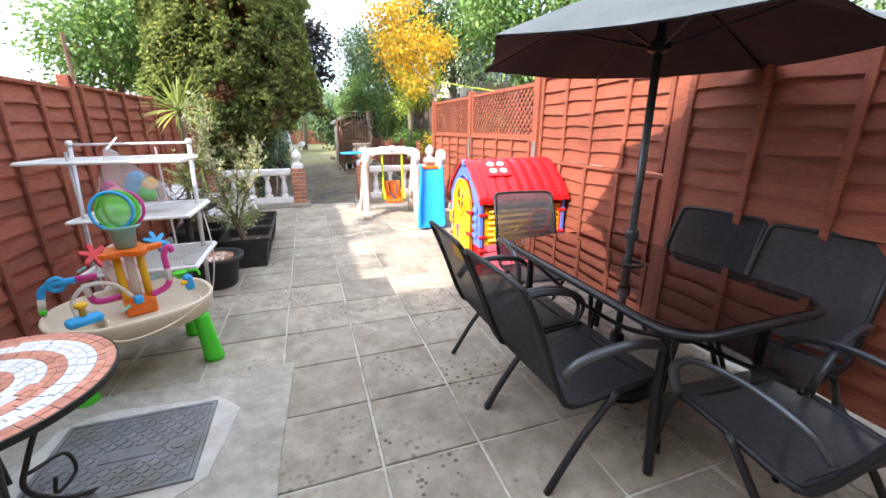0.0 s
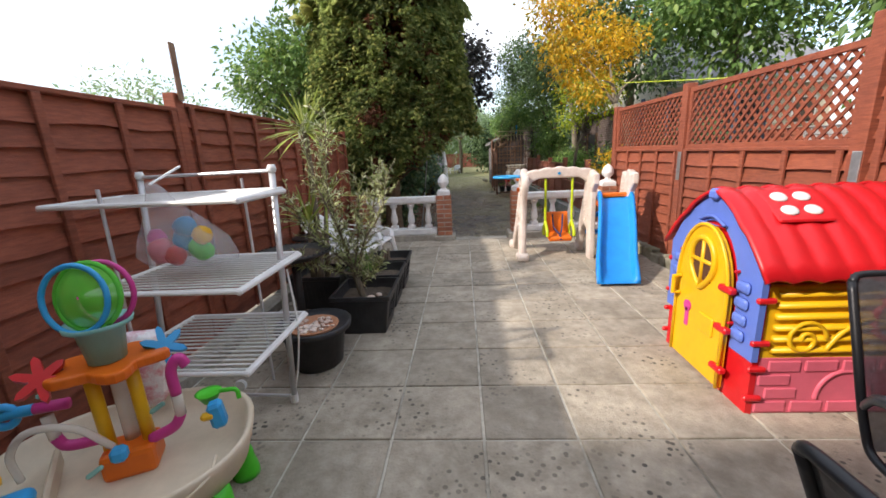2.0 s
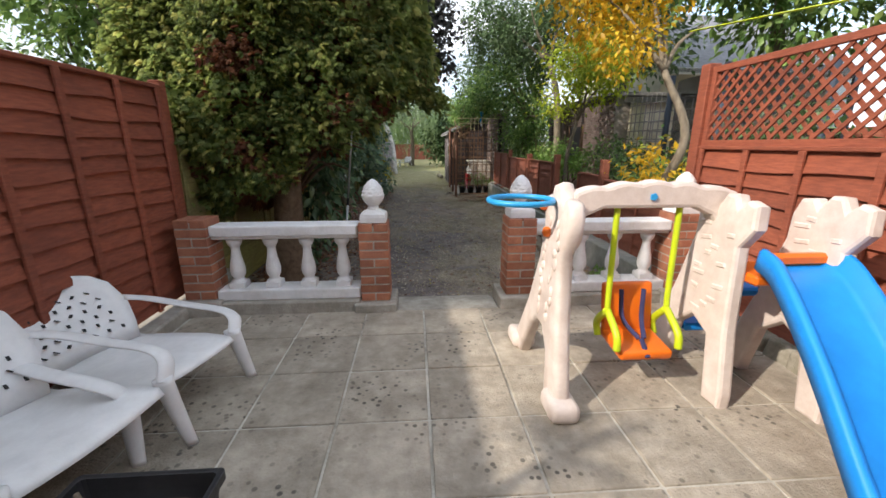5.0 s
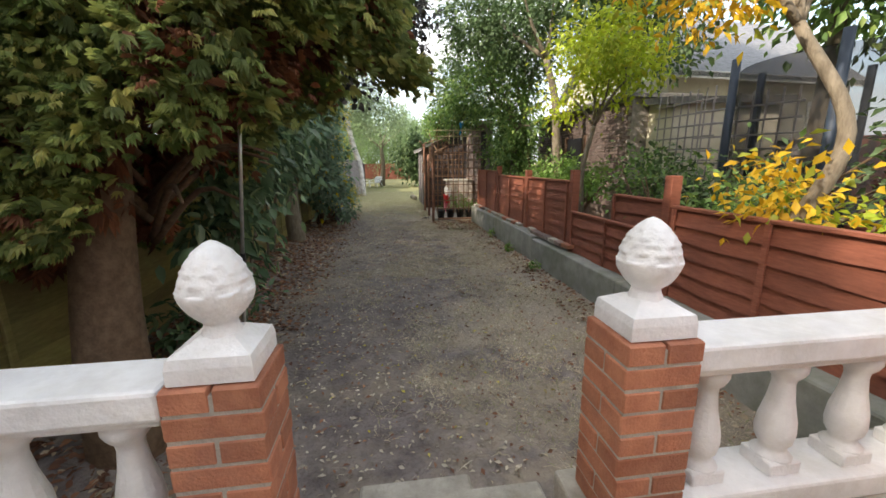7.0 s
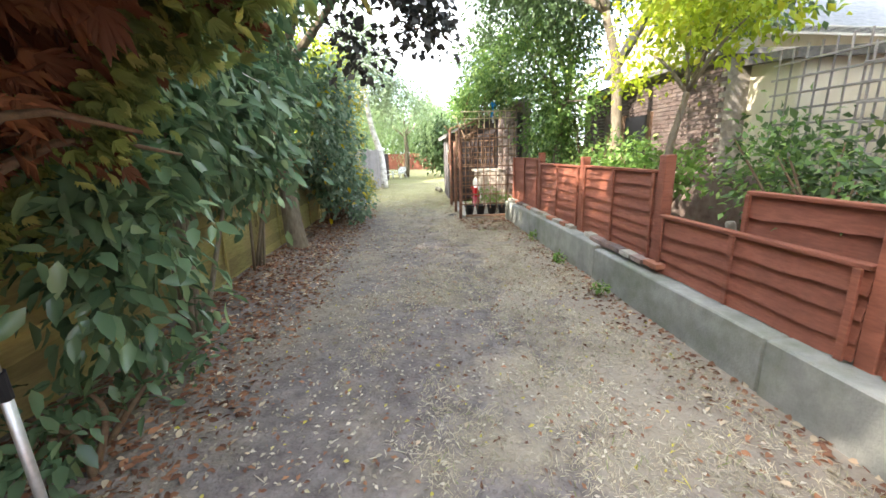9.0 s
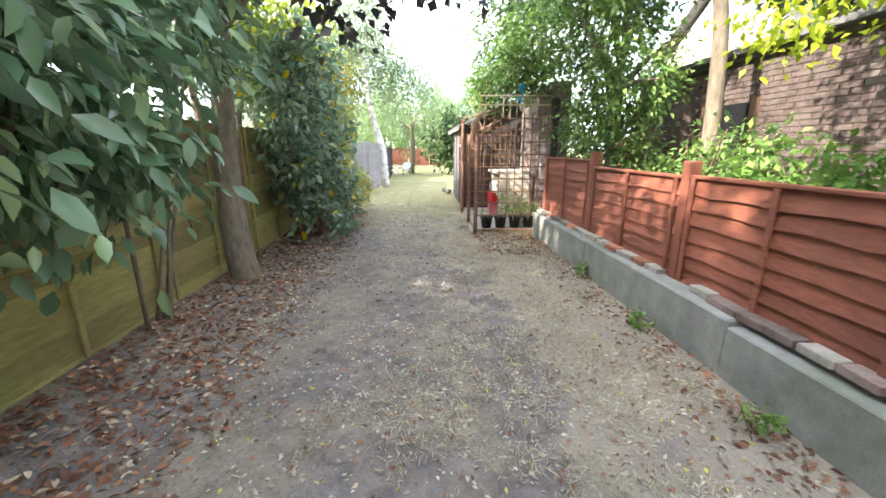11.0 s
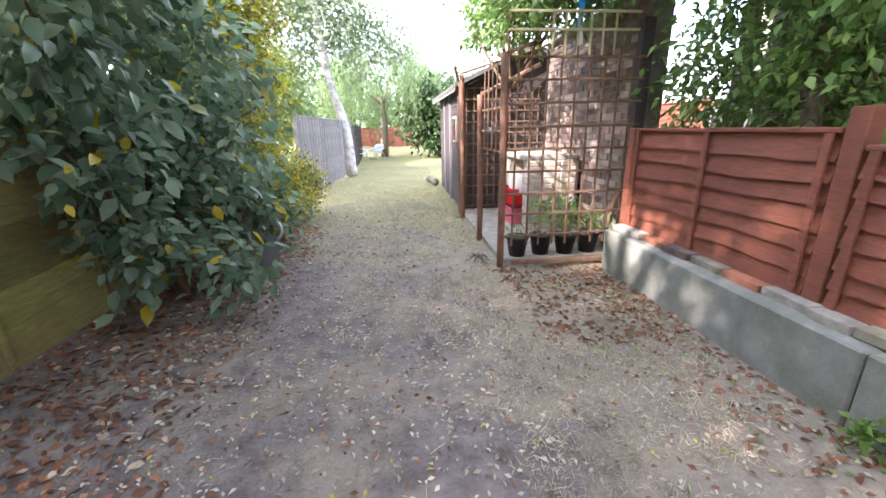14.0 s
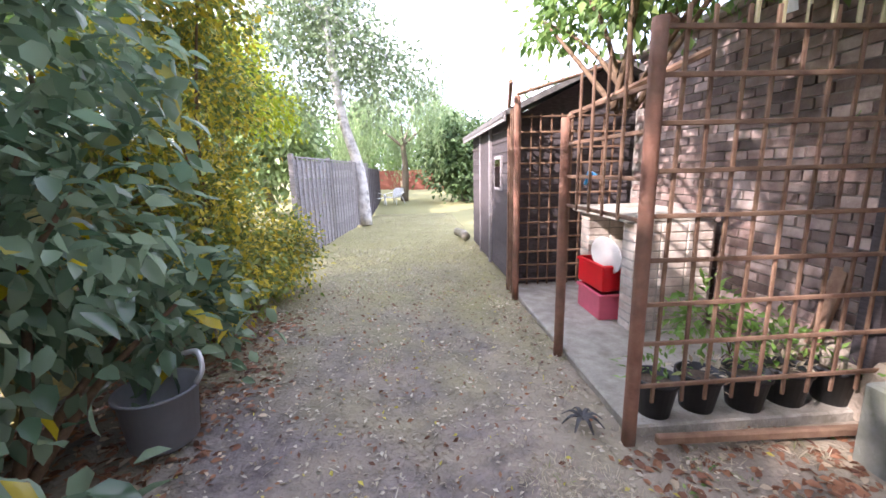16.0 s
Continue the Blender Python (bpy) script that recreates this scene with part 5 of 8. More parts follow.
dc = dining_chair()
CH = [(0.89, -1.34, -91), (0.89, -1.88, -88), (1.4, -0.8, 172), (1.78, -1.54, 98), (1.79, -2.1, 100), (1.37, -2.47, -3)]
dc.matrix_basis = pose(CH[0][0], CH[0][1], 0, 0, 0, CH[0][2])
for x, y, a in CH[1:]:
    copy_thing(dc, pose(x, y, 0, 0, 0, a))


# ---- playhouse ----
def playhouse():
    """Local: door front towards -x, length along x, ridge along x."""
    ob = thing("playhouse", "plastic toy playhouse with red roof, yellow door and blue trim", "playhouse", "", pose(1.35, 0.575, 0))
    L, W, ze, za = 0.88, 0.79, 0.74, 1.09
    hw = W / 2
    # side walls: pink brick base, yellow log upper part
    for sy in (-1, 1):
        y = sy * (hw - 0.02)
        base = part("base_wall", boxes(((L / 2, y, 0.16), (L, 0.035, 0.32)), bevel=0.008), P_PINK, ob, "pink moulded brick base")
        for row in range(4):
            for k in range(5):
                if row in (1, 2) and 1 <= k <= 3:
                    continue
                part("moulded_brick", boxes(((0.1 + 0.175 * k + (0.04 if row % 2 else 0), y + sy * 0.019, 0.045 + 0.075 * row), (0.15, 0.012, 0.058)), bevel=0.004), P_PINK, base)
        part("arch_relief", tubes(([(L / 2 + 0.13 * math.cos(t), y + sy * 0.018, 0.09 + 0.15 * math.sin(t)) for t in np.linspace(0, math.pi, 9)], 0.011)), P_PINK, base)
        up = part("log_wall", boxes(((L / 2, y, 0.5), (L - 0.02, 0.03, 0.38)), bevel=0.006), P_YELLOW, ob, "yellow moulded log wall")
        for k in range(6):
            part("log", tubes(([(0.06, y + sy * 0.012, 0.36 + 0.058 * k), (L - 0.06, y + sy * 0.012, 0.36 + 0.058 * k)], 0.028), sides=10, flat=0.6, curve=False), P_YELLOW, up, smooth=True)
        sp = []
        for k in range(24):
            a = k * 0.42
            rr3 = 0.1 - 0.0038 * k
            sp.append((0.2 + rr3 * math.cos(a), y + sy * 0.034, 0.42 + rr3 * math.sin(a)))
        bm = bmesh.new()
        tube(bm, sp, 0.011, 6, n=2)
        tube(bm, [(0.3, y + sy * 0.034, 0.36), (0.36, y + sy * 0.034, 0.45), (0.46, y + sy * 0.034, 0.52), (0.56, y + sy * 0.034, 0.5)], 0.012, 6)
        part("scroll_relief", bm, P_YELLOW, up, smooth=True)
        win = part("window_ring", bmesh_ring(0.62, y + sy * 0.03, 0.52, 0.12), P_RED, up, "red round window ring", smooth=True)
        part("window_dark", boxes(((0.62, y + sy * 0.018, 0.52), (0.17, 0.01, 0.17)), bevel=0.004), P_BLUE, up)
    # gable ends
    gable = [(-hw, 0.0), (hw, 0.0), (hw, ze), (hw * 0.72, ze + 0.165), (0.09, za - 0.03), (-0.09, za - 0.03), (-hw * 0.72, ze + 0.165), (-hw, ze)]
    for x, s in ((0.0, -1), (L, 1)):
        back = bmesh.new()
        extrude_outline(back, gable, 0.03, "x")
        g = part("gable_wall", back, P_RED, ob, "red end wall")
        g.location.x = x
        # blue surround with an arched opening
        outer = [(-hw - 0.012, 0.3), (-hw - 0.012, ze), (-hw * 0.72, ze + 0.18), (-0.08, za - 0.015), (0.08, za - 0.015), (hw * 0.72, ze + 0.18), (hw + 0.012, ze), (hw + 0.012, 0.3)]
        inner = [(0.25 * math.cos(t), 0.56 + 0.38 * math.sin(t)) for t in np.linspace(0, math.pi, 15)]
        inner = [(0.24, 0.3)] + inner + [(-0.24, 0.3)]
        bm = bmesh.new()
        va = [bm.verts.new((s * 0.03, u, v)) for u, v in outer]
        vb = [bm.verts.new((s * 0.03, u, v)) for u, v in reversed(inner)]
        # bridge the two outlines by nearest steps
        i = j = 0
        fs = []
        while i < len(va) - 1 or j < len(vb) - 1:
            if j == len(vb) - 1 or (i < len(va) - 1 and (i + 1) / (len(va) - 1) <= (j + 1) / (len(vb) - 1)):
                fs.append(bm.faces.new((va[i], va[i + 1], vb[j])))
                i += 1
            else:
                fs.append(bm.faces.new((va[i], vb[j + 1], vb[j])))
                j += 1
        bmesh.ops.recalc_face_normals(bm, faces=bm.faces)
        bmesh.ops.solidify(bm, geom=list(bm.faces), thickness=0.03)
        tr = part("blue_surround", bm, P_BLUE, ob, "periwinkle blue arched surround")
        tr.location.x = x
        for sy in (-1, 1):
            for k in range(4):
                part("shingle_relief", boxes(((s * 0.04, sy * 0.3, 0.4 + 0.085 * k), (0.03, 0.09, 0.06)), bevel=0.018, seg=2), P_BLUE, tr, smooth=True)
        bm = bmesh.new()
        tube(bm, [(s * 0.045, -0.12, 0.925), (s * 0.045, 0, 0.965), (s * 0.045, 0.12, 0.925), (s * 0.045, 0.0, 0.915)], 0.008, 6, closed=True)
        part("name_plate", bm, P_BLUE, tr, smooth=True)
        part("ridge_cap", boxes(((s * 0.03, 0, za - 0.005), (0.07, 0.07, 0.06)), bevel=0.015), P_BLUE, tr)
        for sy in (-1, 1):
            for z in (0.1, 0.26, 0.4, 0.62):
                part("clip", boxes(((0.0, sy * (hw + 0.01), z), (0.09, 0.025, 0.03)), bevel=0.008), P_RED, g)
            for z in (0.44, 0.6, 0.72):
                part("clip", boxes(((s * 0.045, sy * 0.25, z), (0.03, 0.014, 0.016)), bevel=0.004), P_RED, g)
    # arched door
    dpts = [(-0.235, 0.05)] + [(-0.235 * math.cos(t), 0.55 + 0.37 * math.sin(t)) for t in np.linspace(0, math.pi, 17)] + [(0.235, 0.05)]
    bm = bmesh.new()
    extrude_outline(bm, dpts, 0.03, "x", 0.006)
    door = part("door", bm, P_YELLOW, ob, "yellow arched door, closed")
    door.location = (-0.05, 0.0, 0)
    part("door_rim", tubes(([(-0.018, u, v) for u, v in dpts], 0.011), curve=False), P_YELLOW, door, smooth=True)
    # opaque sheet whose dark colour stands for the shade inside the house
    part("pane", boxes(((-0.017, 0.0, 0.71), (0.006, 0.17, 0.22)), bevel=0.002), P_DARKIN, door, "dark brown sheet in place of the shaded interior")
    oval = [(-0.02, 0.112 * math.cos(t) * (1 if math.sin(t) > 0 else 1 - 0.55 * math.sin(t) ** 2), 0.71 + (0.135 if math.sin(t) > 0 else 0.155) * math.sin(t)) for t in np.linspace(0, 2 * math.pi, 22)[:-1]]
    bm = bmesh.new()
    tube(bm, oval, 0.018, 8, closed=True, curve=False)
    tube(bm, [(-0.02, 0, 0.56), (-0.02, 0, 0.84)], 0.012, 8, curve=False)
    tube(bm, [(-0.02, -0.11, 0.71), (-0.02, 0.11, 0.71)], 0.012, 8, curve=False)
    part("window_grille", bm, P_YELLOW, door, smooth=True)
    part("letterbox", boxes(((-0.02, -0.09, 0.36), (0.014, 0.13, 0.11)), bevel=0.006), P_YELLOW, door)
    bm = bmesh.new()
    lathe(bm, [(0.001, -0.006), (0.034, -0.006), (0.034, 0.006), (0.001, 0.006)], 14)
    bmesh.ops.rotate(bm, verts=bm.verts, matrix=Matrix.Rotation(math.pi / 2, 3, "Y"))
    bmesh.ops.translate(bm, verts=bm.verts, vec=(-0.017, 0.1, 0.4))
    box(bm, (-0.017, 0.1, 0.33), (0.012, 0.035, 0.12), bevel=0.005)
    part("keyhole", bm, P_MAGENTA, door, "pink keyhole opening")
    part("door_handle", tubes(([(-0.02, 0.2, 0.56), (-0.06, 0.2, 0.56), (-0.06, 0.2, 0.45), (-0.02, 0.2, 0.45)], 0.014), curve=False), P_YELLOW, door)
    for z in (0.62, 0.4, 0.17):
        part("hinge", boxes(((-0.02, -0.23, z), (0.04, 0.1, 0.035)), bevel=0.008), P_RED, door, "red hinge")
    # corrugated roof slopes
    for sy in (-1, 1):
        bm = bmesh.new()
        rows = []
        nu, nv = 56, 8
        for j in range(nv + 1):
            t = j / nv
            y0 = sy * (0.02 + (hw + 0.05) * t)
            z0 = za + 0.01 - (za - ze + 0.03) * (0.42 * t + 0.58 * t * t) + (-0.012 if j == 4 else 0)
            row = []
            for i in range(nu + 1):
                u = i / nu
                row.append(bm.verts.new((-0.06 + (L + 0.12) * u, y0, z0 + 0.016 * abs(math.sin(u * math.pi * 8)) + 0.008)))
            rows.append(row)
        for a, b in zip(rows, rows[1:]):
            for i in range(nu):
                bm.faces.new((a[i], a[i + 1], b[i + 1], b[i]))
        bmesh.ops.recalc_face_normals(bm, faces=bm.faces)
        bmesh.ops.solidify(bm, geom=list(bm.faces), thickness=0.018)
        roof = part("roof", bm, P_RED, ob, "red moulded corrugated roof slope", smooth=True)
        if sy < 0:
            bm = bmesh.new()
            sk = part("skylight", boxes(((0, 0, 0), (0.26, 0.24, 0.02)), bevel=0.008), P_RED, roof)
            sk.matrix_basis = pose(0.24, -0.17, 1.036, 34, 0, 0)
            for dx in (-0.055, 0.055):
                for dy in (-0.05, 0.05):
                    d = part("round_pane", lathe(bmesh.new(), [(0.04, 0), (0.04, 0.008), (0.032, 0.014)], 18, squash=0.85), P_WHITE, roof, "white round roof window", smooth=True)
                    d.matrix_basis = sk.matrix_basis @ Matrix.Translation((dx, dy, 0.008))
    return ob


def bmesh_ring(x, y, z, r):
    bm = bmesh.new()
    tube(bm, [(x + r * math.cos(t), y, z + r * math.sin(t)) for t in np.linspace(0, 2 * math.pi, 20)[:-1]], 0.016, 8, closed=True, curve=False)
    return bm


playhouse()


# ---- slide and swing set ----
def slide_set():
    ob = thing("slide_and_swing_set", "beige plastic toddler swing set with a blue slide", "play set", "", pose(0, 0, 0))
    # side panel of the swing: an A-shaped foot with a castle head
    BY = 3.47
    side = [(-0.3, 0.0), (-0.31, 0.09), (-0.2, 0.4), (-0.1, 0.78), (-0.17, 0.86), (-0.18, 0.98), (-0.14, 1.05), (-0.07, 1.06), (-0.05, 1.0), (-0.03, 1.08), (0.03, 1.13), (0.1, 1.11), (0.13, 1.03), (0.18, 1.05), (0.2, 0.98), (0.17, 0.86), (0.19, 0.7), (0.3, 0.4), (0.46, 0.1), (0.5, 0.0), (0.34, 0.0), (0.22, 0.26), (0.12, 0.34), (0.02, 0.34), (-0.08, 0.24), (-0.14, 0.0)]
    bm = bmesh.new()
    extrude_outline(bm, side, 0.085, "x", 0.026)
    sp_ = part("swing_side_panel", bm, P_BEIGE, ob, "mottled beige castle-shaped side panel", smooth=True)
    sp_.matrix_basis = pose(0.65, BY, 0, 0, 3.5, 0)
    rr3 = random.Random(8)
    for k in range(11):
        z = 0.42 + 0.05 * k
        for q in range(2):
            bm = bmesh.new()
            lathe(bm, [(0.002, -0.012), (0.03, -0.009), (0.036, 0.0), (0.028, 0.007), (0.002, 0.009)], 10)
            st = part("raised_stone", bm, P_BEIGE, sp_, smooth=True)
            st.matrix_basis = pose(-0.043, -0.06 + 0.14 * q + rr3.uniform(-0.03, 0.03) + 0.05 * (0.95 - z), z, rr3.uniform(-35, 35), -90, 0) @ Matrix.Diagonal((rr3.uniform(0.7, 1.2), rr3.uniform(0.35, 0.8), 0.9, 1))
    part("foot", boxes(((0.0, -0.28, 0.05), (0.15, 0.2, 0.1)), bevel=0.035, seg=3), P_BEIGE, sp_, smooth=True)
    part("rear_foot", boxes(((0.0, 0.46, 0.05), (0.15, 0.2, 0.1)), bevel=0.035, seg=3), P_BEIGE, sp_, smooth=True)
    for ky, kz in ((0.07, 0.86), (0.17, 0.99)):
        part("knob", lathe(bmesh.new(), [(0.022, -0.015), (0.03, 0), (0.026, 0.02), (0.012, 0.028)], 14), P_ORANGE, sp_, "orange knob", smooth=True).matrix_basis = pose(-0.05, ky, kz, 0, -90, 0)
    # cross beam with a scalloped top
    pts = [(0.71, 0.97), (0.76, 0.9), (0.81, 0.96), (0.9, 1.0), (1.38, 1.0), (1.47, 0.96), (1.53, 0.88), (1.58, 0.94), (1.58, 1.08)]
    for k in range(33):
        t = k / 32
        pts.append((1.58 - 0.84 * t, 1.08 + 0.045 * math.sin(math.pi * t) + 0.016 * abs(math.sin(t * math.pi * 5))))
    bm = bmesh.new()
    extrude_outline(bm, pts, 0.09, "y", 0.02)
    part("cross_beam", bm, P_BEIGE, ob, smooth=False).location = (0, BY, 0)
    part("star_badge", lathe(bmesh.new(), [(0.02, -0.004), (0.02, 0.004)], 5), P_SKY, ob).matrix_basis = pose(1.14, BY - 0.052, 1.06, 90, 0, 0)
    # ladder tower: two castle-shaped side panels
    for x0, y0 in ((1.53, 3.36), (1.93, 3.22)):
        top = [(-0.42, 0.0), (-0.42, 0.1), (-0.26, 0.6), (-0.2, 0.84), (-0.2, 0.97), (-0.17, 1.05), (-0.1, 1.06), (-0.07, 1.02), (-0.03, 1.08), (0.03, 1.08), (0.06, 1.02), (0.1, 1.06), (0.16, 1.04), (0.17, 0.93), (0.1, 0.83), (0.14, 0.4), (0.2, 0.08), (0.2, 0.0), (0.08, 0.0), (0.02, 0.34), (-0.1, 0.4), (-0.22, 0.3), (-0.28, 0.0)]
        bm = bmesh.new()
        extrude_outline(bm, [(-v, w) for v, w in top], 0.075, "x", 0.018)
        p = part("side_panel", bm, P_BEIGE, ob, "mottled beige castle-shaped side panel")
        p.matrix_basis = pose(x0 - 0.03, y0, 0, 0, 2, 0)
        rr2 = random.Random(5)
        for k in range(14):
            for sx in (-1, 1):
                st = part("raised_stone", boxes(((0, 0, 0), (0.014, rr2.uniform(0.05, 0.09), 0.028)), bevel=0.006), P_BEIGE, p)
                st.matrix_basis = pose(sx * 0.036, rr2.uniform(-0.06, 0.14), 0.45 + 0.039 * k, rr2.uniform(-8, 8), 0, 0)
    for z, dy in ((0.25, 0.3), (0.5, 0.22)):
        part("step", boxes(((1.73, 3.34 + dy, z), (0.36, 0.13, 0.05)), bevel=0.015), P_SLIDE, ob, "blue ladder step")
    part("platform", boxes(((1.74, 3.32, 0.68), (0.36, 0.26, 0.05)), bevel=0.012), P_ORANGE, ob, "orange platform")
    # slide chute
    ctr = smooth_path([(1.75, 3.2, 0.745), (1.72, 3.05, 0.69), (1.62, 2.72, 0.45), (1.5, 2.36, 0.15), (1.44, 2.12, 0.035)], 6)
    prof = [(-0.2, 0.0), (-0.2, 0.085), (-0.185, 0.1), (-0.16, 0.095), (-0.145, 0.03), (-0.12, 0.012), (0.12, 0.012), (0.145, 0.03), (0.16, 0.095), (0.185, 0.1), (0.2, 0.085), (0.2, 0.0)]
    bm = bmesh.new()
    rings = []
    for i, c in enumerate(ctr):
        t = i / (len(ctr) - 1)
        wd = 1.0 + 0.06 * t
        hh = 1.0 if t < 0.88 else 1.0 - 0.6 * (t - 0.88) / 0.12
        rings.append([bm.verts.new((c.x + u * wd, c.y - 0.12 * (v if t < 0.9 else 0) + 0.035 * u * -1, c.z + v * hh)) for u, v in prof])
    for a, b in zip(rings, rings[1:]):
        for k in range(len(prof)):
            bm.faces.new((a[k], b[k], b[(k + 1) % len(prof)], a[(k + 1) % len(prof)]))
    bm.faces.new(rings[0])
    bm.faces.new(list(reversed(rings[-1])))
    bmesh.ops.recalc_face_normals(bm, faces=bm.faces)
    part("slide", bm, P_SLIDE, ob, "bright blue moulded slide", smooth=True)
    part("slide_lip", boxes(((1.75, 3.21, 0.785), (0.32, 0.05, 0.06)), bevel=0.015), P_ORANGE, ob, "orange slide lip")
    # swing
    for x in (0.985, 1.32):
        part("swing_hanger", tubes(([(x, BY, 1.03), (x, BY - 0.01, 0.57), (x, BY - 0.02, 0.43)], 0.016), ([(x, BY - 0.02, 0.44), (x, BY - 0.14, 0.35), (x, BY - 0.16, 0.27)], 0.02), ([(x, BY - 0.02, 0.44), (x, BY + 0.08, 0.33), (x, BY + 0.06, 0.25)], 0.02)), P_LIMEP, ob, "lime green swing hanger", smooth=True)
    bm = bmesh.new()
    box(bm, (1.155, BY - 0.03, 0.25), (0.29, 0.27, 0.055), (8, 0, 0), 0.02, 3)
    box(bm, (1.155, BY + 0.09, 0.4), (0.29, 0.05, 0.31), (-10, 0, 0), 0.02, 3)
    seat = part("swing_seat", bm, P_ORANGE, ob, "orange bucket swing seat", smooth=True)
    part("harness", tubes(([(1.09, BY + 0.05, 0.53), (1.1, BY + 0.02, 0.37), (1.14, BY - 0.09, 0.3)], 0.013), ([(1.22, BY + 0.05, 0.53), (1.21, BY + 0.02, 0.37), (1.17, BY - 0.09, 0.3)], 0.013), ([(1.155, BY - 0.09, 0.3), (1.155, BY - 0.17, 0.23)], 0.015), flat=0.5), P_NAVY, seat)
    # hoop
    bm = bmesh.new()
    tube(bm, [(0.5 + 0.165 * math.cos(t), 3.56 + 0.165 * math.sin(t), 1.03) for t in np.linspace(0, 2 * math.pi, 34)[:-1]], 0.015, 8, closed=True, curve=False)
    tube(bm, [(0.66, 3.54, 1.028), (0.71, 3.53, 1.02)], 0.02, 8, curve=False)
    part("hoop", bm, P_SKY, ob, "blue basketball hoop", smooth=True)
    return ob


slide_set()


# ---- clothes airer and its bag ----
def airer():
    ob = thing("clothes_airer", "tall white metal clothes airer with three wire tiers", "clothes airer", "", pose(0, 0, 0))
    for p, q in (((-1.08, 0.32, 0), (-1.03, 0.34, 1.33)), ((-1.86, 0.36, 0), (-1.8, 0.42, 1.32))):
        part("upright", tubes(([p, q], 0.016), sides=10, curve=False), P_ALU, ob, smooth=True)
        part("end_cap", lathe(bmesh.new(), [(0.02, -0.02), (0.024, 0), (0.016, 0.02)], 12, q), P_WHITE, ob, smooth=True)
        part("foot_cap", lathe(bmesh.new(), [(0.021, 0.0), (0.021, 0.05)], 12, p), P_WHITE, ob)
    part("top_bar", tubes(([(-1.8, 0.42, 1.31), (-1.03, 0.34, 1.32)], 0.009), sides=8, curve=False), P_ALU, ob)
    part("foot_bar", tubes(([(-1.86, 0.36, 0.04), (-1.08, 0.32, 0.04)], 0.009), sides=8, curve=False), P_ALU, ob)
    for x, y in ((-1.62, -0.05), (-1.3, 0.52)):
        part("thin_leg", tubes(([(x, y, 0.02), (x - 0.02, y + 0.04, 1.28)], 0.008), sides=8, curve=False), P_ALU, ob)
    for z, x0, x1, y0, y1 in ((0.5, -1.66, -1.0, -0.2, 0.42), (0.85, -1.66, -1.0, -0.16, 0.44), (1.21, -1.9, -1.02, -0.04, 0.4)):
        tier = part("tier", tubes(([(x0, y0, z), (x0, y1, z), (x1, y1, z + 0.01), (x1, y0, z)], 0.013), ([(x1, y0, z), (x0, y0, z)], 0.011), sides=8, curve=False), P_WHITE, ob)
        n = 15
        for k in range(n):
            y = y0 + (y1 - y0) * (k + 0.7) / (n + 0.4)
            part("wire", tubes(([(x0, y, z), (x1, y, z + 0.004)], 0.0048), sides=6, curve=False), P_WHITE, tier)
        part("edge_guard", boxes((((x1 + 0.005), (y0 + y1) / 2, z), (0.03, y1 - y0 + 0.03, 0.026)), bevel=0.008), P_WHITE, tier)
    part("brace_wheel", lathe(bmesh.new(), [(0.03, -0.012), (0.034, 0), (0.03, 0.012)], 14), P_WHITE, ob).matrix_basis = pose(-1.4, 0.34, 0.1, 90, 0, 0)
    part("cord", tubes(([(-1.02, 0.33, 0.8), (-0.99, 0.3, 0.5), (-1.02, 0.3, 0.25), (-1.06, 0.31, 0.1)], 0.005), sides=6), P_WHITE, ob)
    bag = thing("toy_bag", "sheer white drawstring bag of bright bath toys hung on the airer", "bag", "", pose(-1.44, 0.04, 0.94) @ Matrix.Diagonal((1.02, 1.1, 1.0, 1)))
    bm = bmesh.new()
    lathe(bm, [(0.015, 0.36), (0.03, 0.33), (0.06, 0.26), (0.1, 0.18), (0.14, 0.1), (0.16, 0.04), (0.12, 0.0), (0.04, -0.02)], 20, squash=0.75)
    for v in bm.verts:
        v.co.x += 0.5 * (0.36 - v.co.z) * (1 if v.co.x > 0 else 0.35) * 1.1
        v.co.x += 0.012 * math.sin(v.co.z * 60 + v.co.y * 40)
        v.co.y += 0.01 * math.sin(v.co.z * 50 + v.co.x * 30)
    part("bag_skin", bm, P_BAG, bag, "sheer white mesh", smooth=True)
    rr2 = random.Random(8)
    for x, z, r, m in ((0.0, 0.05, 0.06, P_PINK), (0.1, 0.1, 0.06, P_SKY), (0.06, 0.03, 0.05, P_RED), (0.17, 0.05, 0.055, P_GREEN), (0.2, 0.12, 0.045, P_YELLOW), (0.13, 0.16, 0.05, P_SKY), (-0.04, 0.1, 0.045, P_MAGENTA)):
        bm = bmesh.new()
        bmesh.ops.create_icosphere(bm, subdivisions=2, radius=r)
        for v in bm.verts:
            v.co *= 1 + 0.25 * noise.noise(v.co * 18 + Vector((x * 50, z * 40, 0)))
            v.co.y *= 0.7
        part("bath_toy", bm, m, bag, smooth=True).location = (x, rr2.uniform(-.02, .02), z)
    part("drawstring", tubes(([(0, 0, 0.35), (-0.01, 0.2, 0.42)], 0.006), sides=6, curve=False), P_WHITE, bag)


airer()


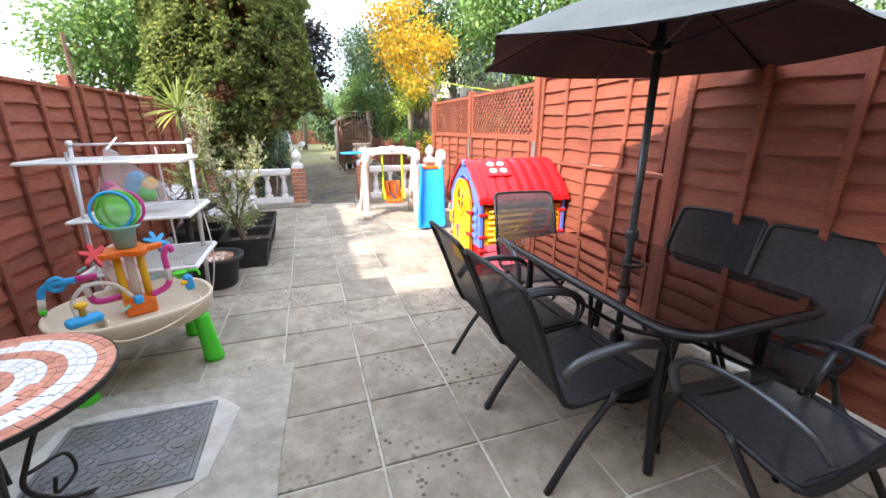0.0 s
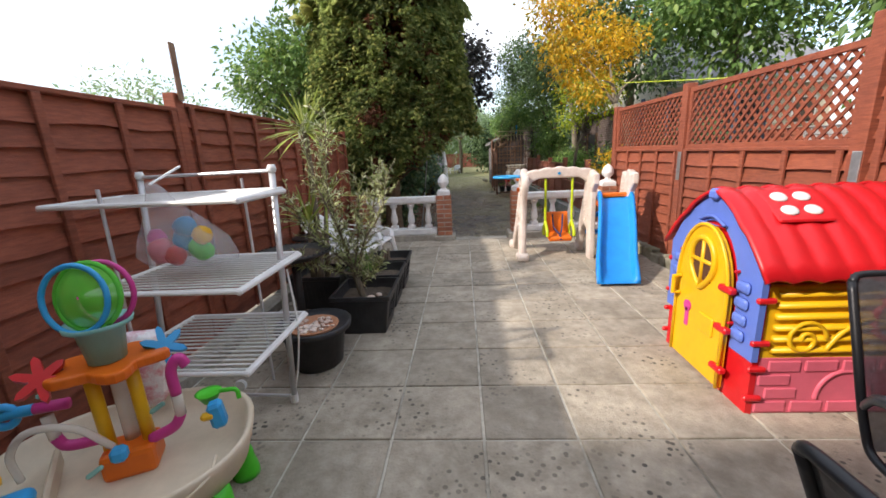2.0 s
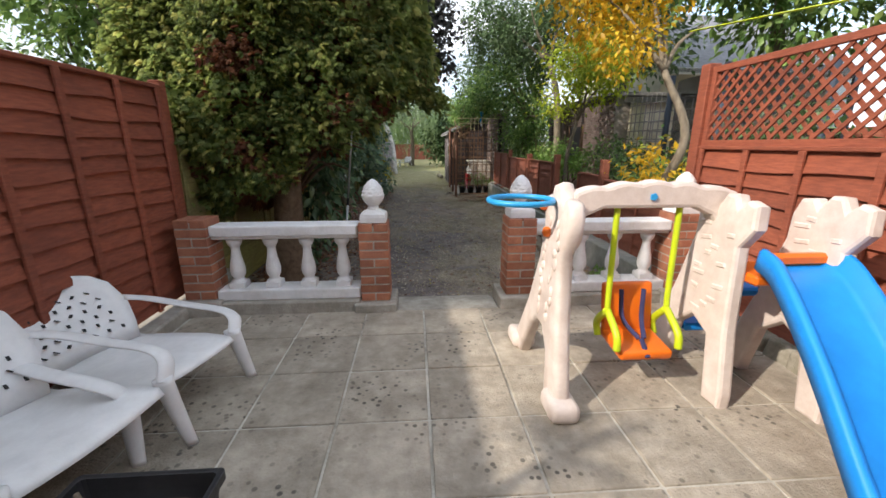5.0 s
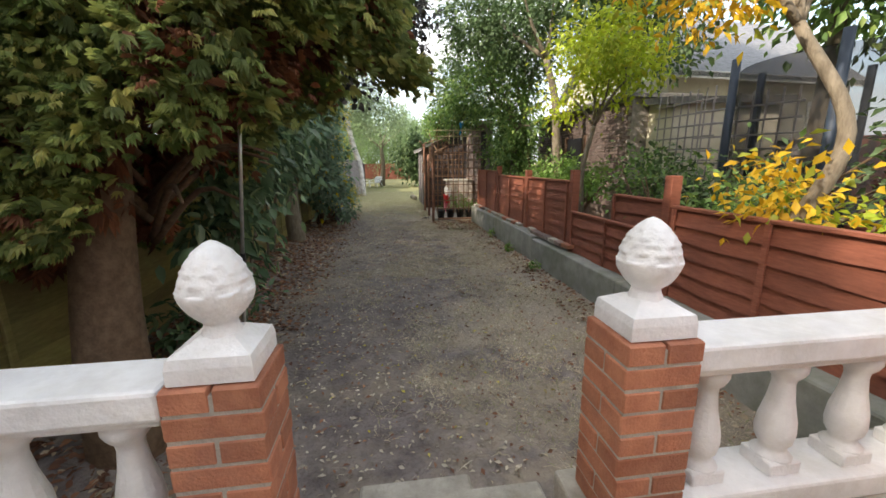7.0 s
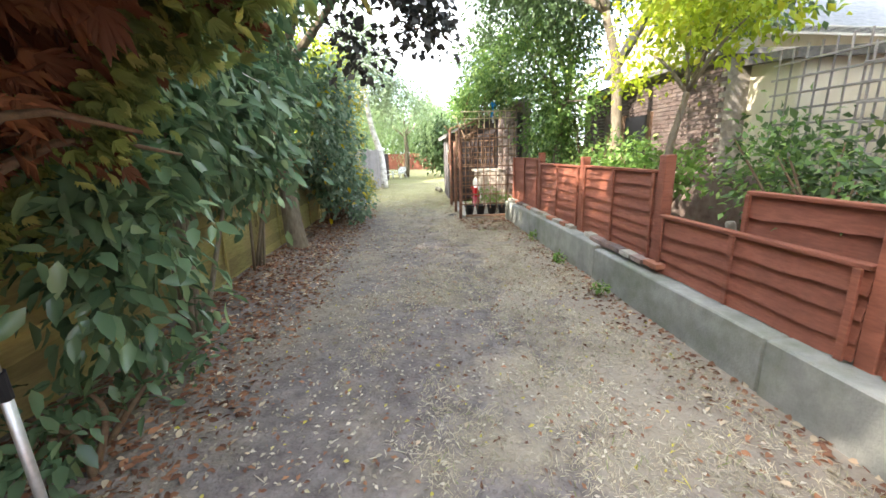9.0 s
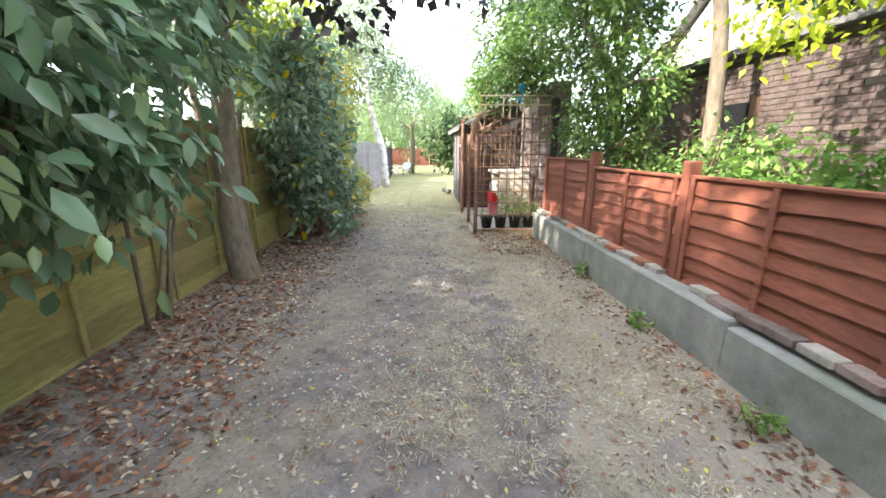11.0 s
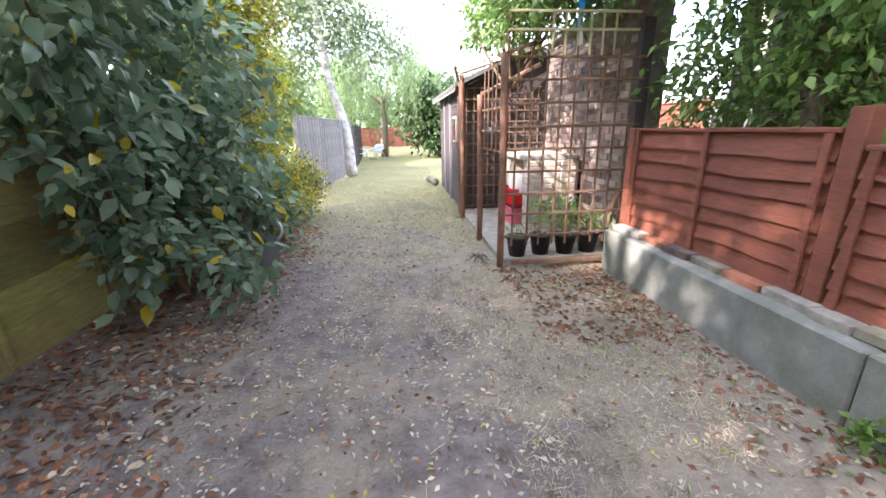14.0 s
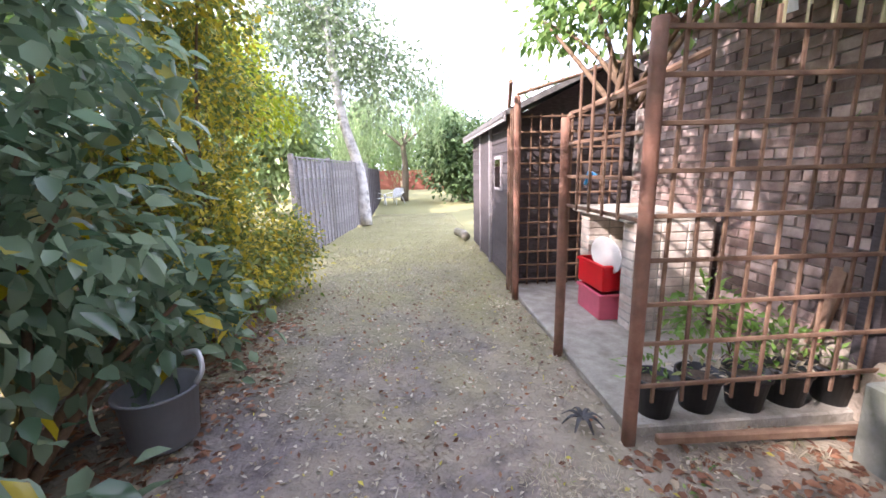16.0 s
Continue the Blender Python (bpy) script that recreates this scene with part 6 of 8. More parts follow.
# ---- water play table ----
def water_table():
    ob = thing("water_play_table", "cream water play table on green legs with a toy pump tower", "play table", "", pose(-1.26, -0.55, 0, 0, 0, 26) @ Matrix.Diagonal((0.92, 0.92, 1, 1)))
    bm = bmesh.new()
    rings = []
    prof = [(0.36, 0.3), (0.40, 0.32), (0.425, 0.4), (0.43, 0.425), (0.42, 0.435), (0.405, 0.425), (0.385, 0.37), (0.3, 0.355), (0.05, 0.352)]
    seg = 44
    for r, z in prof:
        rings.append([bm.verts.new((r * 1.04 * math.copysign(abs(math.cos(t)) ** 0.85, math.cos(t)), r * 0.86 * math.copysign(abs(math.sin(t)) ** 0.85, math.sin(t)), z)) for t in [2 * math.pi * k / seg for k in range(seg)]])
    for a, b in zip(rings, rings[1:]):
        for k in range(seg):
            bm.faces.new((a[k], a[(k + 1) % seg], b[(k + 1) % seg], b[k]))
    bm.faces.new(rings[-1])
    bm.faces.new(list(reversed(rings[0])))
    part("tray", bm, P_CREAM, ob, "cream moulded oval tray", smooth=True)
    for sx, sy in ((-1, -1), (1, -1), (1, 1), (-1, 1)):
        bm = bmesh.new()
        pr = [(0.062, 0.0), (0.064, 0.03)]
        pr += [(0.058 - 0.012 * k / 10 + 0.003 * (k % 2), 0.03 + 0.029 * k) for k in range(1, 11)]
        lathe(bm, pr, 16)
        for v in bm.verts:
            v.co.x += sx * 0.1 * (0.32 - v.co.z)
            v.co.y += sy * 0.08 * (0.32 - v.co.z)
        part("leg", bm, P_GREEN, ob, "green textured leg", smooth=True).location = (sx * 0.31, sy * 0.22, 0)
    # divider
    part("divider", boxes(((-0.2, -0.03, 0.39), (0.02, 0.34, 0.07), (0, 0, 15)), bevel=0.008), P_CREAM, ob)
    part("hose_bead", tubes(([(-0.28, -0.31, 0.4), (-0.1, -0.385, 0.345), (0.12, -0.37, 0.36), (0.3, -0.3, 0.41), (0.33, -0.2, 0.43)], 0.006), sides=6), P_CREAM, ob, smooth=True)
    # tower
    part("tower_base", boxes(((0.03, 0.0, 0.4), (0.17, 0.14, 0.1)), bevel=0.02, seg=2), P_ORANGE, ob, "red-orange tower base")
    for x in (-0.03, 0.09):
        part("column", tubes(([(x, 0, 0.42), (x - 0.005, 0, 0.73)], 0.022), sides=12, curve=False), P_YELLOW, ob, "yellow column", smooth=True)
    part("chute", tubes(([(0.03, 0.03, 0.45), (0.03, 0.03, 0.72)], 0.025), sides=12, curve=False), P_CLEAR, ob, smooth=True)
    bm = bmesh.new()
    pts = [(0.15 * (1 + 0.22 * math.cos(5 * t)) * math.cos(t), 0.12 * (1 + 0.22 * math.cos(5 * t)) * math.sin(t)) for t in np.linspace(0, 2 * math.pi, 41)[:-1]]
    extrude_outline(bm, pts, 0.035, "z", 0.008)
    part("splash_roof", bm, P_ORANGE, ob, "red-orange flower-shaped roof").location = (0.03, 0, 0.745)
    for x, y, m in ((-0.13, -0.06, P_RED), (0.19, 0.03, P_SKY)):
        bm = bmesh.new()
        extrude_outline(bm, [(0.05 * (1 + 0.5 * math.cos(6 * t)) * math.cos(t), 0.05 * (1 + 0.5 * math.cos(6 * t)) * math.sin(t)) for t in np.linspace(0, 2 * math.pi, 37)[:-1]], 0.025, "z")
        part("spinner", bm, m, ob).matrix_basis = pose(x, y, 0.76, 50, 20, 0)
    bucket = part("bucket", lathe(bmesh.new(), [(0.055, 0.765), (0.07, 0.87), (0.098, 0.885), (0.1, 0.9), (0.07, 0.885)], 20, (0.03, 0, 0)), P_TEAL, ob, "pale teal bucket", smooth=True)
    for dx, m, r, tilt in ((0.0, P_NET, 0.105, 78), (0.035, P_MAGENTA, 0.1, 84), (-0.03, P_SKY, 0.105, 80)):
        bm = bmesh.new()
        tube(bm, [(r * math.cos(t), r * math.sin(t), 0) for t in np.linspace(0, 2 * math.pi, 26)[:-1]], 0.009, 8, closed=True, curve=False)
        if m is P_NET:
            lathe(bm, [(r * 0.98, 0.002), (r * 0.8, 0.02), (r * 0.5, 0.035), (0.004, 0.04)], 22, cap=False)
        q = part("scoop_net", bm, m, bucket, smooth=True)
        q.matrix_basis = pose(0.03 + dx, -0.02 + dx * 0.6, 0.985, tilt, 0, -20)
    # pipes
    pipes = [([(-0.05, 0.05, 0.46), (-0.17, 0.06, 0.46), (-0.2, 0.06, 0.5)], P_MAGENTA), ([(-0.2, 0.06, 0.5), (-0.21, 0.07, 0.58)], P_CLEAR), ([(-0.14, 0.07, 0.61), (-0.24, 0.08, 0.61)], P_MAGENTA),
             ([(-0.24, 0.08, 0.61), (-0.36, 0.1, 0.6), (-0.4, 0.11, 0.57), (-0.41, 0.11, 0.53)], P_SKY), ([(-0.41, 0.11, 0.53), (-0.42, 0.11, 0.47)], P_CLEAR), ([(-0.42, 0.11, 0.47), (-0.42, 0.11, 0.44)], P_GREEN),
             ([(0.1, -0.02, 0.45), (0.18, -0.03, 0.48), (0.21, -0.03, 0.52)], P_MAGENTA), ([(0.21, -0.03, 0.52), (0.21, -0.03, 0.6)], P_CLEAR), ([(0.21, -0.03, 0.6), (0.21, -0.03, 0.69), (0.24, -0.03, 0.73), (0.26, -0.03, 0.7)], P_MAGENTA)]
    for pts, m in pipes:
        part("pipe", tubes((pts, 0.019), sides=10), m, ob, smooth=True)
    bm = bmesh.new()
    tube(bm, [(-0.33 + 0.035 * math.cos(t), 0.09, 0.6 + 0.035 * math.sin(t)) for t in np.linspace(0, 2 * math.pi, 16)[:-1]], 0.014, 8, closed=True, curve=False)
    part("pipe_wheel", bm, P_SKY, ob, smooth=True)
    part("hose", tubes(([(0.0, -0.05, 0.47), (-0.08, -0.07, 0.58), (-0.2, -0.06, 0.6), (-0.28, -0.03, 0.52), (-0.28, -0.02, 0.42)], 0.012), sides=10), P_CLEAR, ob, "clear hose", smooth=True)
    for x, y, z in ((-0.2, 0.08, 0.66), (-0.05, -0.1, 0.43), (0.14, -0.02, 0.56)):
        part("tap_lever", boxes(((x, y, z), (0.055, 0.016, 0.016), (0, -25, 10)), bevel=0.005), P_TEAL, ob)
    part("connector", boxes(((0.02, -0.08, 0.46), (0.05, 0.05, 0.05)), bevel=0.012), P_SKY, ob)
    boat = part("boat", boxes(((0, 0, 0), (0.17, 0.085, 0.05)), bevel=0.024, seg=3), P_SKY, ob, "blue pump boat", smooth=True)
    boat.matrix_basis = pose(-0.25, -0.2, 0.455, 0, 0, 12)
    part("pump_knob", lathe(bmesh.new(), [(0.016, 0.02), (0.014, 0.07), (0.03, 0.075), (0.032, 0.09), (0.02, 0.1)], 12), P_YELLOW, boat, "yellow pump knob", smooth=True)
    part("jug", boxes(((0.32, 0.0, 0.47), (0.055, 0.06, 0.1), (0, -8, 0)), bevel=0.012), P_SKY, ob, "blue jug on the rim")
    part("scoop", lathe(bmesh.new(), [(0.025, 0.49), (0.045, 0.525), (0.05, 0.53), (0.04, 0.525)], 14, (0.29, 0.07, 0)), P_GREEN, ob, "green scoop", smooth=True)
    part("scoop_handle", tubes(([(0.33, 0.07, 0.525), (0.39, 0.05, 0.525), (0.4, 0.04, 0.49)], 0.009), sides=8), P_GREEN, ob)
    part("spout", boxes(((0.29, -0.02, 0.48), (0.05, 0.03, 0.03)), bevel=0.01), P_YELLOW, ob)
    fb = part("floral_bag", bag_lump(), P_BAGF, ob, "white plastic bag with red flowers")
    fb.location = (0.02, 0.32, 0.62)
    return ob


def bag_lump():
    bm = bmesh.new()
    bmesh.ops.create_icosphere(bm, subdivisions=3, radius=0.12)
    for v in bm.verts:
        v.co *= 1 + 0.22 * noise.noise(v.co * 14)
        v.co.y *= 0.6
        if v.co.z < -0.06:
            v.co.z -= 0.08
    return bm


P_BAGF = mat("flowered_bag", (0.72, 0.7, 0.7), (0.8, 0.78, 0.78), 9, 0.45, 0.3, 40, c3=(0.6, 0.08, 0.14), s3=16, f3=0.95)
water_table()


# ---- mosaic table, its pot, iron chair ----
def mosaic_table():
    ob = thing("mosaic_table", "round mosaic bistro table with terracotta and white tile rings", "table", "", pose(-1.22, -1.82, 0))
    part("top_bed", lathe(bmesh.new(), [(0.3, 0.655), (0.362, 0.66), (0.362, 0.676), (0.3, 0.677), (0.01, 0.677)], 56), P_GROUT, ob)
    part("edge_band", lathe(bmesh.new(), [(0.363, 0.655), (0.368, 0.657), (0.368, 0.679), (0.363, 0.68)], 56, cap=False), P_IRON, ob)

    def tile(r0, r1, a0, a1, m):
        bm = bmesh.new()
        n = 2
        lo, hi = [], []
        for r in (r0, r1):
            for k in range(n + 1):
                a = a0 + (a1 - a0) * (k if r == r0 else n - k) / n
                lo.append((r * math.cos(a), r * math.sin(a)))
        extrude_outline(bm, lo, 0.005, "z")
        return part("tile", bm, m, ob)
    rr2 = random.Random(6)
    rings = [(0.337, 0.361, 54, 1), (0.311, 0.335, 50, 1), (0.287, 0.309, 36, 0), (0.262, 0.285, 32, 0), (0.238, 0.26, 28, 0), (0.213, 0.236, 34, 1), (0.189, 0.211, 30, 1), (0.164, 0.187, 20, 0), (0.14, 0.162, 18, 0), (0.115, 0.138, 16, 0), (0.09, 0.113, 18, 1), (0.066, 0.088, 12, 1), (0.0 + 0.03, 0.064, 8, 0)]
    for r0, r1, n, red in rings:
        o = rr2.uniform(0, 1)
        for k in range(n):
            a0, a1 = 2 * math.pi * (k + o + 0.05) / n, 2 * math.pi * (k + o + 0.95) / n
            t = tile(r0, r1, a0, a1, P_TILER if red or rr2.random() < 0.025 else P_TILEW)
            t.location.z = 0.6785 + rr2.uniform(-.0006, .0006)
    for k in range(3):
        a = math.radians(70 + 120 * k)
        c, s = math.cos(a), math.sin(a)
        leg = part("leg", tubes(([(0.05 * c, 0.05 * s, 0.65), (0.24 * c, 0.24 * s, 0.6), (0.1 * c, 0.1 * s, 0.36), (0.06 * c, 0.06 * s, 0.25), (0.16 * c, 0.16 * s, 0.1), (0.3 * c, 0.3 * s, 0.0)], 0.009), sides=8), P_IRON, ob, smooth=True)
        part("scroll", tubes(([(0.08 * c, 0.08 * s, 0.3), (0.2 * c, 0.2 * s, 0.27), (0.22 * c, 0.22 * s, 0.17), (0.14 * c, 0.14 * s, 0.15), (0.15 * c, 0.15 * s, 0.21)], 0.007), sides=6), P_IRON, leg, smooth=True)
    pot = thing("plant_pot", "small patterned terracotta bowl on the mosaic table", "pot", "", pose(-1.3, -1.78, 0.681))
    part("bowl", lathe(bmesh.new(), [(0.055, 0), (0.075, 0.01), (0.085, 0.04), (0.078, 0.065), (0.066, 0.066), (0.06, 0.05), (0.01, 0.045)], 24), P_TERRA, pot, smooth=True)
    for k in range(9):
        a = 2 * math.pi * k / 9
        part("painted_motif", boxes(((0.0845 * math.cos(a), 0.0845 * math.sin(a), 0.035), (0.004, 0.03, 0.022), (0, 0, math.degrees(a))), bevel=0.001), P_TILEW if k % 2 else P_IRON, pot)
    ch = thing("iron_chair", "black wrought iron bistro chair with a scrolled back", "chair", "", pose(-1.72, -1.35, 0, 0, 0, -150))
    part("seat", lathe(bmesh.new(), [(0.17, 0.43), (0.19, 0.435), (0.19, 0.445), (0.17, 0.45)], 28), P_IRON, ch)
    for sx in (-1, 1):
        part("front_leg", tubes(([(sx * 0.15, 0.14, 0.43), (sx * 0.17, 0.18, 0.0)], 0.009), curve=False), P_IRON, ch)
        part("back_leg", tubes(([(sx * 0.16, -0.22, 0), (sx * 0.15, -0.14, 0.43), (sx * 0.15, -0.2, 0.75)], 0.009)), P_IRON, ch)
    bk = part("backrest", tubes(([(-0.15, -0.2, 0.75), (-0.1, -0.22, 0.87), (0, -0.23, 0.91), (0.1, -0.22, 0.87), (0.15, -0.2, 0.75)], 0.009)), P_IRON, ch)
    for sx in (-1, 1):
        part("scroll", tubes(([(sx * 0.14, -0.2, 0.72), (sx * 0.04, -0.21, 0.7), (sx * 0.03, -0.21, 0.62), (sx * 0.08, -0.2, 0.6), (sx * 0.09, -0.2, 0.65)], 0.006), sides=6), P_IRON, bk)


mosaic_table()


# ---- manhole ----
def manhole():
    ob = thing("manhole_cover", "grey steel tread-plate manhole cover set in patched concrete", "manhole cover", "", pose(-1.09, -1.38, 0.014))
    part("patch", extrude_outline(bmesh.new(), [(0.42 * math.copysign(abs(math.cos(t)) ** 0.5, math.cos(t)) + 0.03 * math.sin(5 * t), 0.33 * math.copysign(abs(math.sin(t)) ** 0.5, math.sin(t)) + 0.025 * math.cos(7 * t)) for t in np.linspace(0, 2 * math.pi, 48)[:-1]], 0.006, "z", 0.002), M_JOINT2, ob, "pale mortar patch")
    part("frame", boxes(((0, 0.252, 0.006), (0.64, 0.02, 0.014)), ((0, -0.252, 0.006), (0.64, 0.02, 0.014)), ((0.31, 0, 0.006), (0.02, 0.484, 0.014)), ((-0.31, 0, 0.006), (0.02, 0.484, 0.014))), P_TREAD, ob)
    cover = part("cover", boxes(((0, 0, 0.006), (0.594, 0.478, 0.012)), bevel=0.002), P_TREAD, ob)
    bm = bmesh.new()
    for i in range(19):
        for j in range(15):
            x, y = -0.275 + 0.0305 * i, -0.215 + 0.0307 * j
            if (abs(x - 0.02) < 0.12 and abs(y + 0.03) < 0.035) or math.hypot(x - 0.21, y + 0.02) < 0.045:
                continue
            box(bm, (x, y, 0.0135), (0.026, 0.007, 0.004), (0, 0, 45 if (i + j) % 2 else -45))
    part("tread", bm, P_TREAD, cover)
    part("plate", boxes(((0.02, -0.03, 0.0135), (0.22, 0.055, 0.004)), bevel=0.001), P_TREAD, cover)
    part("key_ring", lathe(bmesh.new(), [(0.02, 0.012), (0.034, 0.012), (0.034, 0.016), (0.02, 0.016)], 18, (0.21, -0.02, 0)), P_TREAD, cover)


M_JOINT2 = mat("pale_patch_mortar", (0.42, 0.4, 0.36), (0.55, 0.53, 0.48), 10, 0.95, 0.6, 50, c3=(0.3, 0.28, 0.24), s3=4, f3=0.6)
manhole()


# ---- planters ----
def square_planter(x0, x1, y0, y1, label, soil=0.25, h=0.33, group="square black planters"):
    cx, cy, a, b = (x0 + x1) / 2, (y0 + y1) / 2, (x1 - x0) / 2, (y1 - y0) / 2
    ob = thing("planter", label, "planter", group, pose(cx, cy, 0))
    bm = bmesh.new()
    prof = [(0.74, 0.0), (0.94, h - 0.04), (1.0, h - 0.03), (1.0, h), (0.92, h), (0.9, h - 0.05), (0.84, soil - 0.02)]
    rings = []
    for f, z in prof:
        rings.append([bm.verts.new((sx * a * f, sy * b * f, z)) for sx, sy in ((-1, -1), (1, -1), (1, 1), (-1, 1))])
    for p, q in zip(rings, rings[1:]):
        for k in range(4):
            bm.faces.new((p[k], p[(k + 1) % 4], q[(k + 1) % 4], q[k]))
    bm.faces.new(list(reversed(rings[0])))
    bm.faces.new(rings[-1])
    bmesh.ops.bevel(bm, geom=[e for e in bm.edges if abs((e.verts[0].co - e.verts[1].co).z) > 0.02], offset=0.015, segments=2, affect="EDGES", profile=0.5)
    body = part("pot_body", bm, P_POT, ob)
    for k, sx, sy in ((0, 1, 0), (1, 0, -1)):
        for d in np.linspace(-0.12, 0.12, 7):
            at = (sx * a * 0.845, d, 0.17) if k == 0 else (d, sy * b * 0.845, 0.17)
            part("rib", boxes((at, (0.012, 0.012, 0.16), (0, sx * 9, 0) if k == 0 else (-sy * 9, 0, 0))), P_POT, body)
    bm = bmesh.new()
    n = 12
    grid = [[bm.verts.new((-a * 0.86 + 2 * a * 0.86 * i / n, -b * 0.86 + 2 * b * 0.86 * j / n, soil + 0.018 * noise.noise(Vector((i * 0.6 + cx * 9, j * 0.6, 1))))) for i in range(n + 1)] for j in range(n + 1)]
    for j in range(n):
        for i in range(n):
            bm.faces.new((grid[j][i], grid[j][i + 1], grid[j + 1][i + 1], grid[j + 1][i]))
    part("soil", bm, P_SOIL, ob, smooth=True)
    return ob


square_planter(-1.12, -0.65, 1.12, 1.62, "square black plastic planter holding an olive tree")
square_planter(-1.12, -0.66, 1.67, 2.13, "square black plastic planter with a leafy seedling")
square_planter(-1.1, -0.66, 2.17, 2.6, "square black plastic planter with a cut stump")
square_planter(-1.7, -1.2, 1.66, 2.12, "square black plastic planter holding a spiky yucca")
for x, y, z, r, nm in ((-0.82, 1.25, 0.28, 0.032, "a"), (-0.78, 1.35, 0.27, 0.022, "b"), (-0.9, 1.2, 0.27, 0.018, "c")):
    st = thing("pebble", "pale pebble on the planter soil", "stone", "planter pebbles", pose(x, y, z))
    bm = bmesh.new()
    bmesh.ops.create_icosphere(bm, subdivisions=2, radius=r)
    for v in bm.verts:
        v.co = Vector((v.co.x * 1.2, v.co.y, v.co.z * 0.7)) * (1 + 0.2 * noise.noise(v.co * 40))
    part("stone", bm, P_PEB, st, smooth=True)


def olive():
    b = Vector((-0.92, 1.36, 0.25))
    ob = thing("olive_tree", "young olive tree with silvery narrow leaves in a planter", "tree", "", Matrix.Translation(b) @ Matrix.Diagonal((0.9, 0.9, 0.97, 1)))
    rr2 = random.Random(14)
    bm = bmesh.new()
    twigs = []
    tube(bm, [(0.03, -0.03, 0), (-0.02, 0, 0.14), (-0.06, 0.02, 0.26)], (0.022, 0.017), 9)
    tube(bm, [(-0.03, 0.05, 0.0), (-0.09, 0.06, 0.2)], (0.016, 0.012), 8)
    mains = [((-0.02, 0, 0.12), (-0.14, 0, 0.55), (-0.22, 0.02, 0.9), (-0.18, 0.05, 1.45)), ((-0.06, 0.02, 0.26), (-0.16, 0, 0.6), (-0.3, -0.05, 1.0), (-0.38, 0, 1.4)),
             ((-0.02, 0, 0.14), (0.05, 0.05, 0.45), (0.15, 0.08, 0.75), (0.22, 0.1, 1.0)), ((-0.04, 0, 0.2), (0.08, -0.02, 0.5), (0.24, -0.02, 0.72), (0.3, 0.02, 0.98)),
             ((-0.06, 0, 0.25), (-0.25, -0.05, 0.45), (-0.42, -0.08, 0.62), (-0.5, -0.1, 0.85)), ((-0.06, 0, 0.2), (-0.28, -0.1, 0.28), (-0.45, -0.14, 0.33)), ((-0.02, 0, 0.1), (0.1, 0.02, 0.2), (0.22, 0.0, 0.3)),
             ((-0.09, 0.06, 0.2), (-0.2, 0.15, 0.6), (-0.3, 0.2, 1.0), (-0.3, 0.22, 1.3)), ((-0.05, 0.02, 0.24), (0.0, 0.1, 0.6), (0.02, 0.12, 0.9))]
    for pts in mains:
        q = smooth_path(pts, 6)
        tube(bm, pts, (0.011, 0.0025), 6)
        for k in range(2, len(q)):
            for _ in range(2):
                d = Vector((rr2.uniform(-1, 1), rr2.uniform(-1, 1), rr2.uniform(0.1, 1.2))).normalized()
                ln = rr2.uniform(0.08, 0.22)
                e = q[k] + d * ln
                tube(bm, [q[k], q[k].lerp(e, 0.5) + Vector((0, 0, 0.01)), e], (0.004, 0.0015), 5, n=2)
                twigs.append((q[k], e))
            twigs.append((q[k - 1], q[k]))
    part("trunk", bm, M_BARK, ob, smooth=True)
    P, N = [], []
    for a, e in twigs:
        d = (e - a).normalized()
        m = max(5, int((e - a).length * 75))
        for k in range(m):
            o = Vector((rr2.uniform(-1, 1), rr2.uniform(-1, 1), rr2.uniform(-1, 1)))
            P.append(a.lerp(e, (k + 0.5) / m))
            N.append(d * 0.9 + o * 0.9)
    share("leaves", leaf_mesh("leaves", np.array(P), np.array(N), 0.055, 0.24, droop=0.0), LF_OLIVE, ob)


olive()


def yucca():
    b = Vector((-1.45, 1.86, 0.25))
    ob = thing("yucca", "spiky cordyline with long arching strap leaves in a planter", "plant", "", Matrix.Translation(b))
    rr2 = random.Random(3)
    heads = [((0.02, 0.02, 1.35), 60, 0.44), ((-0.02, -0.05, 0.55), 34, 0.42), ((0.1, 0.1, 0.75), 24, 0.36)]
    part("stem", tubes(([(0, 0, 0), (0.03, 0, 0.6), (0.02, 0.02, 1.35)], (0.035, 0.025)), ([(-0.06, -0.02, 0), (-0.02, -0.05, 0.55)], (0.03, 0.022)), ([(0.05, 0.05, 0), (0.1, 0.1, 0.75)], (0.026, 0.02))), M_BARK, ob, smooth=True)
    for hpos, n, ln in heads:
        v, f = [], []
        for k in range(n):
            a, el = rr2.uniform(0, 6.28), rr2.uniform(-0.5, 1.35)
            L = ln * rr2.uniform(0.75, 1.15)
            d = Vector((math.cos(a) * math.cos(el), math.sin(a) * math.cos(el), math.sin(el)))
            s = Vector((-math.sin(a), math.cos(a), 0))
            i0 = len(v)
            for j in range(6):
                t = j / 5
                p = Vector(hpos) + d * L * t + Vector((0, 0, -0.22 * L * t * t * (1.2 - el * 0.6)))
                w = 0.014 * (1 - t) ** 0.7 * (0.6 + t) + 0.0006
                up = s.cross(d).normalized()
                v += [p - s * w, p - up * w * 0.5, p + s * w]
            for j in range(5):
                q = i0 + j * 3
                f += [(q, q + 1, q + 4, q + 3), (q + 1, q + 2, q + 5, q + 4)]
        share("leaf_head", raw_mesh("leaf_head", np.array([tuple(p) for p in v]), np.array(f)), LF_YUCCA, ob)


yucca()


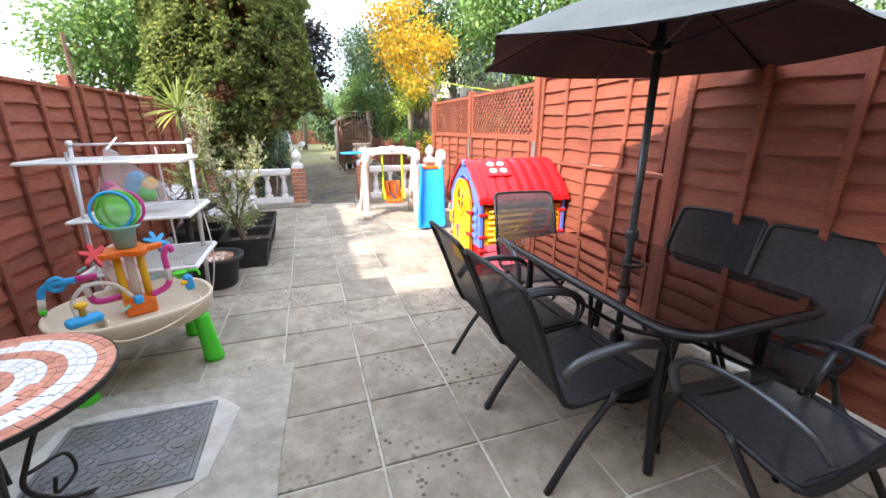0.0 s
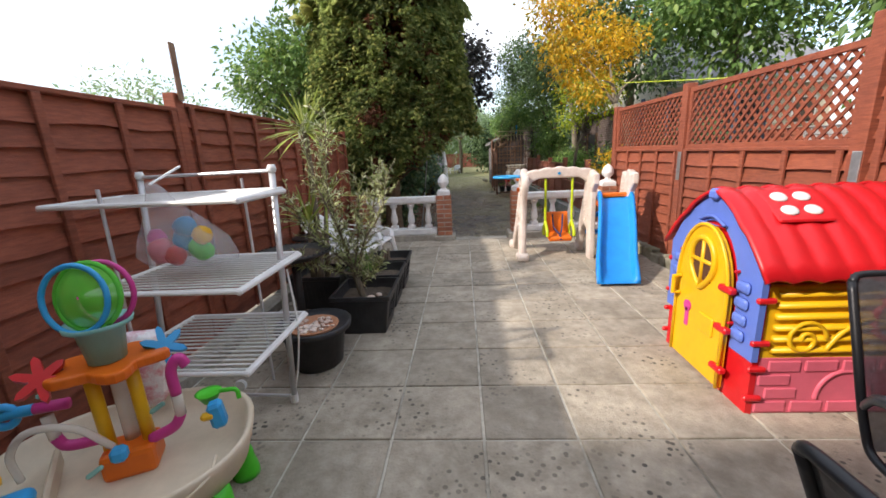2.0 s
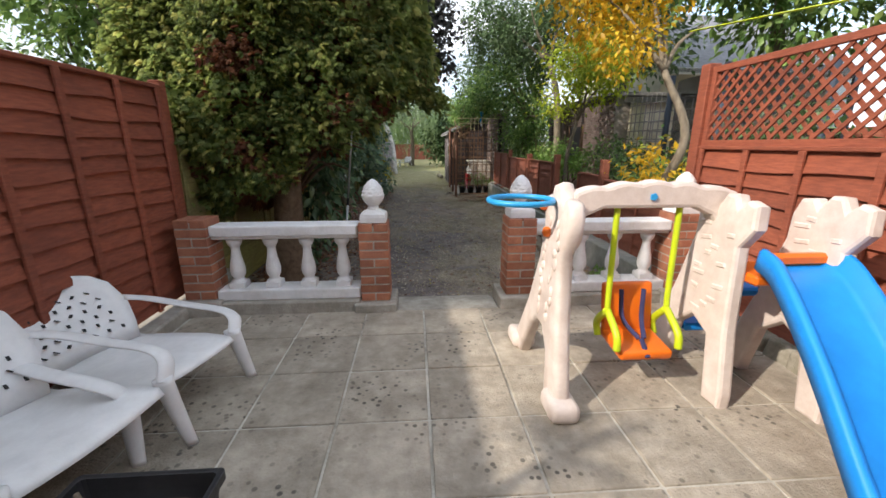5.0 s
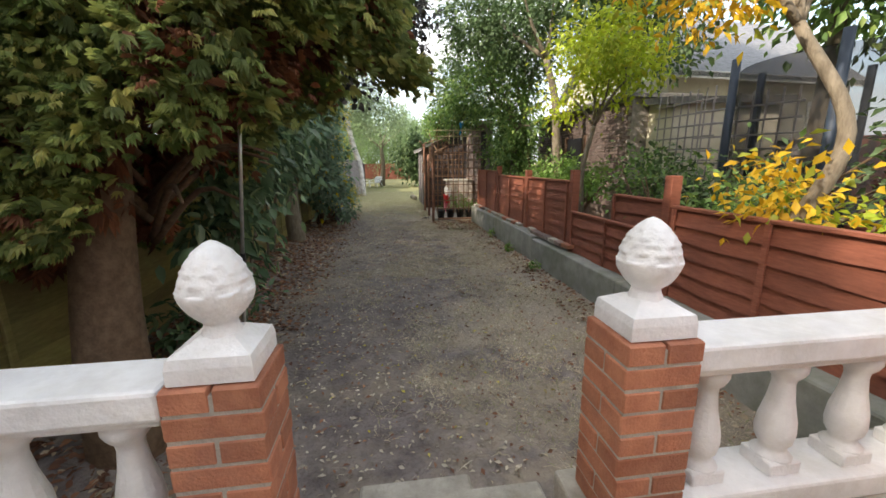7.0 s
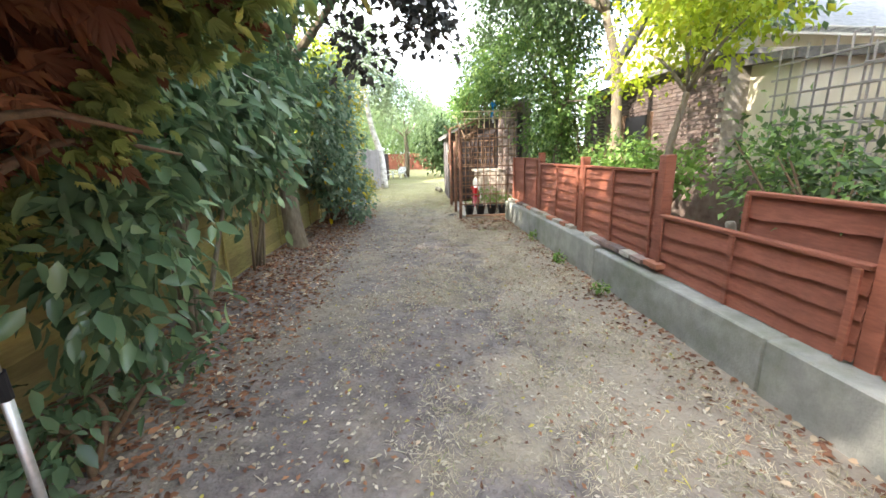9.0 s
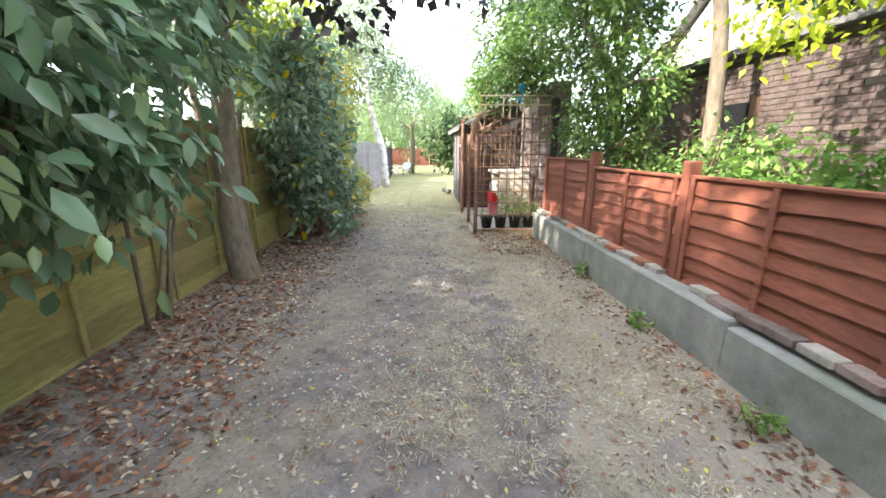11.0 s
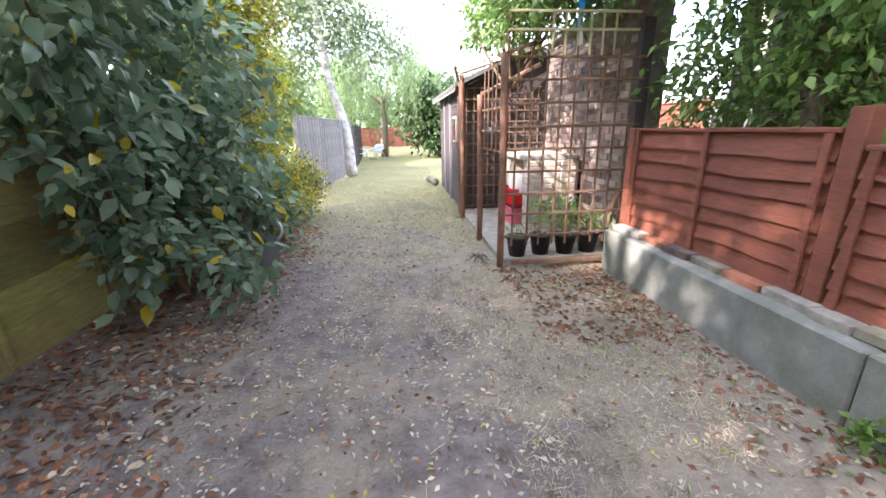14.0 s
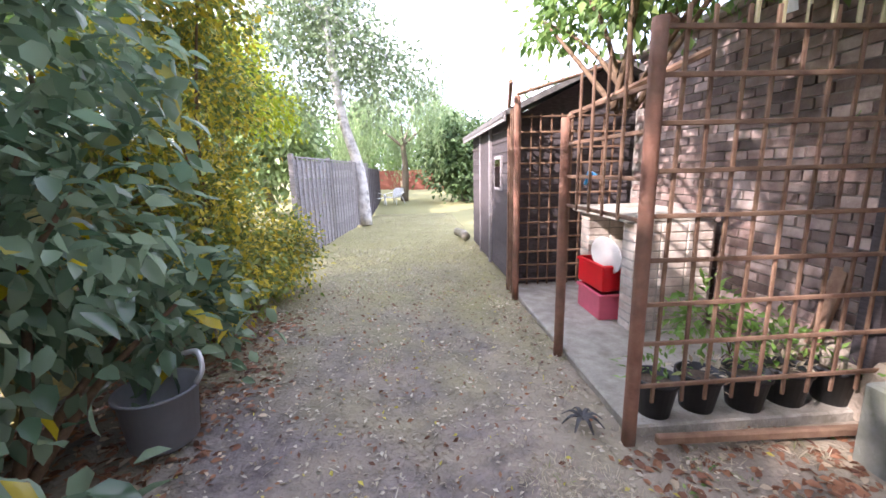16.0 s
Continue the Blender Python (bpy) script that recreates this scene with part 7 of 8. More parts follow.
def seedling():
    ob = thing("lily_seedling", "fresh green lily shoots in a planter", "plant", "", pose(-1.02, 1.84, 0.25))
    n = 60
    P = RNG.normal(0, 0.06, (n, 3)) * [1, 1, 0.4] + [0, 0, 0.1]
    N = P * [6, 6, 1] + [0, 0, 0.5]
    share("leaves", leaf_mesh("leaves", P, N, 0.12, 0.26, droop=0.0), LF_BRIGHT, ob)
    part("stems", tubes(*[([(0.03 * k - 0.05, 0, 0), (0.04 * k - 0.06, 0.02 * (k % 2), 0.14)], 0.005) for k in range(4)], curve=False), LF_BRIGHT, ob)


seedling()
st = thing("stump", "splintered grey shrub stump in a planter", "stump", "", pose(-0.92, 2.4, 0.24))
rr = random.Random(9)
for k in range(9):
    bm = bmesh.new()
    a = 2 * math.pi * k / 9
    tube(bm, [(0.03 * math.cos(a), 0.03 * math.sin(a), 0), (0.035 * math.cos(a), 0.035 * math.sin(a), 0.1), (0.04 * math.cos(a + .3), 0.04 * math.sin(a + .3), rr.uniform(0.13, 0.2))], (0.016, 0.007), 6, n=3)
    part("splinter", bm, M_BARK, st, smooth=True)
shrub("weed_clump", "small weeds round the stump", (-0.98, 2.38, 0.25), [(-1.0, 2.36, 0.28, .07, .06, .03)], 14, 6, 0.02, 0.03, LF_BRIGHT, 0.6, 0.0, stems=3, r=0.003, category="weeds")

rp = thing("plant_pot", "round black plastic pot with a terracotta dish of pebbles", "pot", "", pose(-1.1, 0.76, 0))
part("pot_body", lathe(bmesh.new(), [(0.15, 0), (0.17, 0.02), (0.205, 0.26), (0.245, 0.265), (0.25, 0.3), (0.235, 0.305), (0.205, 0.28), (0.01, 0.25)], 32), P_POT, rp, smooth=True)
part("dish", lathe(bmesh.new(), [(0.1, 0.252), (0.15, 0.255), (0.165, 0.285), (0.16, 0.287), (0.14, 0.27), (0.01, 0.265)], 28), P_TERRA, rp, "terracotta dish", smooth=True)
for k in range(60):
    bm = bmesh.new()
    a, r = rr.uniform(0, 6.28), 0.13 * math.sqrt(rr.random())
    g = bmesh.ops.create_icosphere(bm, subdivisions=1, radius=rr.uniform(0.011, 0.021), matrix=Matrix.Translation((r * math.cos(a), r * math.sin(a), 0.277)) @ Matrix.Diagonal((1.3, 1, 0.7, 1)))
    part("pebble", bm, P_PEB, rp, "pale pebble", smooth=True)

# bird bath
bb = thing("bird_bath", "dark grey plastic bird bath on a slim pedestal", "bird bath", "", pose(-1.38, 1.22, 0))
part("base", lathe(bmesh.new(), [(0.15, 0), (0.155, 0.02), (0.12, 0.045), (0.05, 0.06)], 28), P_POT, bb, smooth=True)
part("stem", tubes(([(0, 0, 0.05), (0.0, 0, 0.62)], 0.032), sides=14, curve=False), P_POT, bb, smooth=True)
part("bowl", lathe(bmesh.new(), [(0.05, 0.6), (0.15, 0.62), (0.25, 0.66), (0.275, 0.675), (0.28, 0.69), (0.25, 0.685), (0.2, 0.66), (0.01, 0.65)], 40), P_POT, bb, smooth=True)
part("water_dirt", lathe(bmesh.new(), [(0.005, 0.662), (0.2, 0.664)], 30, cap=False), P_SOIL, bb)
for k in range(40):
    a = 2 * math.pi * k / 40
    if k == 0:
        pr = part("rim_bead", boxes(((0, 0, 0), (0.016, 0.02, 0.012)), bevel=0.004), P_POT, bb)
    else:
        pr = share("rim_bead", pr.data, P_POT, bb)
    pr.matrix_basis = pose(0.272 * math.cos(a), 0.272 * math.sin(a), 0.692, 0, 0, math.degrees(a))

# black side table
sb = thing("side_table", "small black round metal side table with a bracket on it", "table", "", pose(-1.72, 2.45, 0))
part("top", lathe(bmesh.new(), [(0.19, 0.53), (0.21, 0.535), (0.21, 0.55), (0.19, 0.555)], 32), P_IRON, sb)
part("leg", tubes(([(0, 0, 0), (0, 0, 0.54)], 0.025), sides=12, curve=False), P_IRON, sb)
part("foot", lathe(bmesh.new(), [(0.14, 0), (0.14, 0.015), (0.03, 0.04)], 24), P_IRON, sb)
ib = thing("iron_bracket", "scrolled black iron bracket lying on the side table", "bracket", "", pose(-1.74, 2.5, 0.556))
part("scrollwork", tubes(([(-0.06, 0, 0.01), (0.0, 0.02, 0.06), (0.05, 0.04, 0.14), (0.08, 0.05, 0.2)], 0.008), ([(0.02, 0.02, 0.07), (0.07, 0.02, 0.07), (0.08, 0.02, 0.11), (0.05, 0.02, 0.12)], 0.006), ([(-0.04, 0.0, 0.02), (0.02, 0.0, 0.0), (0.06, 0, 0.02), (0.03, 0, 0.04)], 0.006), sides=6), P_IRON, ib, smooth=True)


# ---- white chairs ----
def white_chair():
    """Local: facing +y."""
    ob = thing("garden_armchair", "low white moulded plastic garden armchair with a perforated back", "chair", "white plastic armchairs")

    def shell(rows, name, holes):
        bm = bmesh.new()
        g = []
        for y, z, hw, cup in rows:
            g.append([bm.verts.new((hw * (-1 + 2 * k / 10), y + cup * abs(-1 + 2 * k / 10) ** 2, z + 0.02 * abs(-1 + 2 * k / 10) ** 2)) for k in range(11)])
        for a, b in zip(g, g[1:]):
            for k in range(10):
                bm.faces.new((a[k], a[k + 1], b[k + 1], b[k]))
        bmesh.ops.recalc_face_normals(bm, faces=bm.faces)
        bmesh.ops.solidify(bm, geom=list(bm.faces), thickness=0.008)
        o = part(name, bm, P_WHITE, ob, smooth=True)
        return o
    seat = shell([(0.3, 0.34, 0.24, 0), (0.27, 0.37, 0.25, 0), (0.15, 0.365, 0.25, 0), (0.0, 0.34, 0.24, 0), (-0.15, 0.31, 0.22, 0), (-0.22, 0.32, 0.21, 0)], "seat", 0)
    back = shell([(-0.2, 0.31, 0.2, 0.04), (-0.26, 0.42, 0.23, 0.06), (-0.33, 0.56, 0.26, 0.07), (-0.4, 0.7, 0.25, 0.06), (-0.43, 0.77, 0.2, 0.05), (-0.445, 0.8, 0.12, 0.03)], "backrest", 0)
    bm = bmesh.new()
    rr2 = random.Random(4)
    for i in range(7):
        for j in range(6):
            x = -0.17 + 0.057 * i + (0.02 if j % 2 else 0)
            t = j / 6
            y, z = -0.245 - 0.165 * t, 0.42 + 0.3 * t
            box(bm, (x, y + 0.055 * (x / 0.25) ** 2 + 0.012, z + 0.015 * (x / 0.25) ** 2), (0.007, 0.012, 0.022), (20, rr2.choice((0, 40, -40)), 0))
    part("slot", bm, P_IRON, back, "dark slot holes")
    for s in (-1, 1):
        part("armrest", tubes(([(s * 0.24, -0.33, 0.6), (s * 0.31, -0.2, 0.57), (s * 0.33, 0.0, 0.54), (s * 0.33, 0.18, 0.53), (s * 0.31, 0.26, 0.49), (s * 0.27, 0.28, 0.4)], 0.032), sides=10, flat=0.4), P_WHITE, ob, smooth=True)
        part("front_leg", tubes(([(s * 0.27, 0.27, 0.42), (s * 0.29, 0.29, 0.2), (s * 0.31, 0.31, 0.0)], (0.035, 0.022)), sides=10, flat=0.6), P_WHITE, ob, smooth=True)
        part("back_leg", tubes(([(s * 0.22, -0.24, 0.36), (s * 0.25, -0.32, 0.15), (s * 0.27, -0.36, 0.0)], (0.032, 0.02)), sides=10, flat=0.6), P_WHITE, ob, smooth=True)
    return ob


wc = white_chair()
wc.scale = (1.15, 1.15, 1.08)
wc.matrix_basis = pose(-1.5, 2.87, 0, 0, 0, -104) @ Matrix.Diagonal((1.05, 1.15, 0.86, 1))
copy_thing(wc, pose(-1.52, 3.44, 0, 0, 0, -108) @ Matrix.Diagonal((1.05, 1.15, 0.86, 1)))

# brick house corner beside the first fence panel
bw = tagged(part("wall_west", boxes(((-2.12, -3.07, 0.95), (0.2, 4.46, 2.05))), M_MORTAR, None), "weathered stock brick wall beside the fence", "wall", kind="structure")
rr = random.Random(17)
for j in range(16):
    for i in range(11):
        y0 = -0.85 - 0.225 * i - (0.1125 if j % 2 else 0)
        ln = 0.215
        if j % 2 and i == 0:
            brick_at(bw, (-2.02, -0.85 - 0.051, 0.04 + 0.075 * j), (0.012 * 8, 0.1, 0.064), M_STOCK)
        q = brick_at(bw, (-2.02, y0 - ln / 2, 0.04 + 0.075 * j), (0.096, ln, 0.064), M_BRICK if rr.random() < 0.3 else M_STOCK)
# yellow line across the neighbour's garden and tiny things
cl = thing("washing_line", "slack yellow strap stretched above the lattice fence", "strap", "", pose(0, 0, 0))
part("strap", tubes(([(2.72, 5.7, 2.4), (2.62, 4.3, 2.2), (2.6, 3.2, 2.04), (2.6, 2.4, 1.93)], 0.015), sides=6, flat=0.5), P_LIMEP, cl)

# ---- rear garden: trellis cage, outbuilding wall, barbecue, shed ----
TZ = GZ + 0.02
M_OLDMORTAR = mat("grey_old_mortar", (0.2, 0.18, 0.165), (0.34, 0.31, 0.28), 15, 0.95, 0.6, 90)
cage_floor = tagged(part("concrete_floor", boxes(((2.02, 15.68, GZ - 0.02), (1.44, 2.76, 0.1)), bevel=0.01), M_CONC, None), "worn concrete floor beside the outbuilding", "pavement", kind="structure")
wall_e = tagged(part("wall_east", boxes(((2.84, 15.68, 1.0), (0.2, 2.62, 2.58))), M_OLDMORTAR, None), "old weathered brick outbuilding wall", "wall", kind="structure")
M_OLDPALE = mat("bleached_old_brick", (0.33, 0.25, 0.225), (0.5, 0.41, 0.37), 9, 0.92, 0.6, 90, c3=(0.2, 0.12, 0.1), s3=6, f3=0.6, vary=0.25)
M_OLDDARK = mat("sooty_old_brick", (0.08, 0.055, 0.05), (0.17, 0.12, 0.105), 9, 0.92, 0.6, 90, c3=(0.26, 0.22, 0.2), s3=6, f3=0.5, vary=0.25)
rr = random.Random(31)
joined = bmesh.new()
for j in range(34):
    for i in range(19):
        ln = 0.213
        y0 = 14.37 + 0.224 * i + (0.112 if j % 2 else 0)
        if y0 + ln > 17.0:
            continue
        z = GZ + 0.0375 + 0.075 * j
        dx = rr.uniform(-0.008, 0.006)
        if i < 10 and j < 30:
            brick_at(wall_e, (2.74 + dx, y0 + ln / 2, z), (0.03, ln, 0.064), rr.choice((M_OLDBRICK, M_OLDBRICK, M_OLDBRICK, M_OLDPALE, M_OLDDARK)))
        else:
            box(joined, (2.74 + dx, y0 + ln / 2, z), (0.03, ln, 0.064))
rest = part("brick_courses", joined, M_OLDBRICK, wall_e)
rest["kind"] = "stuff"
part("coping", boxes(((2.8, 15.68, 2.31), (0.34, 2.68, 0.06)), bevel=0.01), M_CONC, wall_e)
# dark corner post and slanting board
post(2.66, 14.33, GZ, 2.05, M_SHED, "dark rotten timber corner post of the trellis", 0.11, "trellis posts", "round_post")
lb = thing("leaning_board", "brown timber board leaning on the outbuilding wall", "board", "", pose(2.55, 14.6, GZ, 0, 14, 0))
part("plank", boxes(((0, 0, 0.75), (0.03, 0.09, 1.5)), bevel=0.004), M_TRELL, lb)

P_LATH = mat("pale_new_lath", (0.4, 0.36, 0.2), (0.55, 0.5, 0.3), 9, 0.85, 0.3, 60)
P_POSTR = mat("red_brown_trellis_post", (0.2, 0.09, 0.06), (0.32, 0.16, 0.11), 8, 0.85, 0.5, 50, c3=(0.14, 0.1, 0.07), s3=3, f3=0.7)
for x, y, top in ((1.27, 14.26, 1.74), (1.26, 15.26, 1.46), (1.27, 16.62, 1.84), (1.3, 17.02, 1.75)):
    tp = thing("round_post", "round reddish trellis post set beside the concrete floor", "post", "trellis posts", pose(x, y, GZ - 0.05))
    part("shaft", tubes(([(0, 0, 0), (0.008, 0.01, (top - GZ) / 2), (0, 0, top - GZ + 0.05)], 0.036), sides=10), P_POSTR, tp, smooth=True)


def trellis(label, m, L, zs, xs, z0, z1, material=None, w=0.022):
    """Square trellis in local xz: horizontal rails at zs, uprights at xs."""
    ob = thing("trellis", label, "trellis", "trellis cage", m)
    rr2 = random.Random(int(L * 100))
    for z in zs:
        part("rail", boxes(((L / 2, rr2.uniform(-.004, .004), z), (L, 0.016, w), (0, rr2.uniform(-.6, .6), 0)), bevel=0.003), material or M_TRELL, ob)
    for x in xs:
        part("upright", boxes(((x, 0.016, (z0 + z1) / 2), (w * 0.9, 0.014, z1 - z0), (0, rr2.uniform(-.7, .7), 0)), bevel=0.003), material or M_TRELL, ob)
    return ob


trellis("weathered square wooden trellis panel in front of a brick wall", pose(1.27, 14.26, 0), 1.38, [1.705, 1.514, 1.309, 1.095, 0.883, 0.664, 0.448, 0.24, 0.016], [0.13 + 0.142 * k for k in range(9)], -0.1, 1.8)
trellis("weathered wooden trellis panel above head height", pose(1.3, 14.26, 0), 1.25, [1.93, 2.08], [0.42 + 0.12 * k for k in range(6)], 1.72, 2.1, P_LATH)
trellis("partial side trellis between two posts", pose(1.28, 14.3, 0, 0, 0, 90), 0.95, [0.86, 1.06, 1.28, 1.48], [0.2, 0.38, 0.56, 0.74], 0.84, 1.7)
trellis("dense trellis panel between post and shed", pose(1.28, 16.64, 0, 0, 0, 90), 0.36, [GZ + 0.1 + 0.17 * k for k in range(12)], [0.05 + 0.085 * k for k in range(4)], GZ, 1.75)
trellis("back trellis panel closing the cage", pose(1.32, 16.97, 0), 1.3, [GZ + 0.1 + 0.17 * k for k in range(12)], [0.08 + 0.12 * k for k in range(11)], GZ, 1.72)
rb = thing("trellis_rafter", "weathered rafters over the trellis cage", "rafter", "", pose(0, 0, 0))
for k, (a, b) in enumerate([((1.3, 14.26, 1.74), (2.7, 16.2, 2.36)), ((1.27, 16.62, 1.86), (2.7, 16.9, 2.3)), ((1.1, 16.2, 1.9), (1.3, 17.1, 1.78)), ((1.27, 15.24, 1.46), (1.7, 14.5, 1.68))]):
    part("rafter", tubes((([a, b]), 0.02), sides=6, curve=False), M_TRELL, rb)
rg = thing("blue_rag", "strips of torn blue and white plastic hung on a branch", "rag", "", pose(2.05, 14.5, 2.3))
part("strip", tubes(([(0, 0, 0), (0.03, 0, -0.15), (0, 0.02, -0.32)], 0.03), ([(0.05, 0, 0), (0.08, 0, -0.1)], 0.04), sides=6, flat=0.25), P_SKY, rg)
part("white_strip", tubes(([(0.02, 0.02, -0.25), (0.04, 0.0, -0.45)], 0.025), sides=6, flat=0.25, curve=False), P_WHITE, rg)
rg = thing("blue_tie", "blue cord tied round a trellis rail", "cord", "", pose(1.3, 14.9, 1.05))
part("cord", tubes(([(0, -0.05, 0.02), (-0.02, 0, 0.04), (0, 0.06, 0.02), (-0.01, 0.08, -0.04)], 0.01), sides=6), P_SKY, rg)


def barbecue():
    ob = thing("brick_barbecue", "pale painted brick barbecue with shelves against the wall", "barbecue", "", pose(2.28, 16.0, GZ + 0.03))
    M_PB = mat("limewashed_brick", (0.5, 0.42, 0.36), (0.7, 0.64, 0.57), 10, 0.9, 0.5, 80, c3=(0.3, 0.2, 0.15), s3=4, f3=0.6, vary=0.12)
    for y in (-0.42, 0.42):
        pier = part("pier", boxes(((0, y, 0.46), (0.66, 0.17, 0.92))), M_MORTAR, ob)
        for j in range(12):
            for i in range(3):
                x = -0.225 + 0.225 * i
                brick_at(pier, (x, y, 0.04 + 0.076 * j), (0.212, 0.19, 0.066), M_PB)
    part("shelf", boxes(((-0.02, 0, 0.62), (0.62, 0.66, 0.04)), bevel=0.006), M_CONC, ob)
    part("top_slab", boxes(((-0.02, 0.05, 0.95), (0.76, 1.1, 0.06)), bevel=0.012), M_CONC, ob)
    part("back", boxes(((0.36, 0, 0.45), (0.08, 0.9, 0.9))), M_PB, ob)
    return ob


barbecue()


def crate(x, y, z, m, label, rz=0.0):
    ob = thing("plastic_crate", label, "crate", "stacked crates", pose(x, y, z, 0, 0, rz))
    w, d, h = 0.34, 0.46, 0.24
    part("shell", boxes(((w / 2, 0, h / 2), (0.012, d, h)), ((-w / 2, 0, h / 2), (0.012, d, h)), ((0, d / 2, h / 2), (w, 0.012, h)), ((0, -d / 2, h / 2), (w, 0.012, h)), ((0, 0, 0.008), (w, d, 0.012)), bevel=0.003), m, ob)
    part("rim", boxes(((-w / 2 - 0.008, 0, h - 0.02), (0.02, d + 0.04, 0.03)), ((w / 2 + 0.008, 0, h - 0.02), (0.02, d + 0.04, 0.03)), ((0, -d / 2 - 0.008, h - 0.02), (w, 0.02, 0.03)), ((0, d / 2 + 0.008, h - 0.02), (w, 0.02, 0.03)), bevel=0.004), m, ob)
    return ob


crate(2.0, 16.0, GZ + 0.03, P_PINK, "faded pink plastic crate under the barbecue")
crate(2.0, 16.0, GZ + 0.3, P_RED, "red plastic crate stacked on another", 3)
wl_ = thing("white_lid", "white plastic lid leaning on the crates", "lid", "", pose(1.88, 15.82, GZ + 0.62, 0, 80, 20))
part("disc", lathe(bmesh.new(), [(0.01, 0), (0.17, 0.0), (0.175, 0.012), (0.16, 0.02), (0.01, 0.02)], 26), P_WHITE, wl_)
for k in range(5):
    x = 1.5 + 0.27 * k
    pt = thing("plant_pot", "black plastic pot with straggly weeds behind the trellis", "pot", "pots behind the trellis", pose(x, 14.42 + 0.02 * (k % 2), GZ + 0.03))
    part("pot_body", lathe(bmesh.new(), [(0.085, 0), (0.115, 0.19), (0.125, 0.19), (0.125, 0.22), (0.112, 0.22), (0.105, 0.17), (0.01, 0.17)], 22), P_POT, pt, smooth=True)
    part("soil", lathe(bmesh.new(), [(0.01, 0.176), (0.107, 0.175)], 18, cap=False), P_SOIL, pt)
    P = RNG.normal(0, 1, (46, 3)) * [0.07, 0.06, 0.05] + [0, 0, 0.26]
    share("weed_tuft", leaf_mesh("weed_tuft", P, P * [5, 5, 1], 0.06, 0.35, droop=0.0), (LF_BRIGHT, LF_GRASS)[k % 2], pt)["kind"] = "stuff"
shrub("nettle_clump", "bright weeds growing inside the trellis cage", (2.2, 14.75, GZ), [(2.1, 14.8, 0.15, .3, .2, .18), (2.4, 14.6, 0.0, .15, .15, .15)], 40, 9, 0.05, 0.07, LF_BRIGHT, 0.5, 0.1, stems=8, r=0.005, category="weeds")
bp = thing("timber_edging", "rotting timber edging in front of the pots", "board", "", pose(2.0, 14.17, GZ))
part("plank", boxes(((0, 0, 0.03), (1.25, 0.04, 0.05), (0, 0, -2)), bevel=0.008), M_TRELL, bp)
fb2 = thing("paving_offcut", "grey paving slab leaning by the trellis", "slab", "", pose(2.62, 13.98, GZ + 0.17, 0, 8, 10))
part("slab_piece", boxes(((0, 0, 0), (0.06, 0.2, 0.38)), bevel=0.01), M_WALLC, fb2)
bl = thing("plastic_scrap", "crumpled black plastic scrap on the earth", "litter", "", pose(1.08, 14.4, GZ + 0.01))
bm = bmesh.new()
for k in range(8):
    a = k * 0.8
    tube(bm, [(0, 0, 0.02), (0.06 * math.cos(a), 0.06 * math.sin(a), 0.045), (0.12 * math.cos(a), 0.12 * math.sin(a), 0.0)], (0.02, 0.005), 5, flat=0.35, n=3)
part("plastic", bm, P_POT, bl)


def shed():
    ob = thing("garden_shed", "black-stained weatherboard garden shed beside the path", "shed", "", pose(1.36, 17.08, GZ))
    L, W, h0 = 3.1, 2.2, 1.98
    part("core", boxes(((W / 2, L / 2, h0 / 2), (W - 0.04, L - 0.04, h0))), M_SHED, ob)
    n = 15
    for k in range(n):
        z = 0.03 + h0 / n * k
        me = boxes(((0.0, L / 2, z + 0.075), (0.02, L, 0.16), (0, 5, 0)), bevel=0.003)
        part("weatherboard", me, M_SHED, ob)
        part("weatherboard", boxes(((W / 2, 0.0, z + 0.075), (W, 0.02, 0.16), (-5, 0, 0)), bevel=0.003), M_SHED, ob)
    part("corner_trim", boxes(((-0.012, -0.012, h0 / 2), (0.05, 0.05, h0))), M_SHED, ob)
    dr = part("door", boxes(((-0.02, 1.7, 0.98), (0.03, 0.78, 1.9)), bevel=0.004), M_SHED, ob, "dark recessed door")
    part("door_post", boxes(((-0.03, 1.28, 1.0), (0.04, 0.07, 2.0)), ((-0.03, 2.12, 1.0), (0.04, 0.07, 2.0))), M_GREYW, dr)
    w_ = part("window", boxes(((-0.02, 0.75, 1.35), (0.03, 0.4, 0.45)), bevel=0.003), M_GREYW, ob)
    part("pane", boxes(((-0.037, 0.75, 1.35), (0.006, 0.32, 0.37))), P_GLASS, w_)
    rf = bmesh.new()
    extrude_outline(rf, [(-0.18, h0 - 0.02), (W / 2, h0 + 0.55), (W + 0.18, h0 - 0.02), (W + 0.18, h0 + 0.04), (W / 2, h0 + 0.62), (-0.18, h0 + 0.04)], L + 0.4, "y")
    part("roof", rf, M_FELT, ob, "grey felt roof").location.y = L / 2
    part("bargeboard", boxes(((-0.16, L / 2, h0 - 0.01), (0.02, L + 0.42, 0.11))), M_GREYW, ob)
    gb = bmesh.new()
    extrude_outline(gb, [(0, h0), (W / 2, h0 + 0.53), (W, h0)], 0.03, "y")
    part("gable", gb, M_SHED, ob)
    return ob


M_FELT = mat("roofing_felt", (0.1, 0.1, 0.1), (0.2, 0.19, 0.18), 14, 0.95, 0.6, 80)
shed()
lg = thing("log", "mossy cut log lying beside the shed", "log", "", pose(1.15, 20.6, GZ + 0.09, 0, 0, 8))
part("wood", tubes(([(0, -0.35, 0), (0.02, 0, 0.01), (0, 0.35, 0)], 0.09), sides=12), M_STONE, lg, smooth=True)

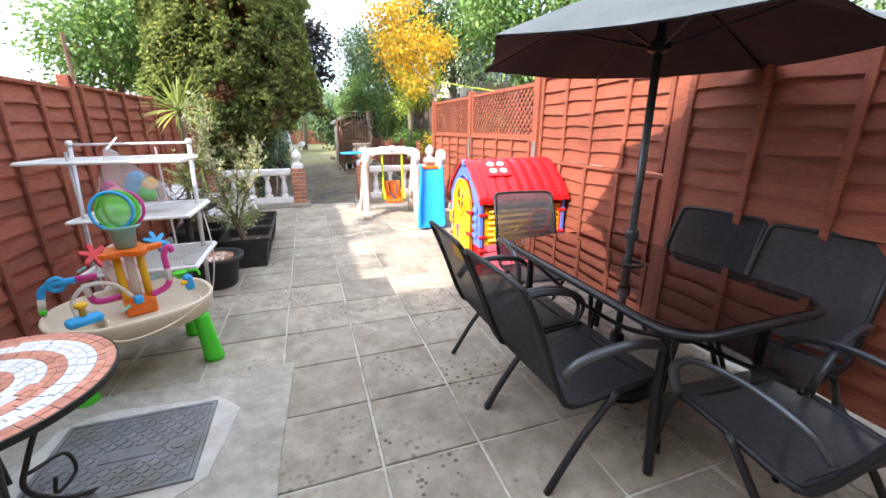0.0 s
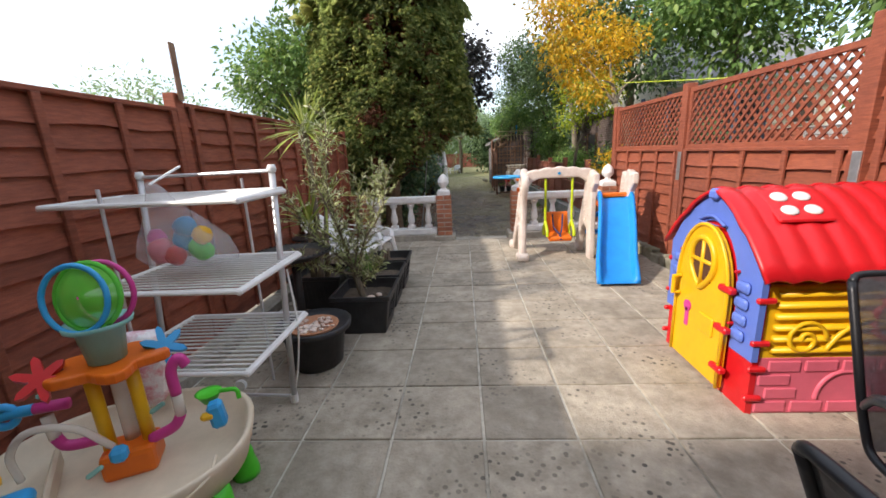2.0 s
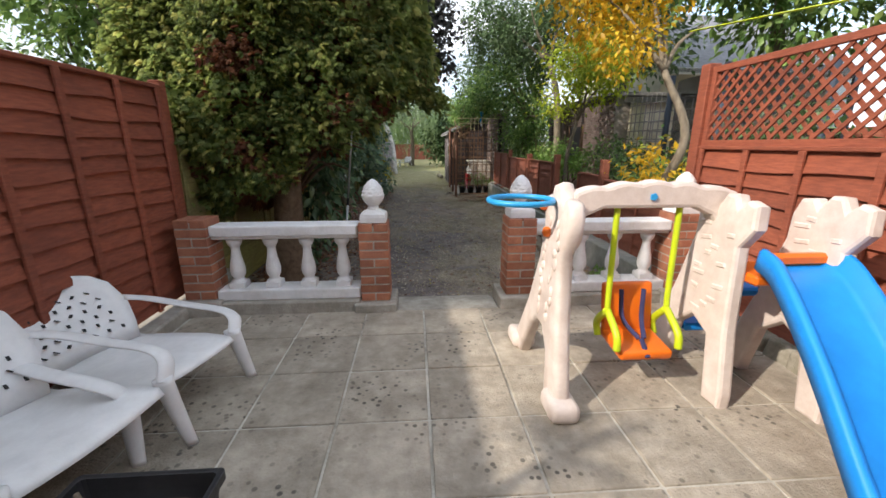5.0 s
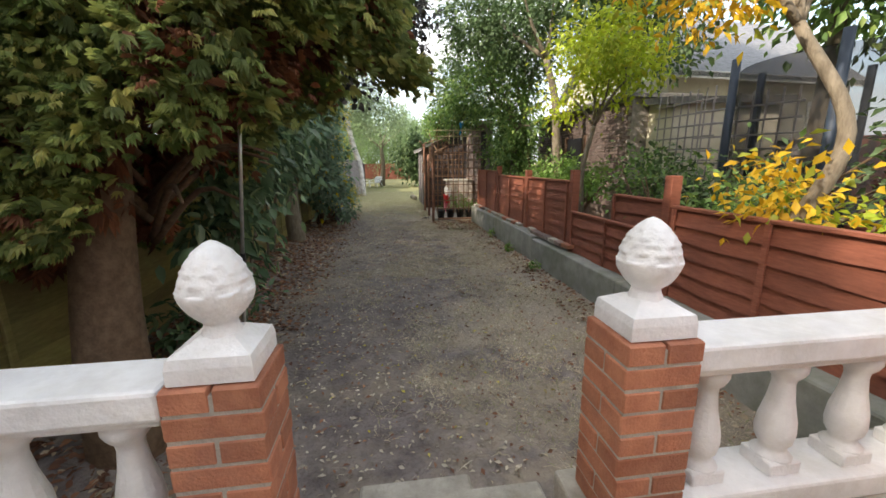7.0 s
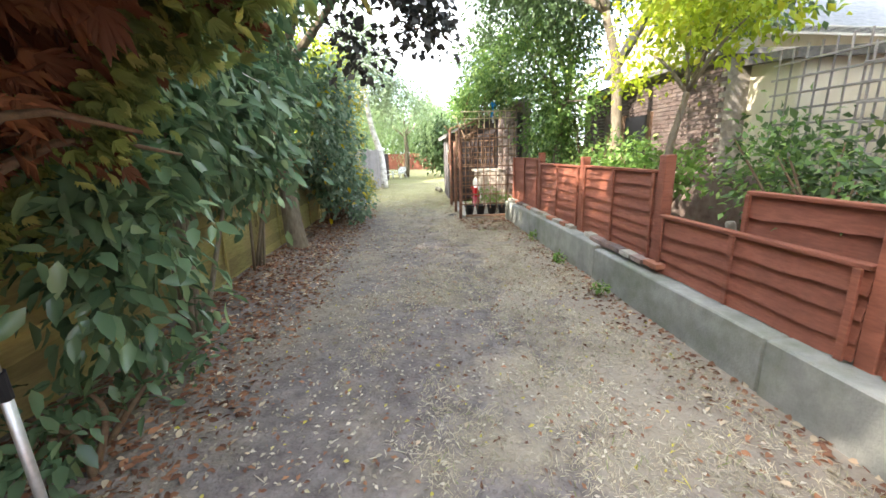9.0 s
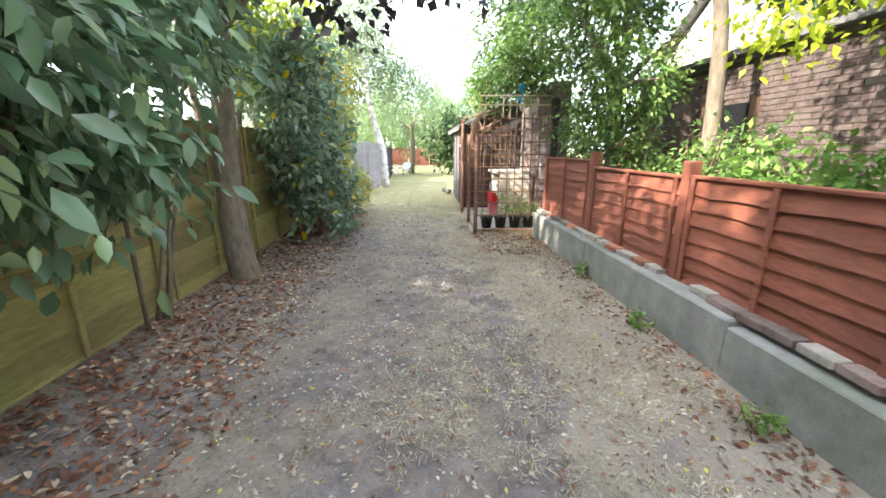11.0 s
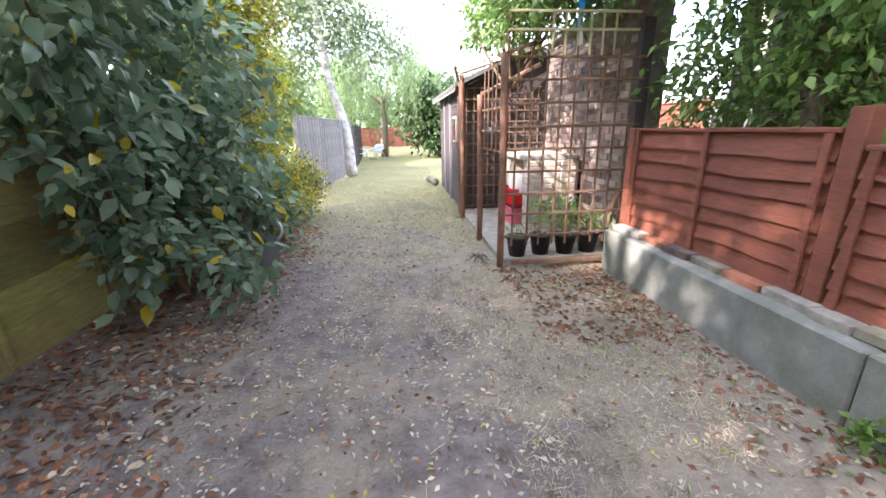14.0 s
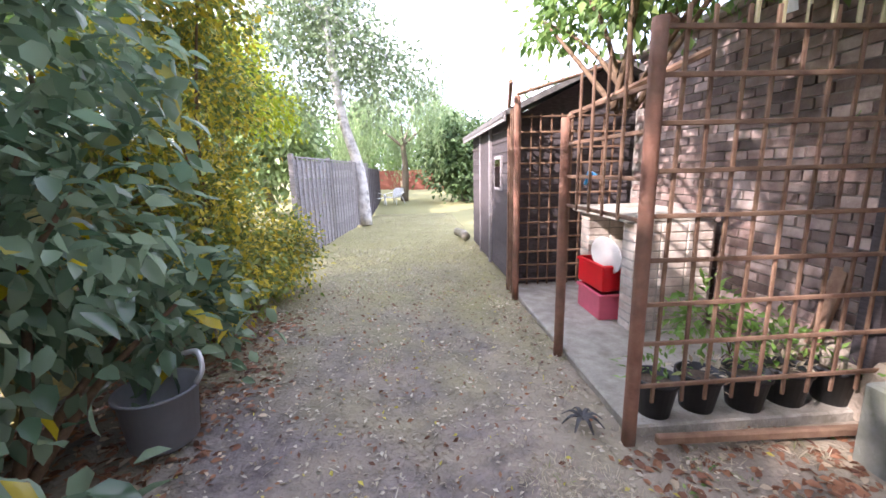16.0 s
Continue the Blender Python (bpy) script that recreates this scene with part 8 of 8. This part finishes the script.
# far end: red fence, two white seats
for k in range(7):
    lap_panel(-6.5 + 1.9 * k, 44, GZ, 0, 1.85, 1.5, M_FENCE2, "distant red-brown fence panel", "far boundary fence", seed=90 + k, battens=(0.03, 0.5, 0.97))
fs = copy_thing(wc, pose(-1.5, 29.8, GZ, 0, 0, -150))
fs["label"] = "distant white plastic armchair on the lawn"
fs2 = copy_thing(wc, pose(-0.7, 30.2, GZ, 0, 0, 150))
fs2["label"] = "distant white plastic armchair on the lawn"

# bucket, cane, pegs, wind chime
bk = thing("bucket", "grey plastic trug under the dark shrub", "bucket", "", pose(-1.2, 14.5, GZ))
part("tub", lathe(bmesh.new(), [(0.14, 0), (0.16, 0.02), (0.185, 0.3), (0.2, 0.305), (0.2, 0.32), (0.18, 0.315), (0.15, 0.04), (0.01, 0.03)], 30), plain("slate_plastic", (0.22, 0.23, 0.25), 0.5), bk, smooth=True)
part("handle", tubes(([(0.2, 0, 0.33), (0.24, 0.0, 0.4), (0.2, 0.05, 0.48), (0.12, 0.06, 0.47)], 0.014), sides=8), P_ALU, bk, smooth=True)
cn = thing("line_pole", "thin grey metal clothes line pole standing by the conifer", "pole", "", pose(-0.96, 6.2, GZ))
part("pole", tubes(([(0, 0, -0.03), (0.14, -0.14, 0.95)], 0.013), sides=10, curve=False), M_STEEL, cn, smooth=True)
part("upper_pole", tubes(([(0.14, -0.14, 0.95), (0.27, -0.28, 1.9)], 0.01), sides=10, curve=False), M_STEEL, cn, smooth=True)
part("joint", tubes(([(0.135, -0.135, 0.92), (0.148, -0.148, 1.0)], 0.016), sides=10, curve=False), P_BLACK, cn)
wln = thing("clothes_line", "thin clothes line with coloured pegs strung through the trees", "clothes line", "", pose(0, 0, 0))
part("line", tubes(([(-1.4, 6.4, 1.88), (-0.85, 6.95, 1.74), (-1.4, 11.4, 1.95)], 0.004), sides=5), P_WHITE, wln)
for k, m in enumerate((P_WHITE, P_SKY, P_WHITE, P_MAGENTA, P_TEAL, P_WHITE, P_YELLOW, P_RED)):
    part("peg", boxes(((0, 0, -0.035), (0.014, 0.02, 0.085)), bevel=0.004), m, wln).matrix_basis = pose(-0.98 + 0.035 * k, 6.83 + 0.04 * k, 1.76, 8 * (k % 3 - 1), 10, 20)
wch = thing("wind_chime", "small silver wind chime hanging by the trunk", "wind chime", "", pose(-1.93, 12.17, 1.58))
for k in range(4):
    part("tube", tubes(([(0.025 * (k - 1.5), 0, 0), (0.025 * (k - 1.5), 0.01, -0.16 - 0.02 * (k % 2))], 0.006), sides=8, curve=False), P_ALU, wch)
part("sail", lathe(bmesh.new(), [(0.005, -0.52), (0.03, -0.48), (0.02, -0.43), (0.004, -0.42)], 10, squash=0.3), P_WHITE, wch)
part("cord", tubes(([(0, 0, 0.04), (0, 0, -0.43)], 0.002), sides=4, curve=False), P_WHITE, wch)
bs2 = thing("leaning_post", "old timber post leaning against the weathered fence", "post", "", pose(-1.96, 12.2, GZ, 2, 2, 0))
part("shaft", boxes(((0, 0, 0.8), (0.06, 0.07, 1.62)), bevel=0.005), M_TRELL, bs2)

# ---- neighbouring gardens ----
nb = thing("outbuilding", "weathered grey brick outbuilding in the neighbouring garden", "outbuilding", "", pose(4.4, 12.6, -0.2) @ Matrix.Diagonal((1, 1, 0.87, 1)))
part("wall", boxes(((0.6, 0, 1.45), (1.2, 4.4, 2.9))), M_OLDMORTAR, nb)
bm = bmesh.new()
rr = random.Random(2)
for j in range(38):
    for i in range(20):
        y0 = -2.2 + 0.224 * i + (0.112 if j % 2 else 0)
        if y0 + 0.21 < 2.2:
            box(bm, (-0.004 + rr.uniform(-.004, .004), y0 + 0.107, 0.04 + 0.075 * j), (0.02, 0.213, 0.064))
part("brickwork", bm, M_OLDDARK, nb)["kind"] = "stuff"
part("roof", boxes(((0.55, 0, 2.95), (1.45, 4.6, 0.09)), bevel=0.01), M_FELT, nb)
dw = part("boarded_window", boxes(((-0.03, -0.15, 1.75), (0.04, 0.75, 1.0)), bevel=0.005), P_BLACK, nb, "dark boarded opening")
for jy in (0.28, -0.58):
    part("jamb", boxes(((-0.04, jy, 1.75), (0.06, 0.08, 1.1))), M_TRELL, dw)
part("pier", boxes(((-0.06, 0.75, 1.2), (0.16, 0.25, 2.4)), bevel=0.01), M_OLDBRICK, nb)
for k, (x, y, z, rz) in enumerate([(4.3, 9.6, 1.1, -86), (4.0, 8.4, 0.9, -70)]):
    trellis("old trellis panel standing in the neighbouring garden", pose(x, y, z - 0.6, 0, 0, rz), 1.1, [0.1 + 0.16 * q for q in range(10)], [0.05 + 0.14 * q for q in range(8)], 0.05, 1.7, M_GREYW)
bw2 = thing("garden_wall", "low old brick wall in the neighbouring garden", "wall", "", pose(4.1, 10.3, -0.2, 0, 0, 5))
part("wall_body", boxes(((0, 0, 0.5), (0.2, 1.9, 1.1)), bevel=0.01), M_OLDBRICK, bw2)
for k in range(9):
    x, y = 3.1 + rr.uniform(-.3, .5), 7.0 + 0.28 * k
    st = thing("rubble_stone", "pale broken stone heaped behind the fence", "stone", "rubble behind the fence", pose(x, y, 0.35 + rr.uniform(-.1, .15), rr.uniform(0, 90), rr.uniform(0, 40), rr.uniform(0, 90)))
    part("stone", boxes(((0, 0, 0), (rr.uniform(.15, .3), rr.uniform(.12, .2), rr.uniform(.08, .15))), bevel=0.025, seg=2), M_JOINT, st)
bank = tagged(part("planting_bank", boxes(((4.6, 10.0, -0.15), (4.0, 10.0, 0.4)), bevel=0.05), M_EARTH, None), "raised earth bank of the neighbouring garden", "ground", kind="structure")
P_CREAMW = mat("cream_render", (0.62, 0.57, 0.46), (0.74, 0.69, 0.58), 3, 0.9, 0.2, 60)
P_SLATE = mat("slate_roof", (0.16, 0.165, 0.18), (0.27, 0.275, 0.29), 6, 0.7, 0.3, 50, stretch=(1, 1, 4))


def house(x, y, w, d, eave, ridge, label, rz=0.0):
    ob = thing("house", label, "house", "", pose(x, y, -0.3, 0, 0, rz))
    part("wall", boxes(((0, 0, eave / 2), (w, d, eave))), P_CREAMW, ob)
    rf = bmesh.new()
    extrude_outline(rf, [(-d / 2 - 0.3, eave - 0.1), (0, ridge), (d / 2 + 0.3, eave - 0.1), (d / 2 + 0.3, eave), (0, ridge + 0.12), (-d / 2 - 0.3, eave)], w + 0.5, "x")
    part("roof", rf, P_SLATE, ob, "grey slate roof")
    gb = bmesh.new()
    extrude_outline(gb, [(-d / 2, eave), (0, ridge - 0.06), (d / 2, eave)], w - 0.02, "x")
    part("gable", gb, P_CREAMW, ob)
    for k in range(3):
        for z in (eave * 0.3, eave * 0.72):
            wn_ = part("window", boxes(((-w / 2 + w * (k + 0.5) / 3, -d / 2 - 0.02, z), (0.9, 0.06, 0.95)), bevel=0.01), P_WHITE, ob)
            part("pane", boxes(((-w / 2 + w * (k + 0.5) / 3, -d / 2 - 0.055, z), (0.74, 0.01, 0.8))), P_GLASS, wn_)
    part("fascia", boxes(((0, -d / 2 - 0.28, eave - 0.06), (w + 0.5, 0.04, 0.16))), P_WHITE, ob)
    return ob


house(9.6, 15.4, 6.0, 4.5, 3.6, 5.6, "cream rendered house with a grey slate roof beyond the gardens", 6)
house(15.5, 9.0, 6.0, 6.0, 4.6, 7.2, "cream rendered house with a slate roof beyond the trees", -25)
sh2 = thing("garden_store", "white-walled garden store with a red brick base", "outbuilding", "", pose(5.5, 10.2, -0.2, 0, 0, -10))
part("wall", boxes(((0, 0, 1.6), (1.6, 1.6, 1.6))), P_CREAMW, sh2)
part("base", boxes(((0, 0, 0.4), (1.64, 1.64, 0.85))), M_BRICK, sh2)
part("roof", boxes(((0, 0, 2.45), (1.9, 1.9, 0.1), (6, 0, 0))), M_FELT, sh2)
for k in range(9):
    lap_panel(6.9, 5.2 + 1.9 * (k + 1) - 2.0, -0.2, -90, 1.86, 1.75, M_GREYW if k % 2 else M_FENCE2, "distant weathered fence panel in the next garden", "next garden fence", seed=110 + k, battens=(0.03, 0.5, 0.97))
P_NET = plain("black_safety_net", (0.02, 0.022, 0.026), 0.9, alpha=0.5)
P_TPAD = plain("dark_blue_pad", (0.03, 0.045, 0.07), 0.6)


def trampoline(x, y, R):
    ob = thing("trampoline", "garden trampoline with a black safety net on padded poles", "trampoline", "", pose(x, y, 0.05))
    bm = bmesh.new()
    lathe(bm, [(R - 0.12, 0.6), (R + 0.12, 0.6), (R + 0.12, 0.64), (R - 0.12, 0.64)], 28)
    part("edge_pad", bm, P_TPAD, ob, "dark blue edge pad")
    part("mat", lathe(bmesh.new(), [(0.02, 0.6), (R - 0.12, 0.6), (R - 0.12, 0.61), (0.02, 0.61)], 28), P_TPAD, ob)
    part("net", lathe(bmesh.new(), [(R + 0.02, 0.66), (R + 0.02, 2.2)], 28), P_NET, ob, "black mesh safety net")
    for k in range(6):
        a = k * math.pi / 3 + 0.55
        cx, cy = (R + 0.1) * math.cos(a), (R + 0.1) * math.sin(a)
        part("pole", tubes(([(cx, cy, 0), (cx, cy, 2.3)], 0.045), sides=10, curve=False), P_TPAD, ob, "padded net pole", smooth=True)


trampoline(5.0, 7.4, 1.0)
bs_ = boxes(((-5.5, 9, 0.6), (0.06, 26, 1.8)), ((5.7, -2, 0.6), (0.06, 8, 1.8)))
tagged(part("boundary_boards", bs_, M_GREYW, None), "plain timber boundary of the adjoining gardens", "fence", kind="structure")


# ---- litter, weeds and dry grass on the rear ground ----
def on_ground(n, x0, x1, y0, y1):
    P = np.stack([RNG.uniform(x0, x1, n), RNG.uniform(y0, y1, n), np.zeros(n)], 1)
    for p in P:
        x, y = p[0], p[1]
        p[2] = GZ - 0.03 + 0.022 * noise.noise(Vector((x * 0.9, y * 0.9, 0))) + 0.01 * noise.noise(Vector((x * 3.1, y * 3.1, 4))) + 0.1 * max(0.0, min(1.0, (-1.2 - x) / 0.6)) + 0.006
    return P


def flat_leaves(name, P, size, aspect, m, label, category, droop=0.0, up=0.15):
    n = len(P)
    a = RNG.uniform(0, 2 * np.pi, n)
    N = np.stack([np.cos(a), np.sin(a), RNG.uniform(-0.05, up, n)], 1) * 4
    ob = share(name, leaf_mesh(name, P, N, size, aspect, droop=droop, round_leaf=size > 0.045), m, None)
    return tagged(ob, label, category, kind="stuff")


P = on_ground(11000, -2.0, -0.75, 5.2, 16.5)
keep = RNG.uniform(0, 1, len(P)) < np.clip((-0.75 - P[:, 0]) / 0.55, 0.04, 1)
flat_leaves("leaf_litter", P[keep], 0.055, 0.5, LF_LITTER, "brown and russet fallen leaves along the fence", "leaves")
P = on_ground(1700, 1.75, 2.3, 5.2, 14.1)
keep = RNG.uniform(0, 1, len(P)) < np.clip((P[:, 0] - 1.7) / 0.5, 0.05, 1)
flat_leaves("leaf_litter", P[keep], 0.05, 0.55, LF_LITTER, "fallen leaves along the retaining wall", "leaves")
P = on_ground(1000, 1.2, 2.6, 12.6, 14.2)
flat_leaves("leaf_litter", P, 0.055, 0.55, LF_LITTER, "fallen leaves in front of the trellis", "leaves")
P = on_ground(13000, -1.3, 2.2, 5.2, 20)
flat_leaves("pale_litter", P, 0.034, 0.5, LF_PALE, "small pale leaf fragments scattered on bare earth", "leaves")
P = on_ground(4500, -1.3, 2.2, 5.2, 17.5)
flat_leaves("leaf_litter", P, 0.036, 0.5, LF_LITTER, "small brown leaf fragments scattered on the path", "leaves", up=0.4)
P = on_ground(900, -1.3, 2.2, 5.2, 18)
flat_leaves("twig_litter", P, 0.09, 0.06, LF_PALE, "thin dry twigs scattered on bare earth", "twigs")


def grass(P, size, label):
    n = len(P)
    N = RNG.normal(0, 0.9, (n, 3))
    N[:, 2] = np.abs(N[:, 2]) * 0.35 + 0.1
    ob = share("dry_grass", leaf_mesh("dry_grass", P - [0, 0, 0.008], N, size, 0.07, droop=0.0), LF_GRASS, None)
    tagged(ob, label, "grass", kind="stuff")


P = on_ground(150000, -0.4, 2.2, 5.2, 17.5)
dens = np.array([noise.noise(Vector((p[0] * 1.5, p[1] * 1.1, 3.3))) + 0.6 * noise.noise(Vector((p[0] * 4.5, p[1] * 4.5, 7))) for p in P])
k = dens + 0.33 * np.clip(P[:, 0] - 0.25, -0.8, 0.9) > 0.16 + RNG.uniform(0, 0.25, len(P))
grass(P[k], 0.054, "thin straw-coloured grass on bare earth")
P = on_ground(42000, -2.0, 1.4, 16.5, 26)
grass(P, 0.055, "short dry lawn grass")
P = on_ground(420, 1.3, 2.4, 11.5, 14.2)
flat_leaves("ground_weeds", P[np.array([noise.noise(Vector((p[0] * 2.2, p[1] * 2.2, 1))) for p in P]) > 0.05], 0.035, 0.5, LF_GREEN, "low green weeds before the trellis", "weeds", up=0.8)
for x, y in ((2.12, 8.9), (2.2, 6.0), (2.14, 10.2), (2.2, 11.6)):
    shrub("weed_clump", "small green weed at the foot of the retaining wall", (x, y, GZ), [(x, y, GZ + 0.06, .07, .09, .05)], 10, 7, 0.025, 0.05, LF_BRIGHT, 0.6, 0.0, stems=3, r=0.003, category="weeds")

# ---- paving slabs ----
SLAB = 0.455
SLAB_ME = []
rr = random.Random(21)
for k in range(5):
    bm = bmesh.new()
    box(bm, (0, 0, 0), (SLAB - 0.014, SLAB - 0.014, 0.04), bevel=0.004)
    if k == 4:
        v = max(bm.verts, key=lambda q: q.co.x + q.co.y + q.co.z)
        v.co.x -= 0.02
        v.co.y -= 0.02
    me = bpy.data.meshes.new("slab")
    bm.to_mesh(me)
    bm.free()
    SLAB_ME.append(me)
for j in range(-11, 10):
    for i in range(-5, 5):
        cx, cy = (i + 0.5) * SLAB, (j + 0.5) * SLAB
        x0, x1 = max(i * SLAB, -1.81), min((i + 1) * SLAB, 2.18)
        y1 = min((j + 1) * SLAB, 4.52)
        if x1 - x0 < 0.06:
            continue
        if cy < -0.86 and cx < -0.45:
            continue
        s = share("paving_slab", rr.choice(SLAB_ME), M_SLAB, patio)
        s.matrix_basis = Matrix.Translation(((x0 + x1) / 2, (j * SLAB + y1) / 2, -0.016 + rr.uniform(-.002, .0025))) @ Euler((radians(rr.uniform(-.25, .25)), radians(rr.uniform(-.25, .25)), radians(rr.uniform(-.35, .35)))).to_matrix().to_4x4() @ Matrix.Diagonal(((x1 - x0) / SLAB, (y1 - j * SLAB) / SLAB, 1, 1))
